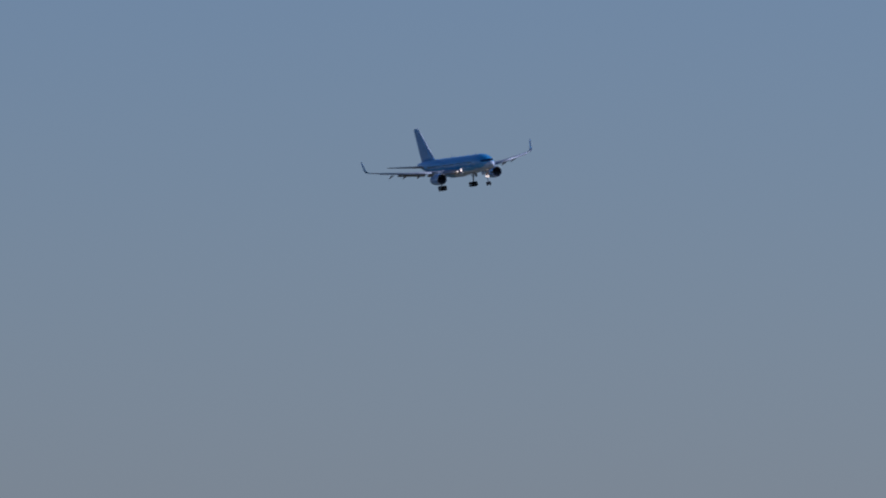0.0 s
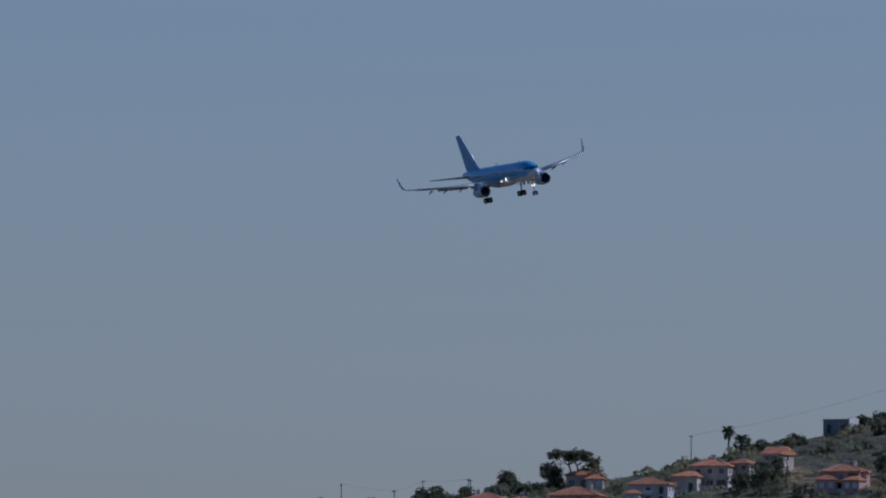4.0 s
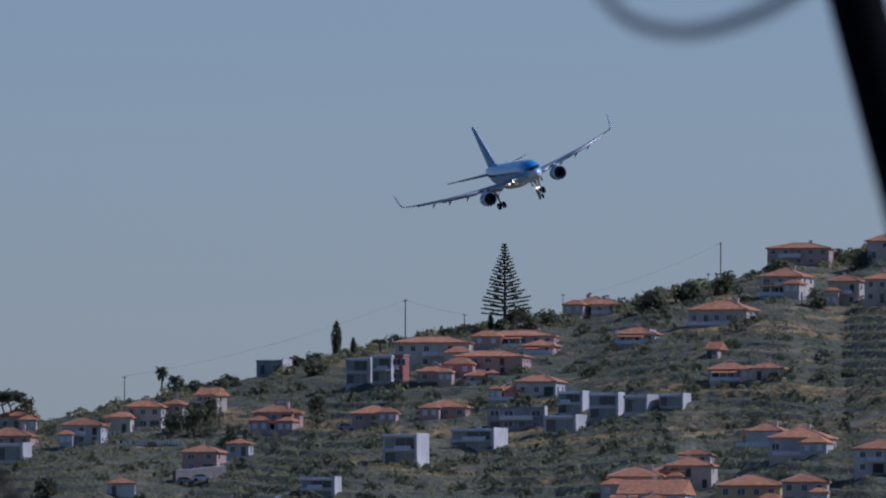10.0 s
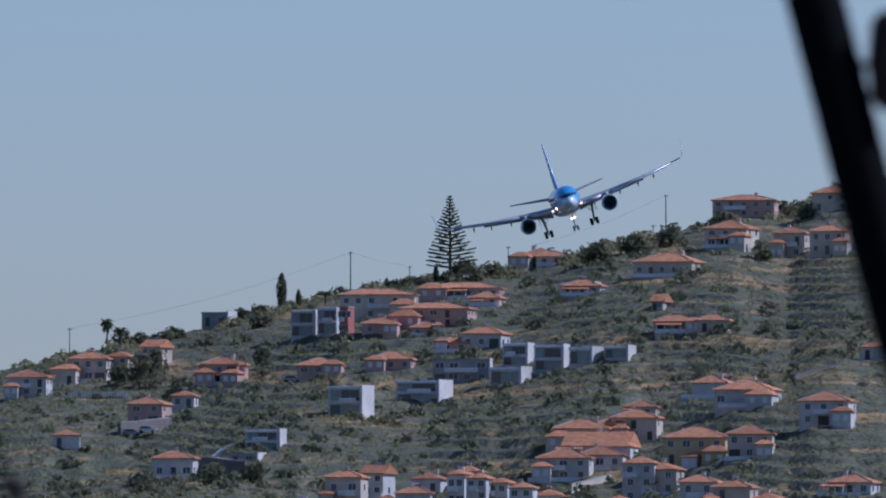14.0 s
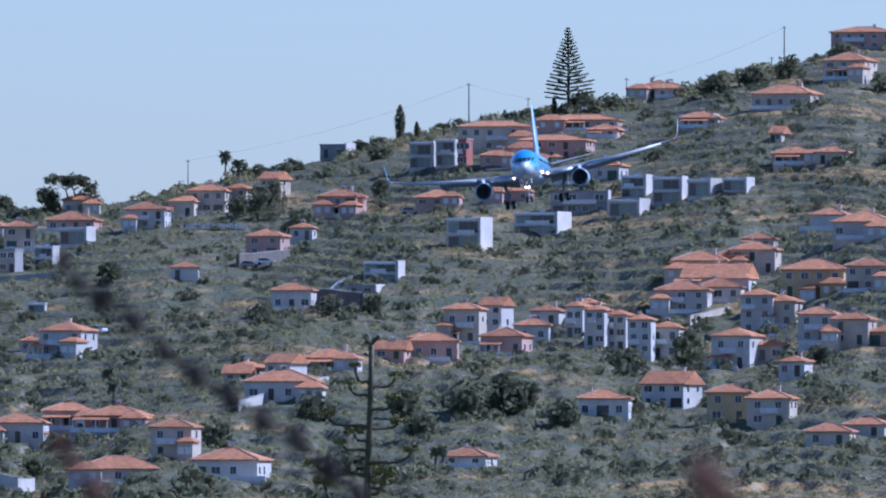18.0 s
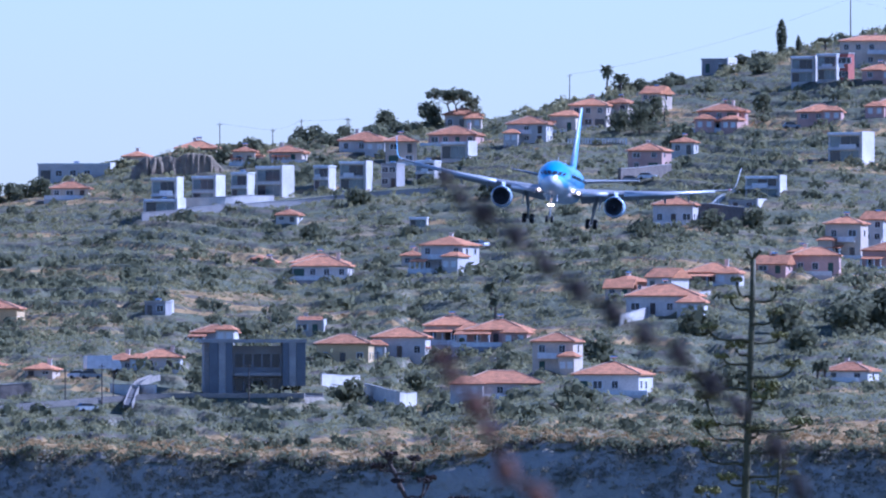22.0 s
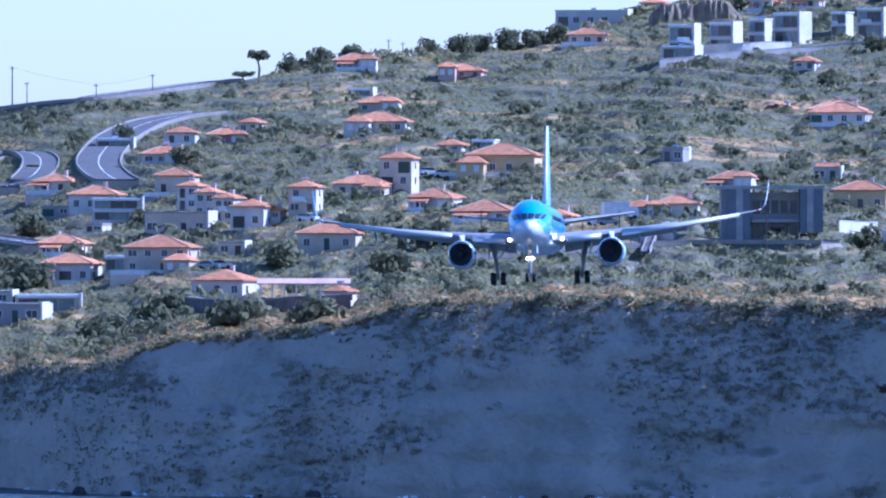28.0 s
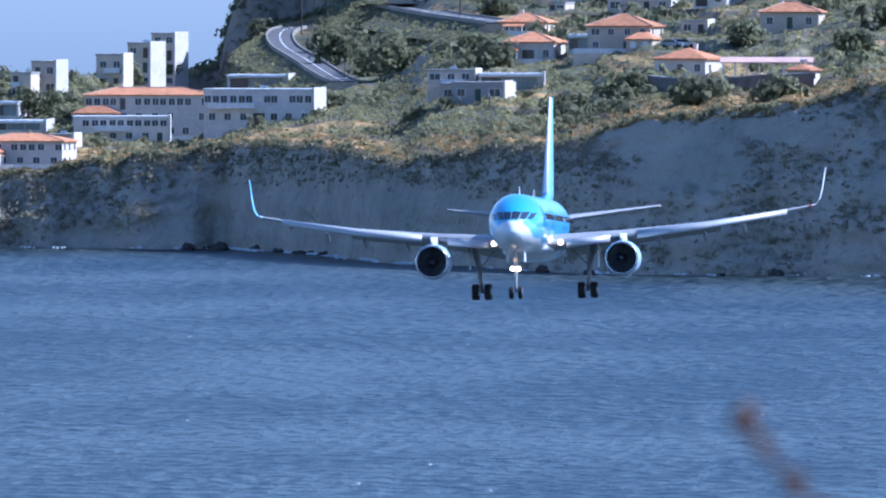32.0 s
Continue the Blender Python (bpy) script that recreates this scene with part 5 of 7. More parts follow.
house(-106.9, 3207.5, 89.6, 4.9, 6.5, 3.1, 1, -6, "hip", "cream")
house(-97.5, 3219.1, 90.3, 7.5, 7.1, 2.4, 1, -12, "hip", "cream")
house(-106.4, 3209.5, 89.7, 6.5, 6.5, 2.1, 1, -4, "hip", "pink")
house(-63.4, 2989.6, 73.8, 3.6, 6.5, 2.1, 1, -3, "flat", "white")
house(-95.1, 2949.7, 66.3, 2.4, 6.5, 0.9, 1, -10, "hip", "pink")
house(-91.5, 3026.9, 75.6, 3.6, 6.5, 1.6, 1, -11, "hip", "white")
house(-78.2, 2718.1, 51.8, 3.6, 6.5, 1.5, 1, -6, "gable", "white")
house(-108.2, 2748.1, 55.5, 4.7, 6.5, 2.2, 1, -4, "flat", "grey")
house(-229.6, 2922.2, 57.7, 7.4, 6.5, 2.5, 1, -4, "flat", "white")
house(-181.9, 2588.9, 37.9, 4.7, 6.5, 2.4, 1, -10, "flat", "cream")
house(-154.4, 2807.0, 57.4, 5.3, 6.5, 1.2, 1, -13, "hip", "white")
house(-107.9, 2740.1, 55.1, 4.0, 6.5, 2.6, 1, -11, "flat", "grey")
house(-78.2, 2717.1, 51.6, 4.9, 6.5, 2.4, 1, -4, "flat", "cream")
house(-91.5, 3025.9, 75.4, 4.5, 6.5, 1.5, 1, -11, "hip", "white")
house(-92.9, 2937.8, 65.6, 2.8, 6.5, 0.9, 1, -10, "hip", "pink")
house(-228.6, 2783.1, 44.7, 8.2, 7.0, 1.8, 1, -5, "flat", "grey")
house(-185.4, 3023.6, 69.4, 5.0, 6.5, 1.7, 1, -7, "flat", "white")
house(-148.1, 2813.4, 57.7, 4.3, 6.5, 1.8, 1, -9, "flat", "white")


# ---- trees and scrub ----
HOUSES_NOW = [o for o in scene.objects if o.name.split(".")[0] == "house"]
HOUSE_SPOTS = np.array([[o.location.x, o.location.y] for o in HOUSES_NOW])
rnt = np.random.RandomState(21)
ROADS = [([(-274.0, 3076.8), (-266.0, 3069.5), (-248.5, 3048.9), (-234.1, 3066.1), (-224.6, 3084.8), (-216.3, 3088.4)], 7.0),
         ([(-215.7, 2996.2), (-225.1, 2979.5), (-230.4, 2949.0), (-230.5, 2901.9), (-227.6, 2855.9), (-220.8, 2811.3)], 8.5),
         ([(-261.4, 2935.4), (-256.4, 2958.9), (-251.9, 2961.3), (-244.9, 2921.8), (-242.2, 2873.8), (-247.1, 2864.4)], 7.0),
         ([(-254.5, 2864.7), (-265.2, 2924.0), (-271.5, 2944.5), (-273.4, 2947.3), (-269.4, 2921.6), (-256.4, 2845.5), (-236.6, 2727.8), (-223.7, 2670.6)], 6.5),
         ([(-288.4, 2926.8), (-289.7, 2918.7), (-288.2, 2895.7), (-283.2, 2856.0), (-275.8, 2812.5), (-265.2, 2743.2), (-254.9, 2680.9)], 5.0),
         ([(-101.5, 2444.9), (-102.3, 2499.9), (-99.8, 2524.0)], 1.4),
         ([(-133.5, 2447.4), (-118.6, 2459.1), (-103.7, 2472.8), (-90.2, 2477.4), (-70.4, 2467.0)], 6.0)]

ROAD_SPOTS = np.vstack([np.column_stack([np.interp(np.linspace(0, len(p) - 1, 60), range(len(p)), [q[i] for q in p]) for i in (0, 1)]) for p, w in ROADS])


def leaf_cloud(centres, radii, n, size, rng, squash=0.8, upper=True):
    """Small leaf-spray quads over lumpy crowns: vertices (k,4,3)."""
    k = len(centres)
    v = rng.normal(size=(k, n, 3))
    v /= np.linalg.norm(v, axis=2, keepdims=True)
    if upper:
        v[..., 2] = np.abs(v[..., 2]) * 1.15 - 0.25
    rad = radii[:, None, None] * (0.55 + 0.5 * rng.rand(k, n, 1) ** 0.6)
    lump = 1 + 0.22 * np.sin(v[..., :1] * 5 + rng.rand(k, 1, 1) * 6) * np.sin(v[..., 1:2] * 4 + rng.rand(k, 1, 1) * 6)
    p = centres[:, None, :] + v * rad * lump * np.array([1, 1, squash])
    a = rng.normal(size=(k, n, 3))
    a -= v * (a * v).sum(2, keepdims=True) * 0.7
    a /= np.linalg.norm(a, axis=2, keepdims=True)
    b = np.cross(v, a)
    s = size * radii[:, None, None] * (0.6 + 0.8 * rng.rand(k, n, 1))
    a, b = a * s, b * s * 0.7
    return np.stack([p - a - b * 0.6, p + a * 0.9 - b, p + a + b * 0.7, p - a * 0.7 + b], 2).reshape(-1, 4, 3)


def quads_mesh(name, q, material):
    me = bpy.data.meshes.new(name)
    me.from_pydata(q.reshape(-1, 3).tolist(), [], np.arange(len(q) * 4).reshape(-1, 4).tolist())
    me.materials.append(material)
    return me


LEDGE_SCRUB = mat("ledge_scrub", (0.36, 0.325, 0.23), 0.95, scale=0.1, colour2=(0.27, 0.25, 0.18), island=0.12, bump=0, spec=0.1, thin=0.6)


def scatter_scrub():
    def spots(count, rlo, rhi, seed):
        rng = np.random.RandomState(seed)
        b = np.radians(rng.uniform(-7.6, 3.4, count))
        deg = np.degrees(b)
        rc = np.interp(deg, SHORE_B, SHORE_R) + 30
        rk = np.interp(deg, CREST_RB, CREST_R)
        s = rng.rand(count)
        r = rc + (rk - rc) * (rlo + (rhi - rlo) * s)
        x, y = r * np.sin(b), r * np.cos(b)
        dens = np.sin(x * 0.045 + 2 * np.sin(y * 0.021)) * np.sin(y * 0.037 + 2 * np.sin(x * 0.026)) + 0.5 * np.sin(x * 0.13 + y * 0.11)
        if seed == 6:
            dens = 1.5 * np.sin(x * 0.021 + 3 * np.sin(y * 0.011)) * np.sin(y * 0.024 + 2 * np.sin(x * 0.017 + 1)) - 0.6
        keep = rng.rand(count) < np.clip(0.74 + 0.36 * dens, 0.02 if seed == 6 else 0.45, 1)
        x, y = x[keep], y[keep]
        d = np.sqrt((x[:, None] - HOUSE_SPOTS[None, :, 0]) ** 2 + ((y[:, None] - HOUSE_SPOTS[None, :, 1]) * 0.8) ** 2).min(1)
        ok = d > 5.2
        ok &= np.sqrt(((x[:, None] - ROAD_SPOTS[None, :, 0]) ** 2) + ((y[:, None] - ROAD_SPOTS[None, :, 1]) * 0.7) ** 2).min(1) > 6.5
        gx = ground(x, y + 1.5) - ground(x, y - 1.5)
        ok &= np.abs(gx) < 4.0
        f, z = tread(x, y)
        ok &= ((f > 0.6) | (rng.rand(len(x)) < 0.75)) & (dryness(x, y) < 0.36 + 0.3 * rng.rand(len(x)))
        return x[ok], y[ok], rng

    for name, count, lo, hi, n, seed, label in (("scrub", 135000, 0.3, 0.85, 11, 4, "olive green scrub and bushes over the terraces"),
                                               ("grove", 7000, 1.2, 2.7, 34, 6, "dense dark green groves between the houses"),
                                               ("thicket", 17000, 0.6, 1.4, 18, 5, "dark green thickets of shrubs and small trees")):
        x, y, rng = spots(count, 0.0, 1.0, seed)
        rad = lo + (hi - lo) * rng.rand(len(x)) ** 1.6
        c = np.stack([x, y, ground(x, y) + rad * 0.25], 1)
        ob = new(name, quads_mesh(name, leaf_cloud(c, rad, n, 0.25, rng), FOLIAGE))
        tagged(ob, label, "shrubs", kind="stuff")
        if name == "grove":
            ob.data.materials[0] = LEAF
    # hedge of bushes along the skyline
    rng = np.random.RandomState(8)
    b = np.radians(rng.uniform(-3.6, 3.2, 900))
    r = np.interp(np.degrees(b), CREST_RB, CREST_R) + rng.uniform(-25, 4, 900)
    x, y = r * np.sin(b), r * np.cos(b)
    gap = np.sin(np.degrees(b) * 9.0) + 0.6 * np.sin(np.degrees(b) * 23.0)
    x, y = x[gap > -0.5], y[gap > -0.5]
    rad = 0.7 + 1.5 * rng.rand(len(x)) ** 2
    c = np.stack([x, y, ground(x, y) + rad * 0.3], 1)
    tagged(new("skyline_bushes", quads_mesh("skyline_bushes", leaf_cloud(c, rad, 34, 0.25, rng), FOLIAGE)), "dark bushes along the ridge", "shrubs", kind="stuff")
    # dry grass along the brow and in strips over the terraces
    n = 19000
    b = np.radians(np.concatenate([rng.uniform(-7.4, 0.8, 9000), rng.uniform(-5.4, 3.2, n - 9000)]))
    r = np.interp(np.degrees(b), SHORE_B, SHORE_R) + np.concatenate([8.8 - 2.8 * rng.rand(2500) ** 2, 9 + 54 * rng.rand(6500) ** 1.5, rng.uniform(80, 1100, n - 9000)])
    x, y = r * np.sin(b), r * np.cos(b)
    zz = ground(x, y)
    ok = (r > shore_lines(np.degrees(b))[0] + 0.4) & (dryness(x, y) > 0.22) | (r > shore_lines(np.degrees(b))[0] + 0.4) & (np.arange(n) < 2500)
    x, y, zz = x[ok], y[ok], zz[ok]
    rad = 0.25 + 0.45 * rng.rand(len(x)) ** 2
    c = np.stack([x, y, zz + rad * 0.1], 1)
    tagged(new("dry_grass", quads_mesh("dry_grass", leaf_cloud(c, rad, 9, 0.45, rng, 0.45), DRY_GRASS)), "tan dry grass along the cliff brow and terraces", "grass", kind="stuff")
    # bushes over the brow and down the upper cliff, and below the inland bluff
    b = np.radians(np.concatenate([rng.uniform(-7.6, 1.2, 900), rng.uniform(-7.6, 1.2, 1700), rng.uniform(-6.0, -5.0, 1800)]))
    deg = np.degrees(b)
    rc, rs, spur = shore_lines(deg)
    rk = np.interp(deg, CREST_RB, CREST_R)
    k = np.arange(len(b))
    r = np.where(k < 900, rc + rng.uniform(4, 50, len(b)), np.where(k < 2600, rc - 1.3 * rng.rand(len(b)) + 4 * rng.rand(len(b)) ** 2, rc + (rk - rc) * rng.uniform(0.765, 0.83, len(b))))
    x, y = r * np.sin(b), r * np.cos(b)
    rad = 0.35 + 0.9 * rng.rand(len(b)) ** 2
    c = np.stack([x, y, ground(x, y) + rad * 0.2], 1)
    tagged(new("cliff_scrub", quads_mesh("cliff_scrub", leaf_cloud(c, rad, 16, 0.27, rng), LEAF)), "low scrub on the brow of the sea cliff", "shrubs", kind="stuff")
    # tufts on the ledges and down the gullies of the sea cliff
    n = 26000
    b, k = rng.uniform(-7.8, 1.2, n), 1 - 0.97 * rng.rand(n) ** 1.25
    r, z, cc, spur, along = cliff_face(b, k)
    grown = 0.9 * lumps(along / 19, z / 8, 5, 21.0) + 0.5 * rng.rand(n) + 0.9 * k - 0.6
    r, z, b = r[grown > 0.1], z[grown > 0.1], np.radians(b[grown > 0.1])
    rad = 0.25 + 0.75 * rng.rand(len(b)) ** 2
    c = np.stack([r * np.sin(b), r * np.cos(b) - 0.1, z + rad * 0.1], 1)
    tagged(new("ledge_scrub", quads_mesh("ledge_scrub", leaf_cloud(c, rad, 12, 0.25, rng), LEDGE_SCRUB)), "grey-green scrub on ledges and gullies of the sea cliff", "shrubs", kind="stuff")


def leaves(name, quads, parent, material=None):
    ob = new(name, quads_mesh(name, quads, material or LEAF))
    ob.parent = parent
    return ob


def araucaria(x, y, z, h):
    t = empty("norfolk_pine", x, y, z)
    tagged(t, "tall dark green conifer with tiers of level branches on the ridge", "tree")
    bm = bmesh.new()
    tube(bm, [(0, 0, -1), (0.05, 0, h * 0.5), (-0.15, 0, h)], [0.45, 0.26, 0.04], 8)
    part("trunk", bm, BARK, t)
    rng = np.random.RandomState(2)
    q = []
    for k in range(22):
        f = k / 21
        zk = h * (0.16 + 0.82 * f ** 0.92)
        reach = (6.3 * (1 - f) ** 1.12 + 0.4) * (0.88 + 0.2 * rng.rand()) * h / 20
        bm = bmesh.new()
        for j in range(6):
            a = 2 * math.pi * (j + 0.5 * (k % 2)) / 6 + rng.uniform(-0.15, 0.15)
            L = reach * rng.uniform(0.8, 1.05)
            up = 0.10 + 0.28 * f
            tube(bm, [(0, 0, zk - 0.1), (L * 0.5 * math.cos(a), L * 0.5 * math.sin(a), zk + L * up * 0.3), (L * math.cos(a), L * math.sin(a), zk + L * up)], [0.06, 0.04, 0.015], 4)
            m = max(4, int(L * 4.2))
            d = np.linspace(0.15, 1.0, m) * L
            cc = np.stack([d * math.cos(a), d * math.sin(a), zk + d * up * (0.4 + 0.6 * d / L) + 0.08], 1)
            q.append(leaf_cloud(cc, np.full(m, 0.30) * (0.55 + 0.6 * rng.rand(m)), 9, 0.55, rng, 0.55, upper=False))
        part("branch_tier", bm, BARK, t)
    leaves("crown", np.concatenate(q), t)


def cypress(x, y, z, h):
    t = empty("cypress", x, y, z)
    tagged(t, "slender dark cypress standing on the ridge", "tree")
    bm = bmesh.new()
    tube(bm, [(0, 0, -1), (0, 0, h * 0.95)], [0.25, 0.04], 7)
    part("trunk", bm, BARK, t)
    rng = np.random.RandomState(int(h * 100))
    n = 60
    f = rng.rand(n)
    rad = h * (0.125 * np.sin(np.pi * np.clip(f * 0.82 + 0.18, 0, 1)) + 0.02)
    a = rng.rand(n) * 6.28
    c = np.stack([rad * 0.6 * np.cos(a), rad * 0.6 * np.sin(a), h * (0.08 + 0.9 * f)], 1)
    leaves("crown", leaf_cloud(c, rad * 0.55 + 0.15, 26, 0.32, rng, 1.4, upper=False), t)


def palm(x, y, z, h):
    t = empty("palm", x, y, z)
    tagged(t, "palm tree with a shaggy head of arching fronds", "palm")
    rng = np.random.RandomState(int(h * 77))
    bm = bmesh.new()
    tube(bm, [(0, 0, -1), (0.1, 0, h * 0.5), (0.05, 0, h * 0.86)], [0.26, 0.2, 0.2], 8)
    part("trunk", bm, BARK, t)
    for k in range(34):
        a = 2 * math.pi * k / 34 * 5 + rng.uniform(-0.2, 0.2)
        rise, L = rng.uniform(-0.7, 1.4), h * 0.25 * rng.uniform(0.8, 1.1)
        bm = bmesh.new()
        pts = [Vector((math.cos(a) * L * u, math.sin(a) * L * u, h * 0.86 + L * (rise * u - 0.9 * u * u))) for u in (0, 0.3, 0.6, 0.85, 1.0)]
        side = Vector((-math.sin(a), math.cos(a), 0))
        for p, q2, w0, w1 in zip(pts, pts[1:], (0.1, 0.35, 0.4, 0.25), (0.35, 0.4, 0.25, 0.02)):
            for sgn in (-1, 1):
                v = [bm.verts.new(c) for c in (p, q2, q2 + side * sgn * w1 - Vector((0, 0, w1 * 0.5)), p + side * sgn * w0 - Vector((0, 0, w0 * 0.5)))]
                bm.faces.new(v)
        part("frond", bm, LEAF, t)


def umbrella_pine(x, y, z, h, w):
    t = empty("umbrella_pine", x, y, z)
    tagged(t, "umbrella pine with bare limbs and a flat dark crown", "tree")
    rng = np.random.RandomState(int(h * 91 + w * 13))
    bm = bmesh.new()
    tube(bm, [(0, 0, -1), (w * 0.05, 0, h * 0.35), (-w * 0.04, 0.1, h * 0.62)], [0.3, 0.22, 0.17], 8)
    part("trunk", bm, BARK, t)
    cs = []
    for k in range(7):
        a = 2 * math.pi * k / 7 + rng.uniform(-0.3, 0.3)
        L = w * 0.5 * rng.uniform(0.5, 1.0)
        bm = bmesh.new()
        e = (L * math.cos(a), L * math.sin(a), h * rng.uniform(0.78, 0.9))
        tube(bm, [(-w * 0.04, 0.1, h * 0.6), (e[0] * 0.5, e[1] * 0.5, h * 0.7), e], [0.12, 0.08, 0.03], 5)
        part("limb", bm, BARK, t)
        for j in range(5):
            cs.append([e[0] + rng.uniform(-0.9, 0.9), e[1] + rng.uniform(-0.9, 0.9), e[2] + rng.uniform(-0.07, 0.09) * h])
    c = np.array(cs)
    leaves("crown", leaf_cloud(c, np.full(len(c), 0.075 * w + 0.35) * (0.7 + 0.6 * rng.rand(len(c))), 40, 0.26, rng, 0.7, upper=False), t)


TREE_KINDS = []


def broad_tree(x, y, z, h, w):
    rng = np.random.RandomState(int(abs(x) * 7 + h * 31))
    t = empty("tree", x, y, z - 0.4, rng.uniform(0, 360))
    tagged(t, "dense dark green broadleaf tree on the hillside", "tree", group="hillside trees")
    bm = bmesh.new()
    tube(bm, [(0, 0, -1), (0.1, 0, h * 0.3), (0.0, 0.1, h * 0.6)], [0.28, 0.2, 0.1], 7)
    part("trunk", bm, BARK, t)
    cs, rs = [], []
    for k in range(11):
        a = rng.rand() * 6.28
        f = rng.rand() ** 0.6
        zz = h * rng.uniform(0.14, 0.82)
        L = w * 0.36 * f * (1.1 - 0.55 * zz / h)
        cs.append([L * math.cos(a), L * math.sin(a), zz])
        rs.append(w * rng.uniform(0.16, 0.26))
    for k in range(4):
        bm = bmesh.new()
        tube(bm, [(0, 0, h * 0.25), (cs[k][0] * 0.6, cs[k][1] * 0.6, h * 0.4 + 0.2 * cs[k][2]), tuple(cs[k])], [0.12, 0.07, 0.03], 5)
        part("limb", bm, BARK, t)
    leaves("crown", leaf_cloud(np.array(cs), np.array(rs), 44, 0.24, rng, 0.85, upper=False), t)


# ---- poles, roads, walls, vehicles ----
def pole(x, y, z, h):
    t = empty("utility_pole", x, y, z)
    tagged(t, "thin dark utility pole standing on the hillside", "pole", group="poles on the slope")
    r = 0.11 if h < 7 else 0.15
    bm = bmesh.new()
    tube(bm, [(0, 0, -1.5), (0, 0, h)], [r * 1.2, r * 0.8], 7)
    part("mast", bm, POLE_WOOD, t)
    bm = bmesh.new()
    box(bm, -0.55, 0.55, -0.06, 0.06, h - 0.45, h - 0.33)
    arm = part("crossarm", bm, POLE_WOOD, t)
    for dx in (-0.45, 0.0, 0.45):
        bm = bmesh.new()
        tube(bm, [(dx, 0, h - 0.33), (dx, 0, h - 0.12)], [0.05, 0.035], 6)
        part("insulator", bm, TRIM, arm)


def power_line(tops):
    t = empty("power_line")
    tagged(t, "thin sagging overhead wire strung between ridge poles", "wire")
    for a, b in zip(tops, tops[1:]):
        a, b = Vector(a), Vector(b)
        sag = (b - a).length * 0.02
        bm = bmesh.new()
        tube(bm, [a.lerp(b, f) - Vector((0, 0, 4 * sag * f * (1 - f))) for f in np.linspace(0, 1, 10)], 0.02, 4)
        part("span", bm, POLE_WOOD, t)


def smooth_path(pts, n=10):
    p = np.array(pts, float)
    q = np.vstack([2 * p[0] - p[1], p, 2 * p[-1] - p[-2]])
    out = []
    for i in range(1, len(q) - 2):
        for u in np.linspace(0, 1, n, endpoint=False):
            a, b, c, d = q[i - 1:i + 3]
            out.append(0.5 * (2 * b + (c - a) * u + (2 * a - 5 * b + 4 * c - d) * u * u + (3 * b - a - 3 * c + d) * u ** 3))
    return np.array(out + [p[-1]])


def ribbon(name, p, offs, material, parent, label=""):
    """A band along a path: offs is a closed section of (sideways, height)."""
    d = np.gradient(p[:, :2], axis=0)
    d /= np.linalg.norm(d, axis=1, keepdims=True)
    nrm = np.stack([-d[:, 1], d[:, 0]], 1)
    bm = bmesh.new()
    rings(bm, [[(p[i, 0] + nrm[i, 0] * s, p[i, 1] + nrm[i, 1] * s, p[i, 2] + hh) for s, hh in offs] for i in range(len(p))])
    return part(name, bm, material, parent, label)


def lifted(pts, n=10, lift=0.35, smooth=4):
    p = smooth_path(pts, n)
    z = ground(p[:, 0], p[:, 1])
    k = np.ones(2 * smooth + 1) / (2 * smooth + 1)
    z = np.convolve(np.pad(z, smooth, mode="edge"), k, mode="valid")
    return np.column_stack([p, z + lift])


def road(pts, width):
    t = empty("road")
    tagged(t, "curving grey asphalt road with pale kerb walls on the slope", "road", kind="structure")
    p = lifted(pts, 12, 1.2, 9)
    h = width / 2
    ribbon("asphalt", p, [(-h, 0), (h, 0), (h, -0.3), (-h, -0.3)], ASPHALT, t)
    if width < 2:
        for s in (-h, h):
            ribbon("guard_rail", p, [(s - 0.07, 0.45), (s + 0.07, 0.45), (s + 0.07, -0.6), (s - 0.07, -0.6)], KERB, t, "pale guard rail")
        return
    ribbon("embankment", p, [(-h, -0.303), (h, -0.303), (h + 6.5, -4), (-h - 6.5, -4)], HILL, t, "grassy embankment")
    rng = np.random.RandomState(len(pts) * 7 + int(width * 10))
    d = np.gradient(p[:, :2], axis=0)
    d /= np.linalg.norm(d, axis=1, keepdims=True)
    i = rng.randint(0, len(p), len(p) * 34)
    off = rng.uniform(0.9, 6.6, len(i))
    side = (h + off) * np.where(rng.rand(len(i)) < 0.5, 1, -1)
    rad = 0.3 + 0.6 * rng.rand(len(i)) ** 2
    c = np.stack([p[i, 0] - d[i, 1] * side, p[i, 1] + d[i, 0] * side, p[i, 2] - 0.3 - off * 0.57], 1)
    c[:, :2] += rng.uniform(-0.8, 0.8, (len(i), 2))
    shrubs = new("verge_shrubs", quads_mesh("verge_shrubs", leaf_cloud(c, rad, 11, 0.25, rng), FOLIAGE))
    shrubs.parent = t
    tagged(shrubs, "olive scrub on the road's embankment", kind="stuff")
    for s in (-h - 0.17, h + 0.17):
        ribbon("kerb_wall", p, [(s - 0.14, 0.35), (s + 0.14, 0.35), (s + 0.14, -0.4), (s - 0.14, -0.4)], KERB, t)
    ribbon("centre_line", p, [(-0.09, 0.012), (0.09, 0.012), (0.09, 0.004), (-0.09, 0.004)], PAINT_LINE, t)


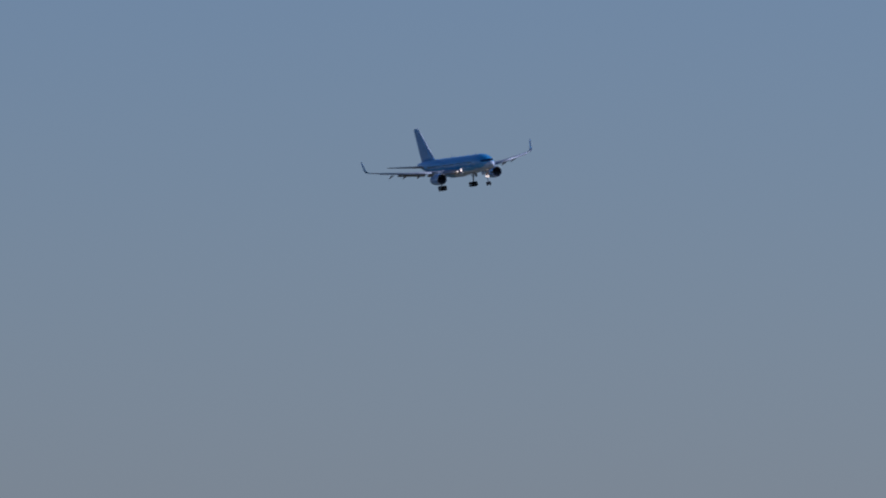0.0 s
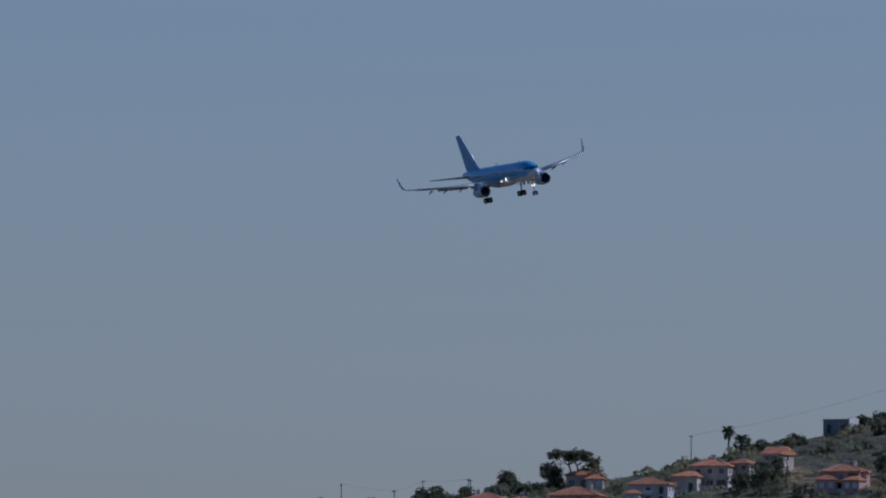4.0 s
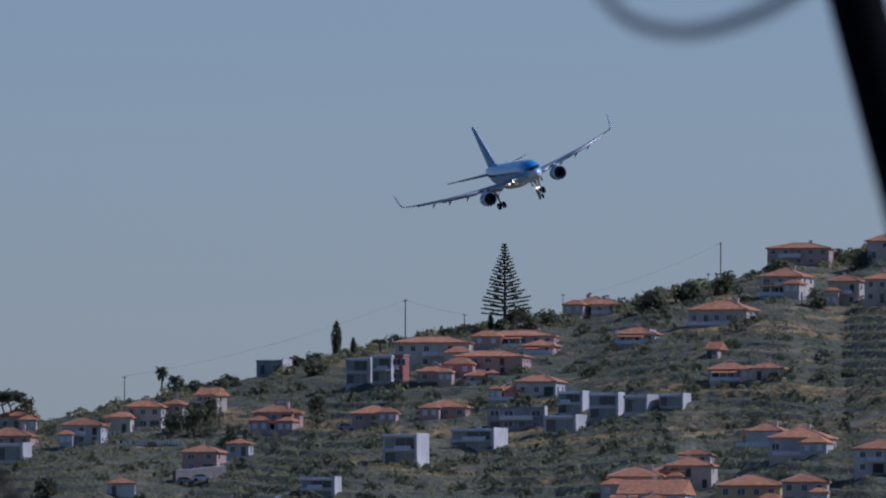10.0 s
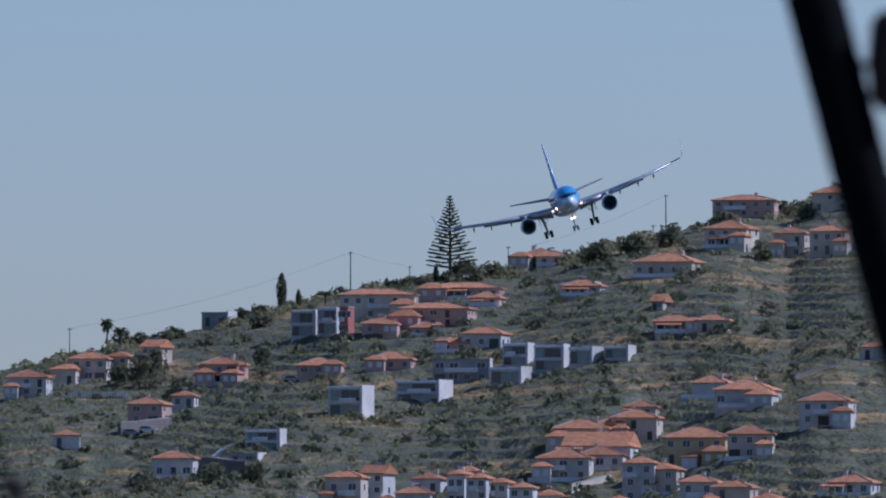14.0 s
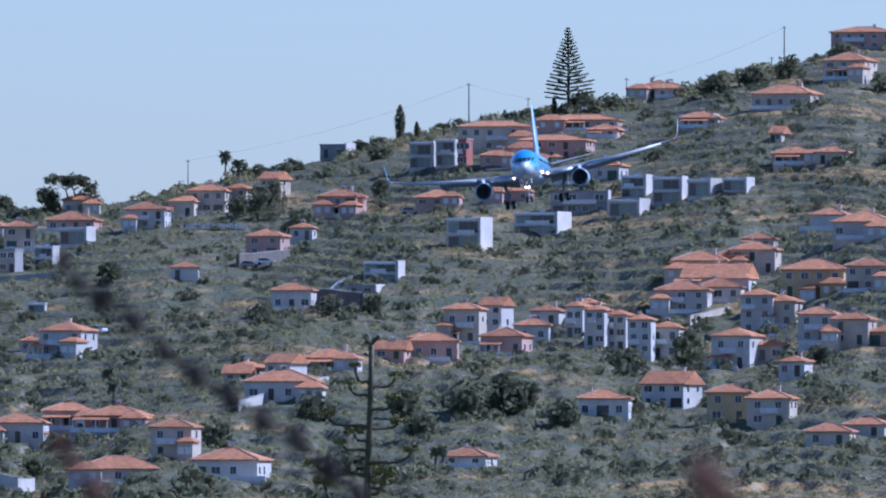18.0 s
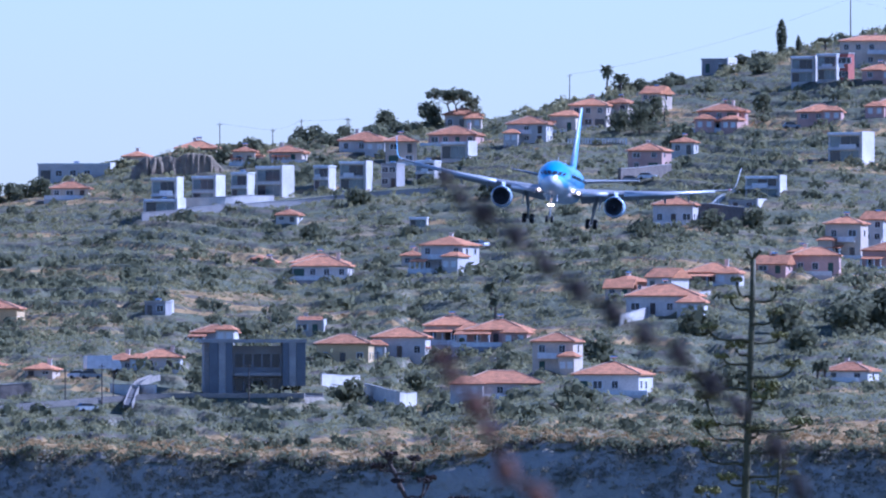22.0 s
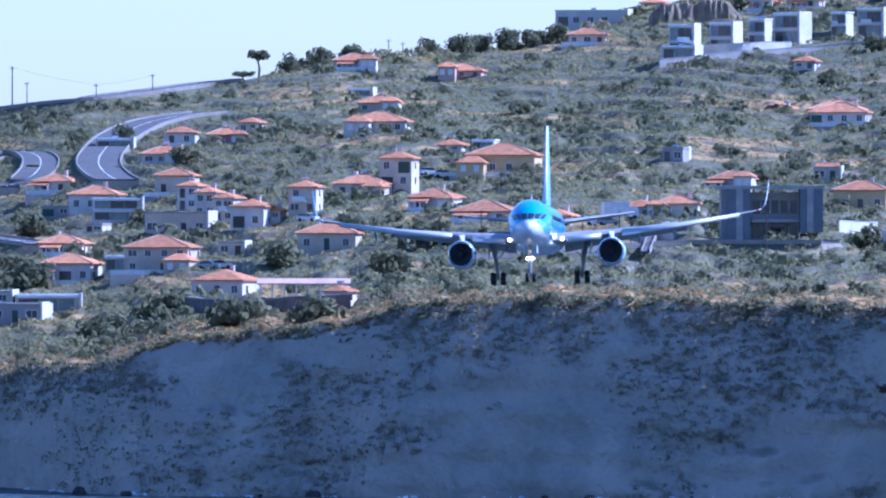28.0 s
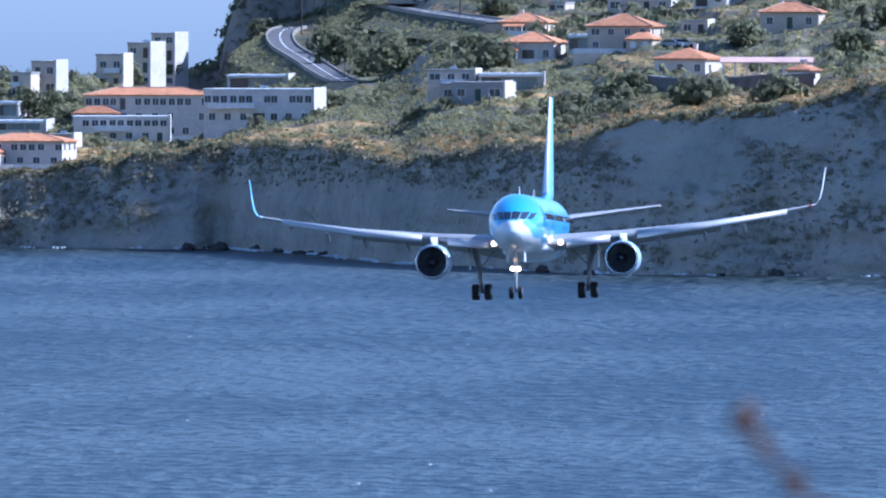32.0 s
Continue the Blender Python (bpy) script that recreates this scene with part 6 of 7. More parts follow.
def rock_outcrop(x, y, z, w, h):
    """A weathered earth bluff with washed-out ribs along the ridge."""
    ob = empty("rock_outcrop", x, y, z, -math.degrees(math.atan2(x, y)))
    tagged(ob, "brown weathered rock bluff with washed ribs below the ridge", "rock")
    u, k = np.meshgrid(np.linspace(-1, 1, 110), np.linspace(0, 1, 26))
    ends = np.clip((1 - np.abs(u)) * 3.2, 0, 1) ** 0.7
    top = h * ends * (0.85 + 0.16 * lumps(u * 3, u * 0, 3, 4.0))
    rib = np.abs(lumps(u * 9, k * 0.7, 3, 6.0))
    ys = -3.2 * (1 - k) ** 1.5 - 1.5 * rib * np.sin(np.pi * np.clip(k, 0, 0.97)) + 4.0 * np.clip((k - 0.85) / 0.15, 0, 1)
    zs = -2.5 + (top + 2.5) * np.clip(k / 0.85, 0, 1) ** 0.9 + 0.12 * lumps(u * 20, k * 6, 2, 1.0)
    face = grid_mesh("crag", u * w * 0.5, ys, zs, CRAG)
    face.parent = ob


CRAG = mat("crag_stone", (0.36, 0.28, 0.185), 0.95, scale=0.5, vary=0.45, bump=0.8)


def white_wall(pts, height, colour):
    t = empty("garden_wall")
    tagged(t, f"{colour} rendered garden wall stepping across the slope", "wall")
    p = lifted(pts, 8, 0.0)
    ribbon("wall_body", p, [(-0.15, height), (0.15, height), (0.15, -3), (-0.15, -3)], WALLS[colour], t)
    ribbon("coping", p, [(-0.22, height + 0.1), (0.22, height + 0.1), (0.22, height + 0.003), (-0.22, height + 0.003)], CONCRETE, t)


def stone_wall(pts, height):
    t = empty("retaining_wall")
    tagged(t, "dark rough stone retaining wall on the slope", "wall")
    p = lifted(pts, 8, 0.0)
    ribbon("wall_body", p, [(-0.3, height), (0.3, height), (0.4, -3), (-0.4, -3)], STONE, t)
    ribbon("coping", p, [(-0.36, height + 0.15), (0.36, height + 0.15), (0.36, height + 0.003), (-0.36, height + 0.003)], CONCRETE, t)


def post_fence(pts):
    t = empty("post_fence")
    tagged(t, "white post-and-rail fence beside a path", "fence")
    p = lifted(pts, 10, 0.2)
    for i in range(len(p)):
        bm = bmesh.new()
        box(bm, p[i, 0] - 0.16, p[i, 0] + 0.16, p[i, 1] - 0.16, p[i, 1] + 0.16, p[i, 2] - 1.5, p[i, 2] + 1.0)
        part("post", bm, TRIM, t)
    ribbon("rail", p, [(-0.05, 0.75), (0.05, 0.75), (0.05, 0.6), (-0.05, 0.6)], TRIM, t)


CAR_PAINT = {"white": mat("white_car", (0.75, 0.75, 0.75), 0.25, bump=0), "grey": mat("grey_car", (0.25, 0.27, 0.3), 0.25, metal=0.4, bump=0),
             "yellow": mat("yellow_car", (0.55, 0.5, 0.08), 0.3, bump=0)}


def car(x, y, z, rot, colour):
    t = empty("car", x, y, float(ground(x, y)) + 0.45, rot)
    tagged(t, f"small {colour} parked car on the slope", "car")
    bm = bmesh.new()
    prof = [(-2.0, 0.3), (-2.05, 0.75), (-1.95, 0.92), (-1.2, 0.98), (1.9, 0.9), (2.05, 0.7), (2.0, 0.3)]
    rings(bm, [[(a, s * 0.85, b) for a, b in prof] for s in (-1, 1)])
    part("body", bm, CAR_PAINT[colour], t)
    bm = bmesh.new()
    rings(bm, [[(a, s * 0.72, b) for a, b in ((-1.75, 0.95), (-1.3, 1.42), (0.3, 1.45), (1.05, 0.95))] for s in (-1, 1)])
    part("cabin", bm, GLASS, t, "dark glazed cabin")
    bm = bmesh.new()
    box(bm, -1.25, 0.25, -0.7, 0.7, 1.44, 1.49)
    part("roof", bm, CAR_PAINT[colour], t)
    for a in (-1.25, 1.25):
        for s in (-0.8, 0.8):
            bm = bmesh.new()
            rings(bm, [[(a + 0.31 * math.cos(q), s + w, 0.31 + 0.31 * math.sin(q)) for q in np.linspace(0, 6.283, 13)[:-1]] for w in (-0.1, 0.1)])
            part("wheel", bm, TYRE, t)


def lorry(x, y, z):
    t = empty("lorry", x, y, float(ground(x, y)) + 0.4, 20)
    tagged(t, "white box lorry parked beside the road", "truck")
    bm = bmesh.new()
    box(bm, -2.4, 2.2, -1.1, 1.1, 0.9, 3.2)
    part("cargo_box", bm, CAR_PAINT["white"], t)
    bm = bmesh.new()
    rings(bm, [[(a, s, b) for a, b in ((2.25, 0.6), (4.0, 0.6), (4.0, 1.6), (3.6, 2.4), (2.25, 2.4))] for s in (-1.0, 1.0)])
    part("cab", bm, CAR_PAINT["white"], t)
    for a in (-1.5, 3.2):
        for s in (-0.9, 0.9):
            bm = bmesh.new()
            rings(bm, [[(a + 0.45 * math.cos(q), s + w, 0.45 + 0.45 * math.sin(q)) for q in np.linspace(0, 6.283, 13)[:-1]] for w in (-0.14, 0.14)])
            part("wheel", bm, TYRE, t)


BLUE_GLASS = mat("dark_blue_cladding", (0.13, 0.145, 0.165), 0.3, scale=0.6, vary=0.2, bump=0)


def office_block(x, y, z, w, h):
    t = empty("office_building", x, y, z, 4)
    tagged(t, "low modern blue-grey office building with pale roof frame", "building")
    hw = w / 2
    bm = bmesh.new()
    box(bm, -hw + 0.31 * w, hw - 0.22 * w, -1.5, 6, -4, h * 0.88)
    box(bm, -hw + 0.31 * w, hw - 0.22 * w, -4.2, -1.503, h * 0.34, h * 0.39)
    part("wall", bm, WALLS["grey"], t)
    bm = bmesh.new()
    box(bm, -hw + 0.03 * w, -hw + 0.305 * w, -3.9, 6, -4, h - 0.603)
    box(bm, hw - 0.215 * w, hw, -3.9, 6, 1.5, h - 0.603)
    part("side_wing", bm, WALLS["grey"], t)
    bm = bmesh.new()
    box(bm, -hw - 0.2, hw + 0.2, -5.4, 6.2, h - 0.6, h)
    part("roof", bm, CONCRETE, t, "pale flat roof frame")
    for f0, f1, pale in ((0.08, 0.165, 0), (0.168, 0.235, 1), (0.238, 0.30, 0), (0.78, 0.84, 0), (0.843, 0.91, 1), (0.913, 1.0, 0)):
        bm = bmesh.new()
        box(bm, -hw + f0 * w, -hw + f1 * w, -5.2, -3.903, -4 if f0 < 0.5 else 1.5, h - 0.603)
        part("cladding_panel", bm, CONCRETE if pale else BLUE_GLASS, t, "pale grey panel" if pale else "dark blue cladding panel")
    for r in range(2):
        for k in range(5):
            xa = -hw + (0.335 + 0.088 * k) * w
            bm = bmesh.new()
            za = 0.6 + r * 0.43 * h
            box(bm, xa, xa + 0.07 * w, -1.58, -1.506, za, za + 0.24 * h)
            part("window", bm, GLASS, t)


def open_shed(x, y, z, w, h):
    t = empty("shed", x, y, z, 3)
    tagged(t, "long open shed with a shallow curved pinkish roof", "shed")
    hw = w / 2
    bm = bmesh.new()
    n = 10
    rings(bm, [[(xx, 6 * (2 * k / n - 1), h - 1.4 + 1.1 * math.cos((k / n - 0.5) * 2.6)) for k in range(n + 1)] + [(xx, 6 * (1 - 2 * k / n), h - 1.6 + 1.1 * math.cos((k / n - 0.5) * 2.6)) for k in range(n + 1)] for xx in (-hw, hw)])
    part("roof", bm, WALLS["pink"], t, "curved sheet roof")
    bm = bmesh.new()
    box(bm, -hw + 0.3, hw - 0.3, 1.0, 5.2, -4, 1.6)
    part("wall", bm, WALLS["grey"], t)
    bm = bmesh.new()
    box(bm, hw * 0.62, hw - 0.2, -4.9, 5.4, 1.603, h - 1.7)
    part("end_room", bm, WALLS["white"], t)
    for k in range(7):
        bm = bmesh.new()
        xa = -hw + 0.4 + k * (w * 0.78) / 6
        box(bm, xa, xa + 0.25, -4.95, -4.65, -3, h - 1.25)
        part("post", bm, TRIM, t)


scatter_scrub()
broad_tree(-179.0, 3156.4, 79.8, 3.6, 6.0)
broad_tree(-173.3, 3165.3, 80.3, 4.1, 6.9)
broad_tree(-168.7, 3172.0, 80.6, 3.9, 6.1)
broad_tree(-162.6, 3175.8, 81.5, 4.1, 6.9)
broad_tree(-157.9, 3169.1, 81.4, 4.1, 5.5)
broad_tree(-151.0, 3169.9, 82.2, 4.9, 7.1)
broad_tree(-111.8, 3210.1, 90.2, 4.5, 5.6)
broad_tree(-106.3, 3236.3, 92.3, 3.9, 7.0)
broad_tree(-89.2, 3261.8, 94.9, 2.3, 8.5)
broad_tree(-79.3, 3277.0, 96.4, 2.8, 9.9)
broad_tree(-74.3, 3286.7, 97.3, 3.4, 8.5)
broad_tree(-194.4, 3132.5, 78.6, 3.3, 6.0)
broad_tree(-198.9, 3125.7, 77.9, 2.7, 4.6)
broad_tree(-121.2, 3190.7, 88.8, 4.4, 4.7)
broad_tree(-67.6, 3306.3, 99.3, 7.7, 7.4)
broad_tree(-57.6, 3308.5, 99.7, 8.3, 5.7)
broad_tree(-24.4, 3364.9, 108.5, 5.2, 5.8)
broad_tree(90.0, 3436.8, 129.9, 4.8, 9.2)
broad_tree(98.6, 3453.1, 132.5, 4.8, 9.3)
broad_tree(107.9, 3466.3, 134.7, 5.4, 9.3)
broad_tree(64.4, 3438.9, 126.7, 3.0, 8.9)
broad_tree(57.6, 3436.5, 126.1, 4.2, 9.5)
broad_tree(8.6, 3362.5, 113.3, 3.2, 7.6)
broad_tree(-13.8, 3356.5, 109.2, 2.9, 7.3)
broad_tree(-19.2, 3363.4, 109.1, 2.9, 6.1)
broad_tree(66.7, 2774.2, 61.7, 7.7, 8.9)
broad_tree(-16.0, 3269.0, 100.3, 6.2, 8.8)
broad_tree(89.1, 2693.5, 62.0, 4.7, 7.2)
broad_tree(30.2, 2598.8, 53.7, 5.6, 13.5)
broad_tree(23.0, 2592.4, 53.1, 5.6, 12.4)
broad_tree(-4.6, 2609.5, 51.6, 4.5, 11.3)
broad_tree(11.8, 2602.5, 52.9, 4.5, 10.1)
broad_tree(39.9, 2564.7, 51.5, 4.0, 8.9)
broad_tree(54.7, 2747.5, 61.2, 3.6, 8.3)
broad_tree(-144.6, 2436.7, 34.9, 5.3, 10.6)
broad_tree(-182.0, 2433.7, 28.2, 3.8, 13.7)
broad_tree(-166.4, 2375.7, 27.3, 3.7, 13.4)
broad_tree(-152.1, 2358.1, 28.5, 3.1, 12.3)
broad_tree(-193.8, 2436.8, 25.3, 3.2, 10.6)
broad_tree(-169.7, 2537.8, 36.5, 4.0, 8.8)
broad_tree(-230.6, 2735.8, 40.9, 3.6, 8.3)
broad_tree(-209.8, 2734.0, 43.6, 3.6, 5.9)
broad_tree(-202.4, 3119.9, 77.0, 3.0, 6.0)
broad_tree(-200.2, 3123.6, 77.5, 3.5, 4.6)
broad_tree(-194.6, 3132.5, 78.6, 2.7, 5.4)
broad_tree(-206.9, 3113.1, 75.8, 3.8, 5.9)
broad_tree(-313.4, 2672.7, 22.2, 6.1, 7.0)
broad_tree(-309.0, 2671.7, 22.2, 5.8, 5.8)
broad_tree(-264.3, 2771.9, 31.5, 6.5, 10.9)
broad_tree(-253.0, 2709.7, 29.5, 5.9, 13.0)
broad_tree(-244.9, 2691.4, 30.7, 7.0, 14.0)
broad_tree(-318.6, 2894.0, 26.3, 5.0, 7.6)
broad_tree(-317.2, 2956.5, 27.6, 3.9, 6.4)
broad_tree(-251.7, 2628.0, 24.4, 2.7, 8.0)
broad_tree(-295.7, 2941.7, 36.4, 3.1, 7.7)
umbrella_pine(-63.3, 3306.4, 99.4, 9.1, 8.1)
umbrella_pine(-61.5, 3305.9, 99.4, 8.9, 5.2)
umbrella_pine(-212.7, 3103.7, 74.3, 5.6, 4.4)
araucaria(54.2, 3430.6, 125.3, 20.5)
cypress(13.8, 3401.0, 118.2, 8.6)
cypress(17.8, 3396.0, 118.3, 4.3)
cypress(50.8, 3430.6, 125.0, 4.1)
palm(-27.3, 3361.9, 107.8, 7.4)
palm(-24.1, 3357.9, 107.8, 5.3)
palm(-44.0, 2717.6, 55.6, 6.4)
palm(15.9, 2436.9, 42.8, 4.3)
palm(17.1, 2434.9, 42.8, 4.6)
palm(-147.2, 2504.7, 38.8, 5.2)
palm(-130.9, 2477.5, 38.8, 4.9)
palm(-42.9, 2695.7, 53.7, 5.3)
umbrella_pine(-212.5, 3100.7, 74.1, 5.9, 3.7)
umbrella_pine(24.1, 3393.9, 119.1, 2.8, 2.2)
umbrella_pine(-214.9, 3086.5, 72.5, 2.7, 3.2)
broad_tree(-199.9, 3113.6, 76.7, 5.2, 5.1)
broad_tree(-205.9, 3107.2, 75.4, 3.4, 5.3)
broad_tree(-193.6, 3133.0, 78.6, 2.7, 6.5)
broad_tree(-177.8, 3158.0, 80.3, 3.5, 4.2)
broad_tree(-171.6, 3154.3, 79.2, 5.0, 5.8)
broad_tree(-166.5, 3167.6, 80.4, 4.2, 5.3)
broad_tree(-161.1, 3167.9, 80.9, 3.7, 5.1)
broad_tree(-156.0, 3166.2, 81.3, 3.2, 4.6)
broad_tree(-57.1, 3305.5, 99.5, 5.9, 4.2)
broad_tree(-67.6, 3309.3, 99.5, 5.2, 5.8)
broad_tree(-18.4, 3246.9, 97.9, 7.7, 8.1)
broad_tree(58.1, 3426.5, 125.2, 3.8, 9.3)
broad_tree(53.4, 3427.6, 124.9, 2.7, 7.0)
broad_tree(89.5, 3433.8, 129.5, 5.4, 8.1)
broad_tree(98.7, 3473.6, 134.6, 2.5, 7.0)
broad_tree(107.2, 3482.3, 136.1, 2.7, 7.0)
broad_tree(138.2, 3518.3, 143.3, 4.6, 4.6)
broad_tree(142.2, 3498.1, 142.1, 3.9, 7.0)
broad_tree(121.4, 3494.9, 140.6, 4.1, 7.0)
broad_tree(127.5, 3400.6, 130.1, 6.0, 5.8)
broad_tree(31.9, 2938.8, 75.5, 2.3, 5.8)
broad_tree(67.4, 2802.2, 63.8, 6.6, 10.5)
broad_tree(51.8, 2598.5, 52.6, 4.6, 9.3)
broad_tree(1.5, 2447.0, 41.8, 4.8, 10.5)
broad_tree(-25.0, 2406.9, 39.1, 4.7, 9.3)
broad_tree(-39.2, 2523.7, 43.5, 3.5, 7.0)
broad_tree(-65.0, 2487.1, 39.7, 3.9, 8.1)
broad_tree(-54.5, 2546.4, 41.5, 4.0, 5.8)
broad_tree(6.4, 2909.0, 73.5, 4.6, 7.0)
broad_tree(-2.7, 2907.0, 72.9, 5.2, 7.0)
broad_tree(-16.5, 2910.0, 71.2, 5.7, 5.8)
broad_tree(-21.4, 2534.9, 46.5, 6.0, 7.0)
broad_tree(32.2, 2591.8, 53.6, 5.1, 10.5)
broad_tree(22.0, 2584.9, 52.5, 4.6, 9.3)
broad_tree(39.9, 2560.7, 50.5, 4.0, 8.1)
broad_tree(13.6, 2542.0, 48.5, 4.0, 8.1)
broad_tree(-85.3, 2992.8, 71.8, 4.7, 7.0)
broad_tree(-77.6, 3060.0, 79.5, 4.2, 7.0)
broad_tree(-23.6, 3250.9, 98.0, 5.1, 7.0)
broad_tree(-49.5, 3033.6, 81.1, 4.8, 7.0)
broad_tree(-94.7, 3277.6, 95.9, 3.9, 9.3)
broad_tree(-77.3, 3303.1, 100.1, 3.3, 7.0)
broad_tree(-87.2, 3285.8, 96.9, 3.0, 5.8)
broad_tree(-171.2, 3162.4, 80.0, 4.4, 8.1)
broad_tree(-161.8, 3172.9, 81.3, 4.0, 7.0)
broad_tree(-155.5, 3172.2, 81.9, 3.4, 5.8)
broad_tree(-105.6, 3253.3, 93.6, 2.8, 5.8)
broad_tree(-11.1, 3364.0, 110.3, 2.6, 7.0)
broad_tree(-16.4, 3365.0, 109.6, 1.7, 4.6)
broad_tree(4.8, 3390.0, 115.4, 2.7, 5.8)
broad_tree(8.8, 3389.0, 116.1, 2.9, 5.8)
broad_tree(-253.7, 3010.3, 62.5, 3.0, 4.6)
broad_tree(-228.5, 2931.1, 58.7, 5.8, 5.8)
broad_tree(-209.3, 2844.3, 55.1, 3.9, 7.0)
broad_tree(-240.5, 2951.2, 58.8, 3.5, 4.6)
broad_tree(-225.3, 2623.3, 32.9, 6.2, 9.3)
broad_tree(-230.4, 2733.3, 40.8, 4.3, 7.0)
broad_tree(-160.1, 2577.0, 41.4, 4.1, 8.1)
broad_tree(-141.7, 2505.0, 39.6, 4.9, 10.5)
broad_tree(-170.6, 2551.3, 37.4, 4.0, 7.0)
broad_tree(-272.0, 2831.0, 34.1, 5.6, 9.3)
broad_tree(-221.5, 2595.6, 31.3, 5.1, 13.9)
broad_tree(-249.7, 2720.6, 31.0, 6.5, 15.1)
broad_tree(-311.6, 2694.0, 23.7, 2.7, 5.8)
broad_tree(-315.2, 2678.5, 22.8, 2.7, 7.0)
broad_tree(-18.9, 3244.9, 97.0, 7.7, 7.0)
broad_tree(-9.9, 3209.0, 94.0, 5.1, 8.1)
broad_tree(9.2, 3261.0, 102.4, 5.1, 7.0)
pole(30.3, 3419.9, 123.0, 9.2)
pole(44.4, 3418.7, 123.4, 5.4)
pole(-35.9, 3352.8, 107.4, 5.3)
pole(-85.9, 3291.9, 97.6, 3.9)
pole(108.0, 3501.3, 138.3, 9.8)
pole(104.8, 3497.4, 137.6, 3.0)
pole(75.3, 3466.2, 130.0, 5.1)
pole(68.5, 3450.3, 127.6, 6.7)
pole(-114.1, 3251.0, 93.8, 6.1)
pole(-102.2, 3254.4, 93.6, 4.9)
pole(-96.4, 3277.6, 96.5, 4.5)
pole(-86.3, 3290.9, 97.7, 3.9)
pole(-263.1, 3066.7, 66.6, 9.7)
pole(-259.7, 3064.0, 67.3, 5.7)
pole(-243.9, 3052.3, 68.9, 3.6)
pole(-233.2, 3070.2, 70.3, 4.4)
pole(-186.9, 3144.5, 79.4, 3.5)
pole(-184.0, 3148.6, 79.4, 2.9)
pole(-131.9, 2490.5, 39.6, 6.9)
pole(-124.9, 2457.8, 37.9, 7.6)
pole(-106.8, 2465.7, 39.5, 6.8)
pole(-105.3, 2476.8, 40.1, 4.9)
pole(-81.4, 2461.7, 39.5, 6.8)
pole(-285.3, 2911.0, 36.5, 8.1)
pole(-280.8, 2919.5, 38.8, 6.4)
pole(-274.9, 2949.2, 43.3, 8.7)
pole(-256.4, 2699.9, 28.4, 4.5)
pole(-238.9, 2750.6, 40.0, 7.4)
pole(-13.4, 3264.0, 99.5, 3.9)
pole(-67.2, 3309.3, 99.5, 3.5)
pole(-62.6, 2599.2, 44.4, 4.1)
pole(-39.8, 2530.7, 43.5, 4.0)
pole(-25.6, 3363.9, 109.3, 3.3)
pole(-113.8, 2480.4, 40.1, 5.4)
for course, width in ROADS:
    road(course, width)
white_wall([(-70.4, 2512.0), (-64.3, 2535.2)], 2.2, "white")
white_wall([(-62.4, 2498.2), (-56.2, 2465.4), (-53.3, 2487.4)], 2.6, "white")
white_wall([(-19.0, 2626.9), (-2.5, 2681.0)], 1.2, "white")
white_wall([(69.2, 2853.2), (77.6, 2872.0)], 1.6, "cream")
white_wall([(-124.0, 3068.5), (-108.1, 3063.1), (-96.4, 3075.5)], 2.4, "white")
white_wall([(120.8, 3029.6), (130.6, 3035.2)], 1.2, "cream")
white_wall([(-106.9, 2502.7), (-98.6, 2493.0)], 1.6, "white")
stone_wall([(-178.8, 2429.4), (-162.8, 2392.5), (-148.7, 2394.4)], 2.2)
stone_wall([(-5.1, 2942.0), (4.1, 2911.0)], 3.5)
stone_wall([(-22.2, 3067.9), (-11.5, 3108.0)], 2.5)
white_wall([(-123.4, 3043.5), (-107.7, 3058.1), (-91.3, 3073.6), (-74.5, 3082.1), (-59.4, 3085.4)], 1.1, "grey")
stone_wall([(-144.3, 2517.4), (-131.1, 2494.1), (-120.5, 2497.1)], 2.4)
rock_outcrop(-120.9, 3178.7, 87.7, 20.7, 4.3)
post_fence([(-4.9, 2950.0), (-0.5, 2983.0), (4.5, 2995.0)])
post_fence([(-34.8, 3222.8), (-28.4, 3221.9), (-21.8, 3219.9)])
car(-243.7, 2893.8, 53.1, 39, "yellow")
car(-113.3, 2523.5, 43.2, -8, "white")
car(-111.1, 2519.6, 43.2, 5, "grey")
car(-108.4, 2447.6, 37.8, 27, "white")
car(-49.7, 2919.6, 69.2, -37, "white")
car(-19.8, 3069.9, 84.2, 19, "grey")
car(-16.2, 3070.0, 84.4, -9, "white")
car(-267.6, 2914.7, 42.0, -34, "white")
car(-255.5, 2853.6, 42.8, -20, "white")
car(-171.3, 2632.4, 43.8, -26, "white")
car(15.2, 3201.0, 97.3, 7, "grey")
car(-182.3, 2559.5, 35.6, 20, "white")
car(-184.1, 2556.4, 35.4, -9, "grey")
car(-152.2, 2739.8, 52.3, 8, "white")
car(-155.0, 2739.6, 52.5, 29, "white")
lorry(-110.3, 2531.6, 44.2)
office_block(-82.1, 2500.6, 41.0, 18.2, 9.6)
open_shed(-157.5, 2409.9, 30.1, 15.7, 5.2)
power_line([(-35.9, 3352.8, 112.6), (30.3, 3419.9, 132.0), (44.4, 3418.7, 128.6)])
power_line([(75.3, 3466.2, 134.9), (108.0, 3501.3, 147.9)])
power_line([(-114.1, 3251.0, 99.8), (-102.2, 3254.4, 98.3), (-96.4, 3277.6, 100.9), (-86.3, 3290.9, 101.5)])
power_line([(-263.1, 3066.7, 76.2), (-243.9, 3052.3, 72.4), (-233.2, 3070.2, 74.5)])


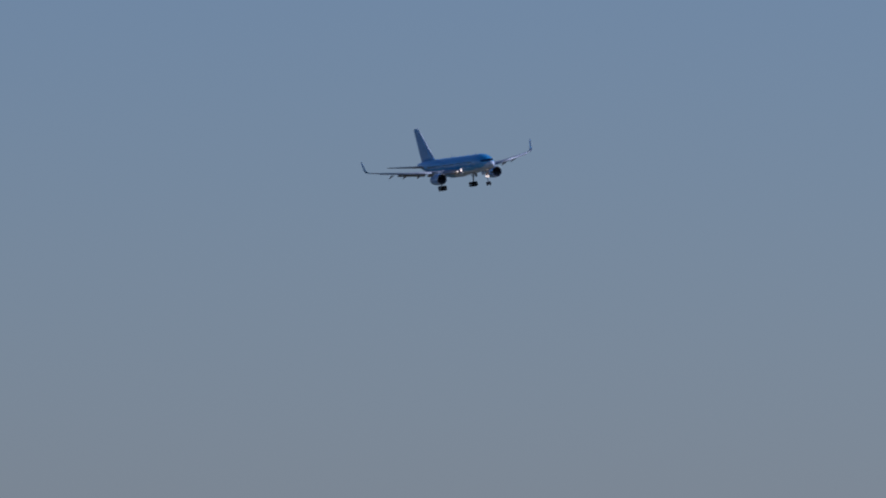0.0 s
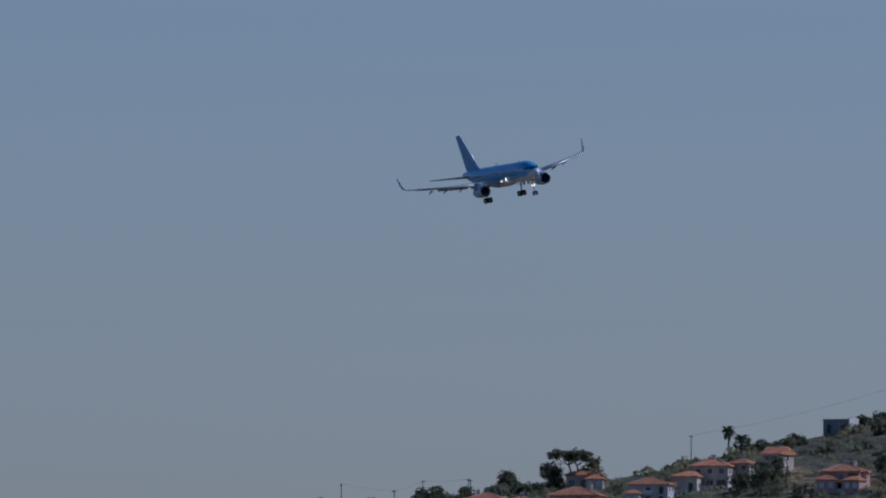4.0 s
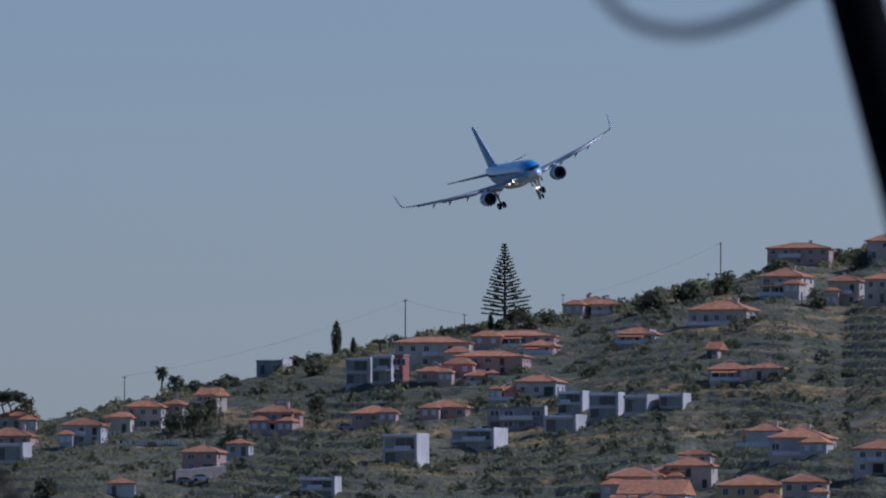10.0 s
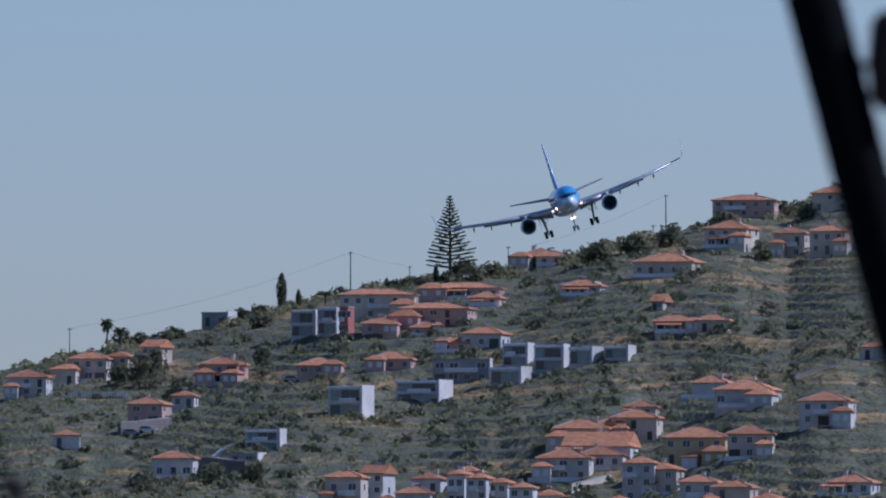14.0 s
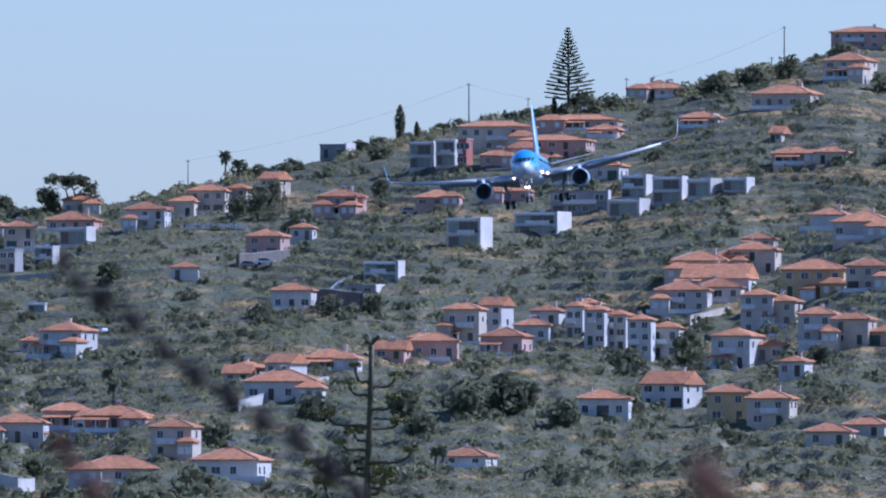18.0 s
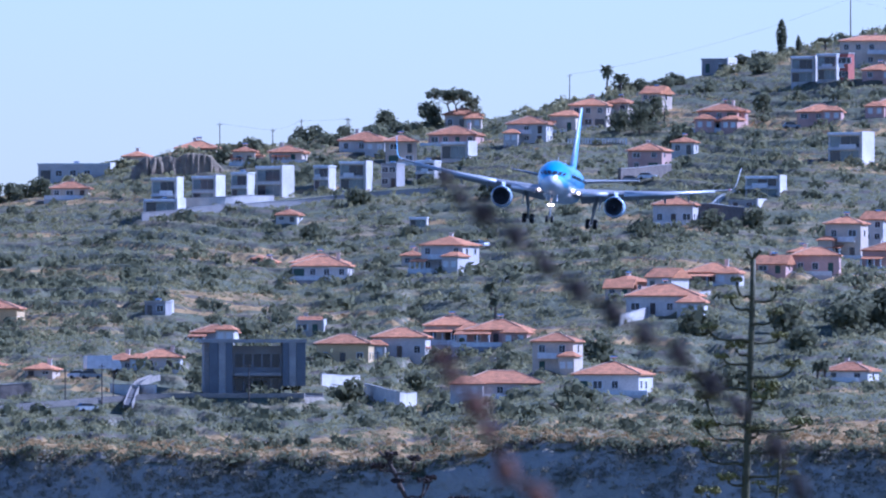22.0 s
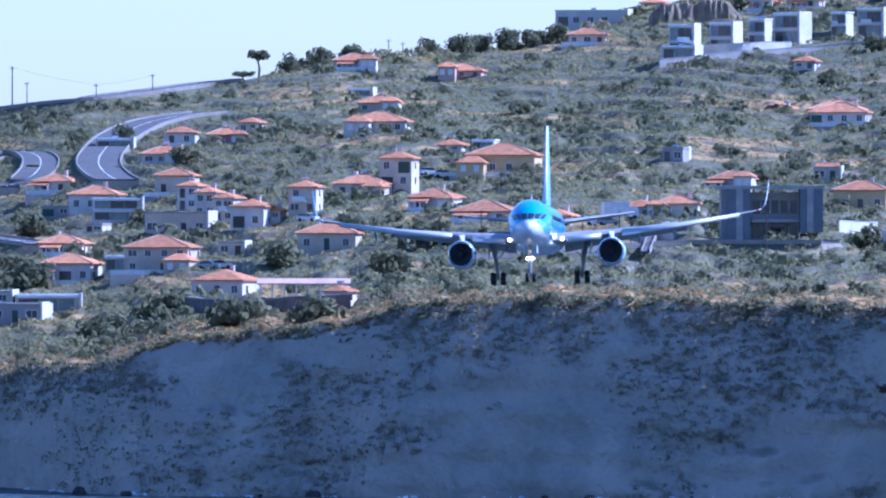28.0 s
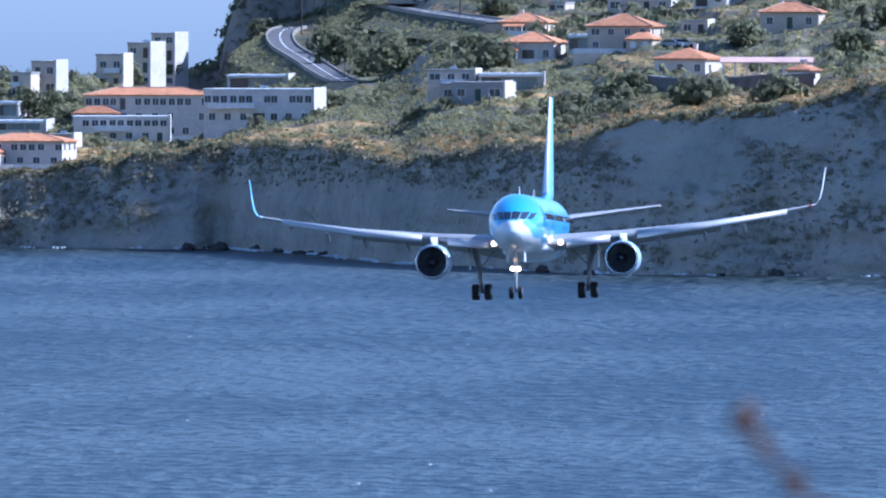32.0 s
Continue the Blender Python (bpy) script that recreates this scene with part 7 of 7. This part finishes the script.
# ---- the shore: rocks and surf ----
def shore():
    rng = np.random.RandomState(31)
    for k in range(26):
        b = rng.uniform(-6.1, -5.5) if k < 16 else rng.uniform(-6.8, -1.2)
        r = float(shore_lines(np.array(b))[1]) - rng.uniform(1, 14)
        rad = rng.uniform(0.7, 2.2) * (1.3 if k < 5 else 0.8)
        bm = bmesh.new()
        bmesh.ops.create_icosphere(bm, subdivisions=2, radius=rad)
        for v in bm.verts:
            v.co *= 0.75 + 0.5 * noise.noise(v.co * 0.9 + Vector((k * 5.1, 0, 0)))
            v.co.z *= 0.7
        ob = part("shore_rock", bm, ROCK)
        ob.matrix_basis = pose(r * math.sin(radians(b)), r * math.cos(radians(b)), 0.2)
        tagged(ob, "dark wet rock at the foot of the cliff", "rock", group="shore rocks")
    b = np.concatenate([rng.uniform(-6.1, -5.0, 900), rng.uniform(-7.4, -1.0, 1100)])
    clump = np.sin(b * 41.0) + np.sin(b * 17.0 + 1)
    b = b[(clump > 0.75) | ((np.arange(len(b)) < 900) & (clump > -0.6))]
    r = shore_lines(b)[1] - 1.0 - 9.0 * rng.rand(len(b)) ** 2
    x, y = r * np.sin(np.radians(b)), r * np.cos(np.radians(b))
    rad = 0.14 + 0.4 * rng.rand(len(b)) ** 3
    c = np.stack([x, y, np.full(len(b), 0.12)], 1)
    tagged(new("surf", quads_mesh("surf", leaf_cloud(c, rad, 10, 0.5, rng, 0.5), FOAM)), "white surf breaking along the rocky shore", "surf", kind="stuff")
    n = 90
    y = 900 + 1500 * rng.rand(n) ** 0.8
    x = rng.uniform(-0.15, 0.02, n) * y
    c = np.stack([x, y, np.full(n, 0.12)], 1)
    tagged(new("whitecaps", quads_mesh("whitecaps", leaf_cloud(c, 0.1 + 0.16 * rng.rand(n) ** 2, 6, 0.5, rng, 0.12), FOAM)), "small white wave crests on the open sea", "waves", kind="stuff")


shore()


# ---- plants, post and cable on the near bank ----
def spot(u, v, d):
    """The place d metres off: u to the right and v down, in units of 1/25400 of the distance; level lies at 284."""
    return Vector((d * u / 25400, d, 50.0 - d * (v - 284) / 25400))


GREEN_STALK = mat("agave_stalk", (0.085, 0.075, 0.025), 0.6, scale=3, vary=0.4)
SEED_HEAD = mat("agave_flower", (0.30, 0.27, 0.07), 0.8, scale=6, colour2=(0.09, 0.085, 0.03), island=0.3, bump=0)
DRY_STALK = mat("dry_stalk", (0.09, 0.06, 0.043), 0.8, scale=3, vary=0.4)
DRY_HEAD = mat("dry_flower", (0.06, 0.04, 0.03), 0.9, scale=6, vary=0.4, island=0.3, bump=0)
BUD = mat("dry_bud", (0.05, 0.036, 0.026), 0.9, scale=30)
BROWN_BUD = mat("brown_bud", (0.16, 0.075, 0.045), 0.9, scale=30)
BLACK_PAINT = mat("black_metal", (0.004, 0.004, 0.004), 0.9, scale=20, bump=0, spec=0.05)
CABLE = mat("grey_cable", (0.42, 0.42, 0.41), 0.7, scale=20, bump=0)
RUST = mat("brown_fitting", (0.03, 0.018, 0.014), 0.8, scale=20)
AGAVE_LEAF = mat("agave_leaf", (0.12, 0.17, 0.10), 0.6, scale=2, vary=0.3)


def bank_height(x, y):
    return 48.35 - min(max(y, 0), 150) * 0.045


def agave(d, top, foot, arms, stalk, head, label, thick, fruit):
    """A flowering agave: leaning stalk, side arms with flat flower heads, a rosette at the foot. arms: (along, sideways, rise)."""
    a, b = spot(*top, d), spot(*foot, d)
    down = (b - a).normalized()
    n = (a.z - bank_height(a.x, d)) / -down.z
    base = a + down * n
    t = empty("agave", *base)
    tagged(t, label, "plant")
    m = d / 25400
    bm = bmesh.new()
    pts = [(base - base) + (a - base) * f + Vector((0.012 * math.sin(f * 9), 0.01 * math.cos(f * 7), 0)) for f in np.linspace(0, 1, 24)]
    tube(bm, pts, [thick * (1.25 - 0.85 * f ** 1.5) for f in np.linspace(0, 1, 24)], 10)
    st = part("stalk", bm, stalk, t, smooth=True)
    rng = np.random.RandomState(int(d + len(arms)))
    local = a - base
    for k, (along, side, rise) in enumerate(arms):
        o = local + down * along * m
        depth = rng.uniform(-0.5, 0.5) * abs(side) * m
        e = o + Vector((side * m, depth, rise * m))
        bm = bmesh.new()
        way = Vector((side * m, depth, 0))
        lift = Vector((0, 0, rise * m))
        tube(bm, [o, o + way * 0.22 + lift * 0.16, o + way * 0.5 + lift * 0.1, o + way * 0.76 + lift * 0.22, o + way * 0.92 + lift * 0.55, e],
             [thick * 0.36, thick * 0.27, thick * 0.23, thick * 0.22, thick * 0.24, thick * 0.3], 7)
        arm = part("arm", bm, stalk, st, smooth=True)
        size = fruit * (0.45 + 0.55 * min(1.0, along / 260)) * rng.uniform(0.8, 1.15)
        c = np.array([[e.x + rng.uniform(-1, 1) * size, e.y + rng.uniform(-1, 1) * size, e.z + rng.uniform(0.15, 0.65) * size] for _ in range(22)])
        q = leaf_cloud(c, np.full(22, size * 0.34), 16, 0.42, rng, 0.8, upper=False)
        leaves("flower_head", q, st, head)
    for k in range(5):
        bm = bmesh.new()
        tube(bm, [local, local + Vector((rng.uniform(-16, 16) * m, rng.uniform(-10, 10) * m, rng.uniform(2, 20) * m))], [thick * 0.22, thick * 0.3], 6)
        part("tip_bud", bm, stalk, st)
    for k in range(26):
        an = 2 * math.pi * k * 0.382
        L, up = rng.uniform(0.8, 1.2), rng.uniform(0.25, 0.95)
        bm = bmesh.new()
        loops = []
        for f in np.linspace(0, 1, 6):
            r = 0.12 + L * f
            zc = L * up * f - 0.25 * f * f
            w = 0.11 * (1 - f) ** 0.7 + 0.004
            cx, cy = math.cos(an), math.sin(an)
            loops.append([(cx * r - cy * w * s, cy * r + cx * w * s, zc + 0.035 * abs(s) + th) for s, th in ((-1, 0), (0, -0.03), (1, 0), (0, 0.01))])
        rings(bm, loops)
        part("leaf", bm, AGAVE_LEAF, t)
    return t


agave(130, (52, 136), (38, 553), [(70, -26, 30), (92, -36, 22), (78, 46, 22), (118, 44, 20), (146, -74, 22), (150, 52, 10), (172, -24, 14), (188, -46, 12), (212, 78, 22), (232, -88, 18),
      (258, 36, 26), (268, 28, 20), (306, 96, 12), (300, -72, 52), (324, -72, 26), (318, 20, 12), (346, 58, 26), (366, -80, 34), (388, 70, 20), (402, -30, 10), (440, 60, 26), (446, -66, 30), (490, 76, 24), (500, -80, 22)],
      GREEN_STALK, SEED_HEAD, "tall agave flower stalk with flat green seed heads", 0.056, 0.095)
agave(126, (100, 478), (92, 560), [(30, 20, 22), (44, -18, 18), (60, 26, 20), (72, -30, 14), (110, 40, 20), (130, -44, 20), (180, 50, 22)],
      GREEN_STALK, SEED_HEAD, "smaller agave flower stalk beside the tall one", 0.03, 0.085)
agave(118, (-594, 492), (-475, 755), [(8, 4, 14), (22, -26, 6), (30, 34, 26), (58, -6, 12), (76, 42, 34), (84, 30, 36), (92, -46, -8), (120, 52, 24), (124, 6, 10), (150, 64, 60), (146, -84, -20), (190, -20, 8), (196, -36, -4),
      (226, 76, 60), (232, -78, -26), (252, 26, 10), (282, -62, -10), (286, 92, 40), (330, 70, 30), (340, -70, 10)],
      DRY_STALK, DRY_HEAD, "dry brown agave stalk leaning, with dark withered heads", 0.04, 0.10)


def bud_stalk(d, dots, radius, material, label):
    """A dry flower stem on the near bank, strung with buds."""
    t = empty("dry_flower_stem")
    tagged(t, label, "plant")
    rng = np.random.RandomState(int(d * 10) + len(dots))
    p = [spot(u, v, d) for u, v in dots]
    last = p[-1] + (p[-1] - p[-2]) * 1.5
    foot = Vector((last.x + 0.05, d, bank_height(0, d)))
    bm = bmesh.new()
    tube(bm, p + [last, foot], 0.00025 * d, 6)
    part("stem", bm, material, t)
    for q in p:
        bm = bmesh.new()
        bmesh.ops.create_icosphere(bm, subdivisions=2, radius=radius * rng.uniform(0.75, 1.2))
        for v in bm.verts:
            v.co *= 0.8 + 0.5 * noise.noise(v.co * 240 + q * 60)
            v.co.z *= 1.25
        bud = part("bud", bm, material, t)
        bud.location = q


bud_stalk(8.2, [(-494, -9), (-466, 28), (-425, 55), (-366, 96), (-316, 146), (-256, 191), (-196, 231), (-141, 271), (-78, 304), (-20, 361), (30, 400), (92, 470), (134, 541)], 0.0066, BUD, "dark dry flower stem strung with round buds")
bud_stalk(6.4, [(-500, 310), (-482, 340), (-440, 395), (-418, 440), (-386, 508), (-330, 556), (-280, 640)], 0.0056, BROWN_BUD, "reddish brown dry flower stem with small buds")
bud_stalk(4.7, [(-1700, 1085), (-1668, 1132), (-1612, 1200), (-1560, 1260)], 0.0050, BROWN_BUD, "brown dry flower stem with small buds on the bank")
bud_stalk(4.1, [(640, 370), (668, 395), (690, 440), (720, 500)], 0.0054, BROWN_BUD, "brown buds on a short dry stem")


def near_post():
    d = 8.0
    a, b = spot(1039, -805, d), spot(1171, -305, d)
    way = (b - a).normalized()
    foot = a + way * ((a.z - bank_height(0, d) + 0.2) / -way.z)
    top = a - way * 0.22
    t = empty("leaning_post", *foot)
    tagged(t, "black leaning metal post with a round brown fitting", "post")
    bm = bmesh.new()
    tube(bm, [(0, 0, 0), top - foot], 0.0162, 14)
    part("shaft", bm, BLACK_PAINT, t, smooth=True)
    bm = bmesh.new()
    tube(bm, [top - foot - Vector((0, 0, 0.002)), top - foot + Vector((0, 0, 0.018))], 0.0178, 14)
    part("cap", bm, BLACK_PAINT, t)
    c = spot(1194, -665, d) - foot
    bm = bmesh.new()
    loops = []
    for zz, f in ((-0.028, 0.55), (-0.0215, 0.9), (0.0, 1.0), (0.0215, 0.9), (0.028, 0.55)):
        loops.append([c + Vector((0.0166 * f * math.cos(q), 0.0166 * f * math.sin(q), zz)) for q in np.linspace(0, 6.283, 13)[:-1]])
    rings(bm, loops)
    fit = part("fitting", bm, RUST, t, "brown round fitting", smooth=True)
    bm = bmesh.new()
    tube(bm, [c, spot(1090, -650, d) - foot], 0.0025, 6)
    part("bracket", bm, RUST, fit)
    # the cable loop hangs from the post's head
    loop = [(520, -1130), (540, -1000), (566, -890), (600, -842), (652, -812), (722, -802), (795, -814), (880, -848), (950, -900), (1000, -990)]
    near = 5.6
    pts = smooth_path([spot(u, v, near).to_tuple() for u, v in loop], 5)
    cab = empty("cable")
    tagged(cab, "grey slack cable loop hanging from the black post", "cable")
    bm = bmesh.new()
    tube(bm, [tuple(q) for q in pts] + [tuple(top)], 0.0029, 8)
    part("loop", bm, CABLE, cab, smooth=True)
    bm = bmesh.new()
    tube(bm, [tuple(pts[0]), tuple(spot(560, -1400, near)), tuple(spot(900, -1500, d)), tuple(top)], 0.0029, 8)
    part("slack", bm, CABLE, cab, smooth=True)


near_post()


# ---- what moves ----
PLANE_ROWS = [
    (0.0, -176.13, 3107.8, 176.04, 23.2, 0.3, 8.3),
    (1.0, -149.10, 3043.5, 169.59, 21.9, 0.5, 9.0),
    (2.0, -121.91, 2977.0, 164.34, 20.7, 0.7, 5.9),
    (5.0, -42.06, 2773.8, 150.25, 18.1, 1.1, 16.4),
    (6.0, -19.84, 2705.6, 145.64, 16.6, 1.3, 17.7),
    (7.0, -0.23, 2637.4, 141.19, 14.9, 1.0, 18.1),
    (8.0, 16.16, 2568.4, 137.25, 12.7, 0.6, 18.7),
    (9.0, 29.66, 2499.1, 133.87, 11.5, -0.0, 17.6),
    (10.0, 40.25, 2432.2, 129.86, 8.8, -0.4, 20.9),
    (11.0, 47.93, 2367.9, 125.27, 6.2, -0.0, 23.0),
    (12.0, 52.21, 2305.4, 120.35, 3.8, -0.0, 20.5),
    (13.0, 52.97, 2238.2, 115.62, 2.1, -0.9, 18.9),
    (16.0, 41.54, 2025.4, 96.80, -2.6, -0.3, 12.0),
    (17.0, 34.12, 1955.1, 90.41, -3.5, 0.1, 10.9),
    (18.0, 24.93, 1888.8, 84.34, -4.1, 0.5, 8.8),
    (19.0, 14.74, 1825.5, 78.78, -4.5, 1.1, 1.8),
    (20.0, 3.74, 1759.6, 75.11, -5.0, 1.1, -1.5),
    (21.0, -7.52, 1693.1, 71.58, -3.7, 0.8, -2.3),
    (22.0, -18.28, 1623.5, 68.23, -2.7, 0.9, -5.5),
    (23.0, -27.99, 1555.6, 65.31, -1.7, 0.5, -5.9),
    (24.0, -36.39, 1489.8, 62.26, -1.0, -0.2, -7.9),
    (27.0, -54.77, 1292.6, 51.38, -0.1, 0.1, -0.3),
    (28.0, -60.19, 1227.7, 46.86, 0.3, 1.2, 1.4),
    (29.0, -65.36, 1160.4, 43.35, 0.9, 1.1, -5.4),
    (30.0, -70.31, 1098.0, 39.36, 1.2, 1.6, -0.1),
    (30.5, -72.47, 1064.3, 37.42, 1.3, 2.3, 1.3),
    (31.0, -74.59, 1029.8, 35.67, 1.0, 2.4, 3.6),
    (32.0, -79.27, 967.6, 32.58, 0.9, 1.6, 1.3),
]


def motions():
    walk(airliner, [(t, pose(x, y, z, 0, 0, heading) @ pose(0, 0, 0, -nose) @ pose(0, 0, 0, 0, -bank)) for t, x, y, z, heading, nose, bank in PLANE_ROWS])


motions()
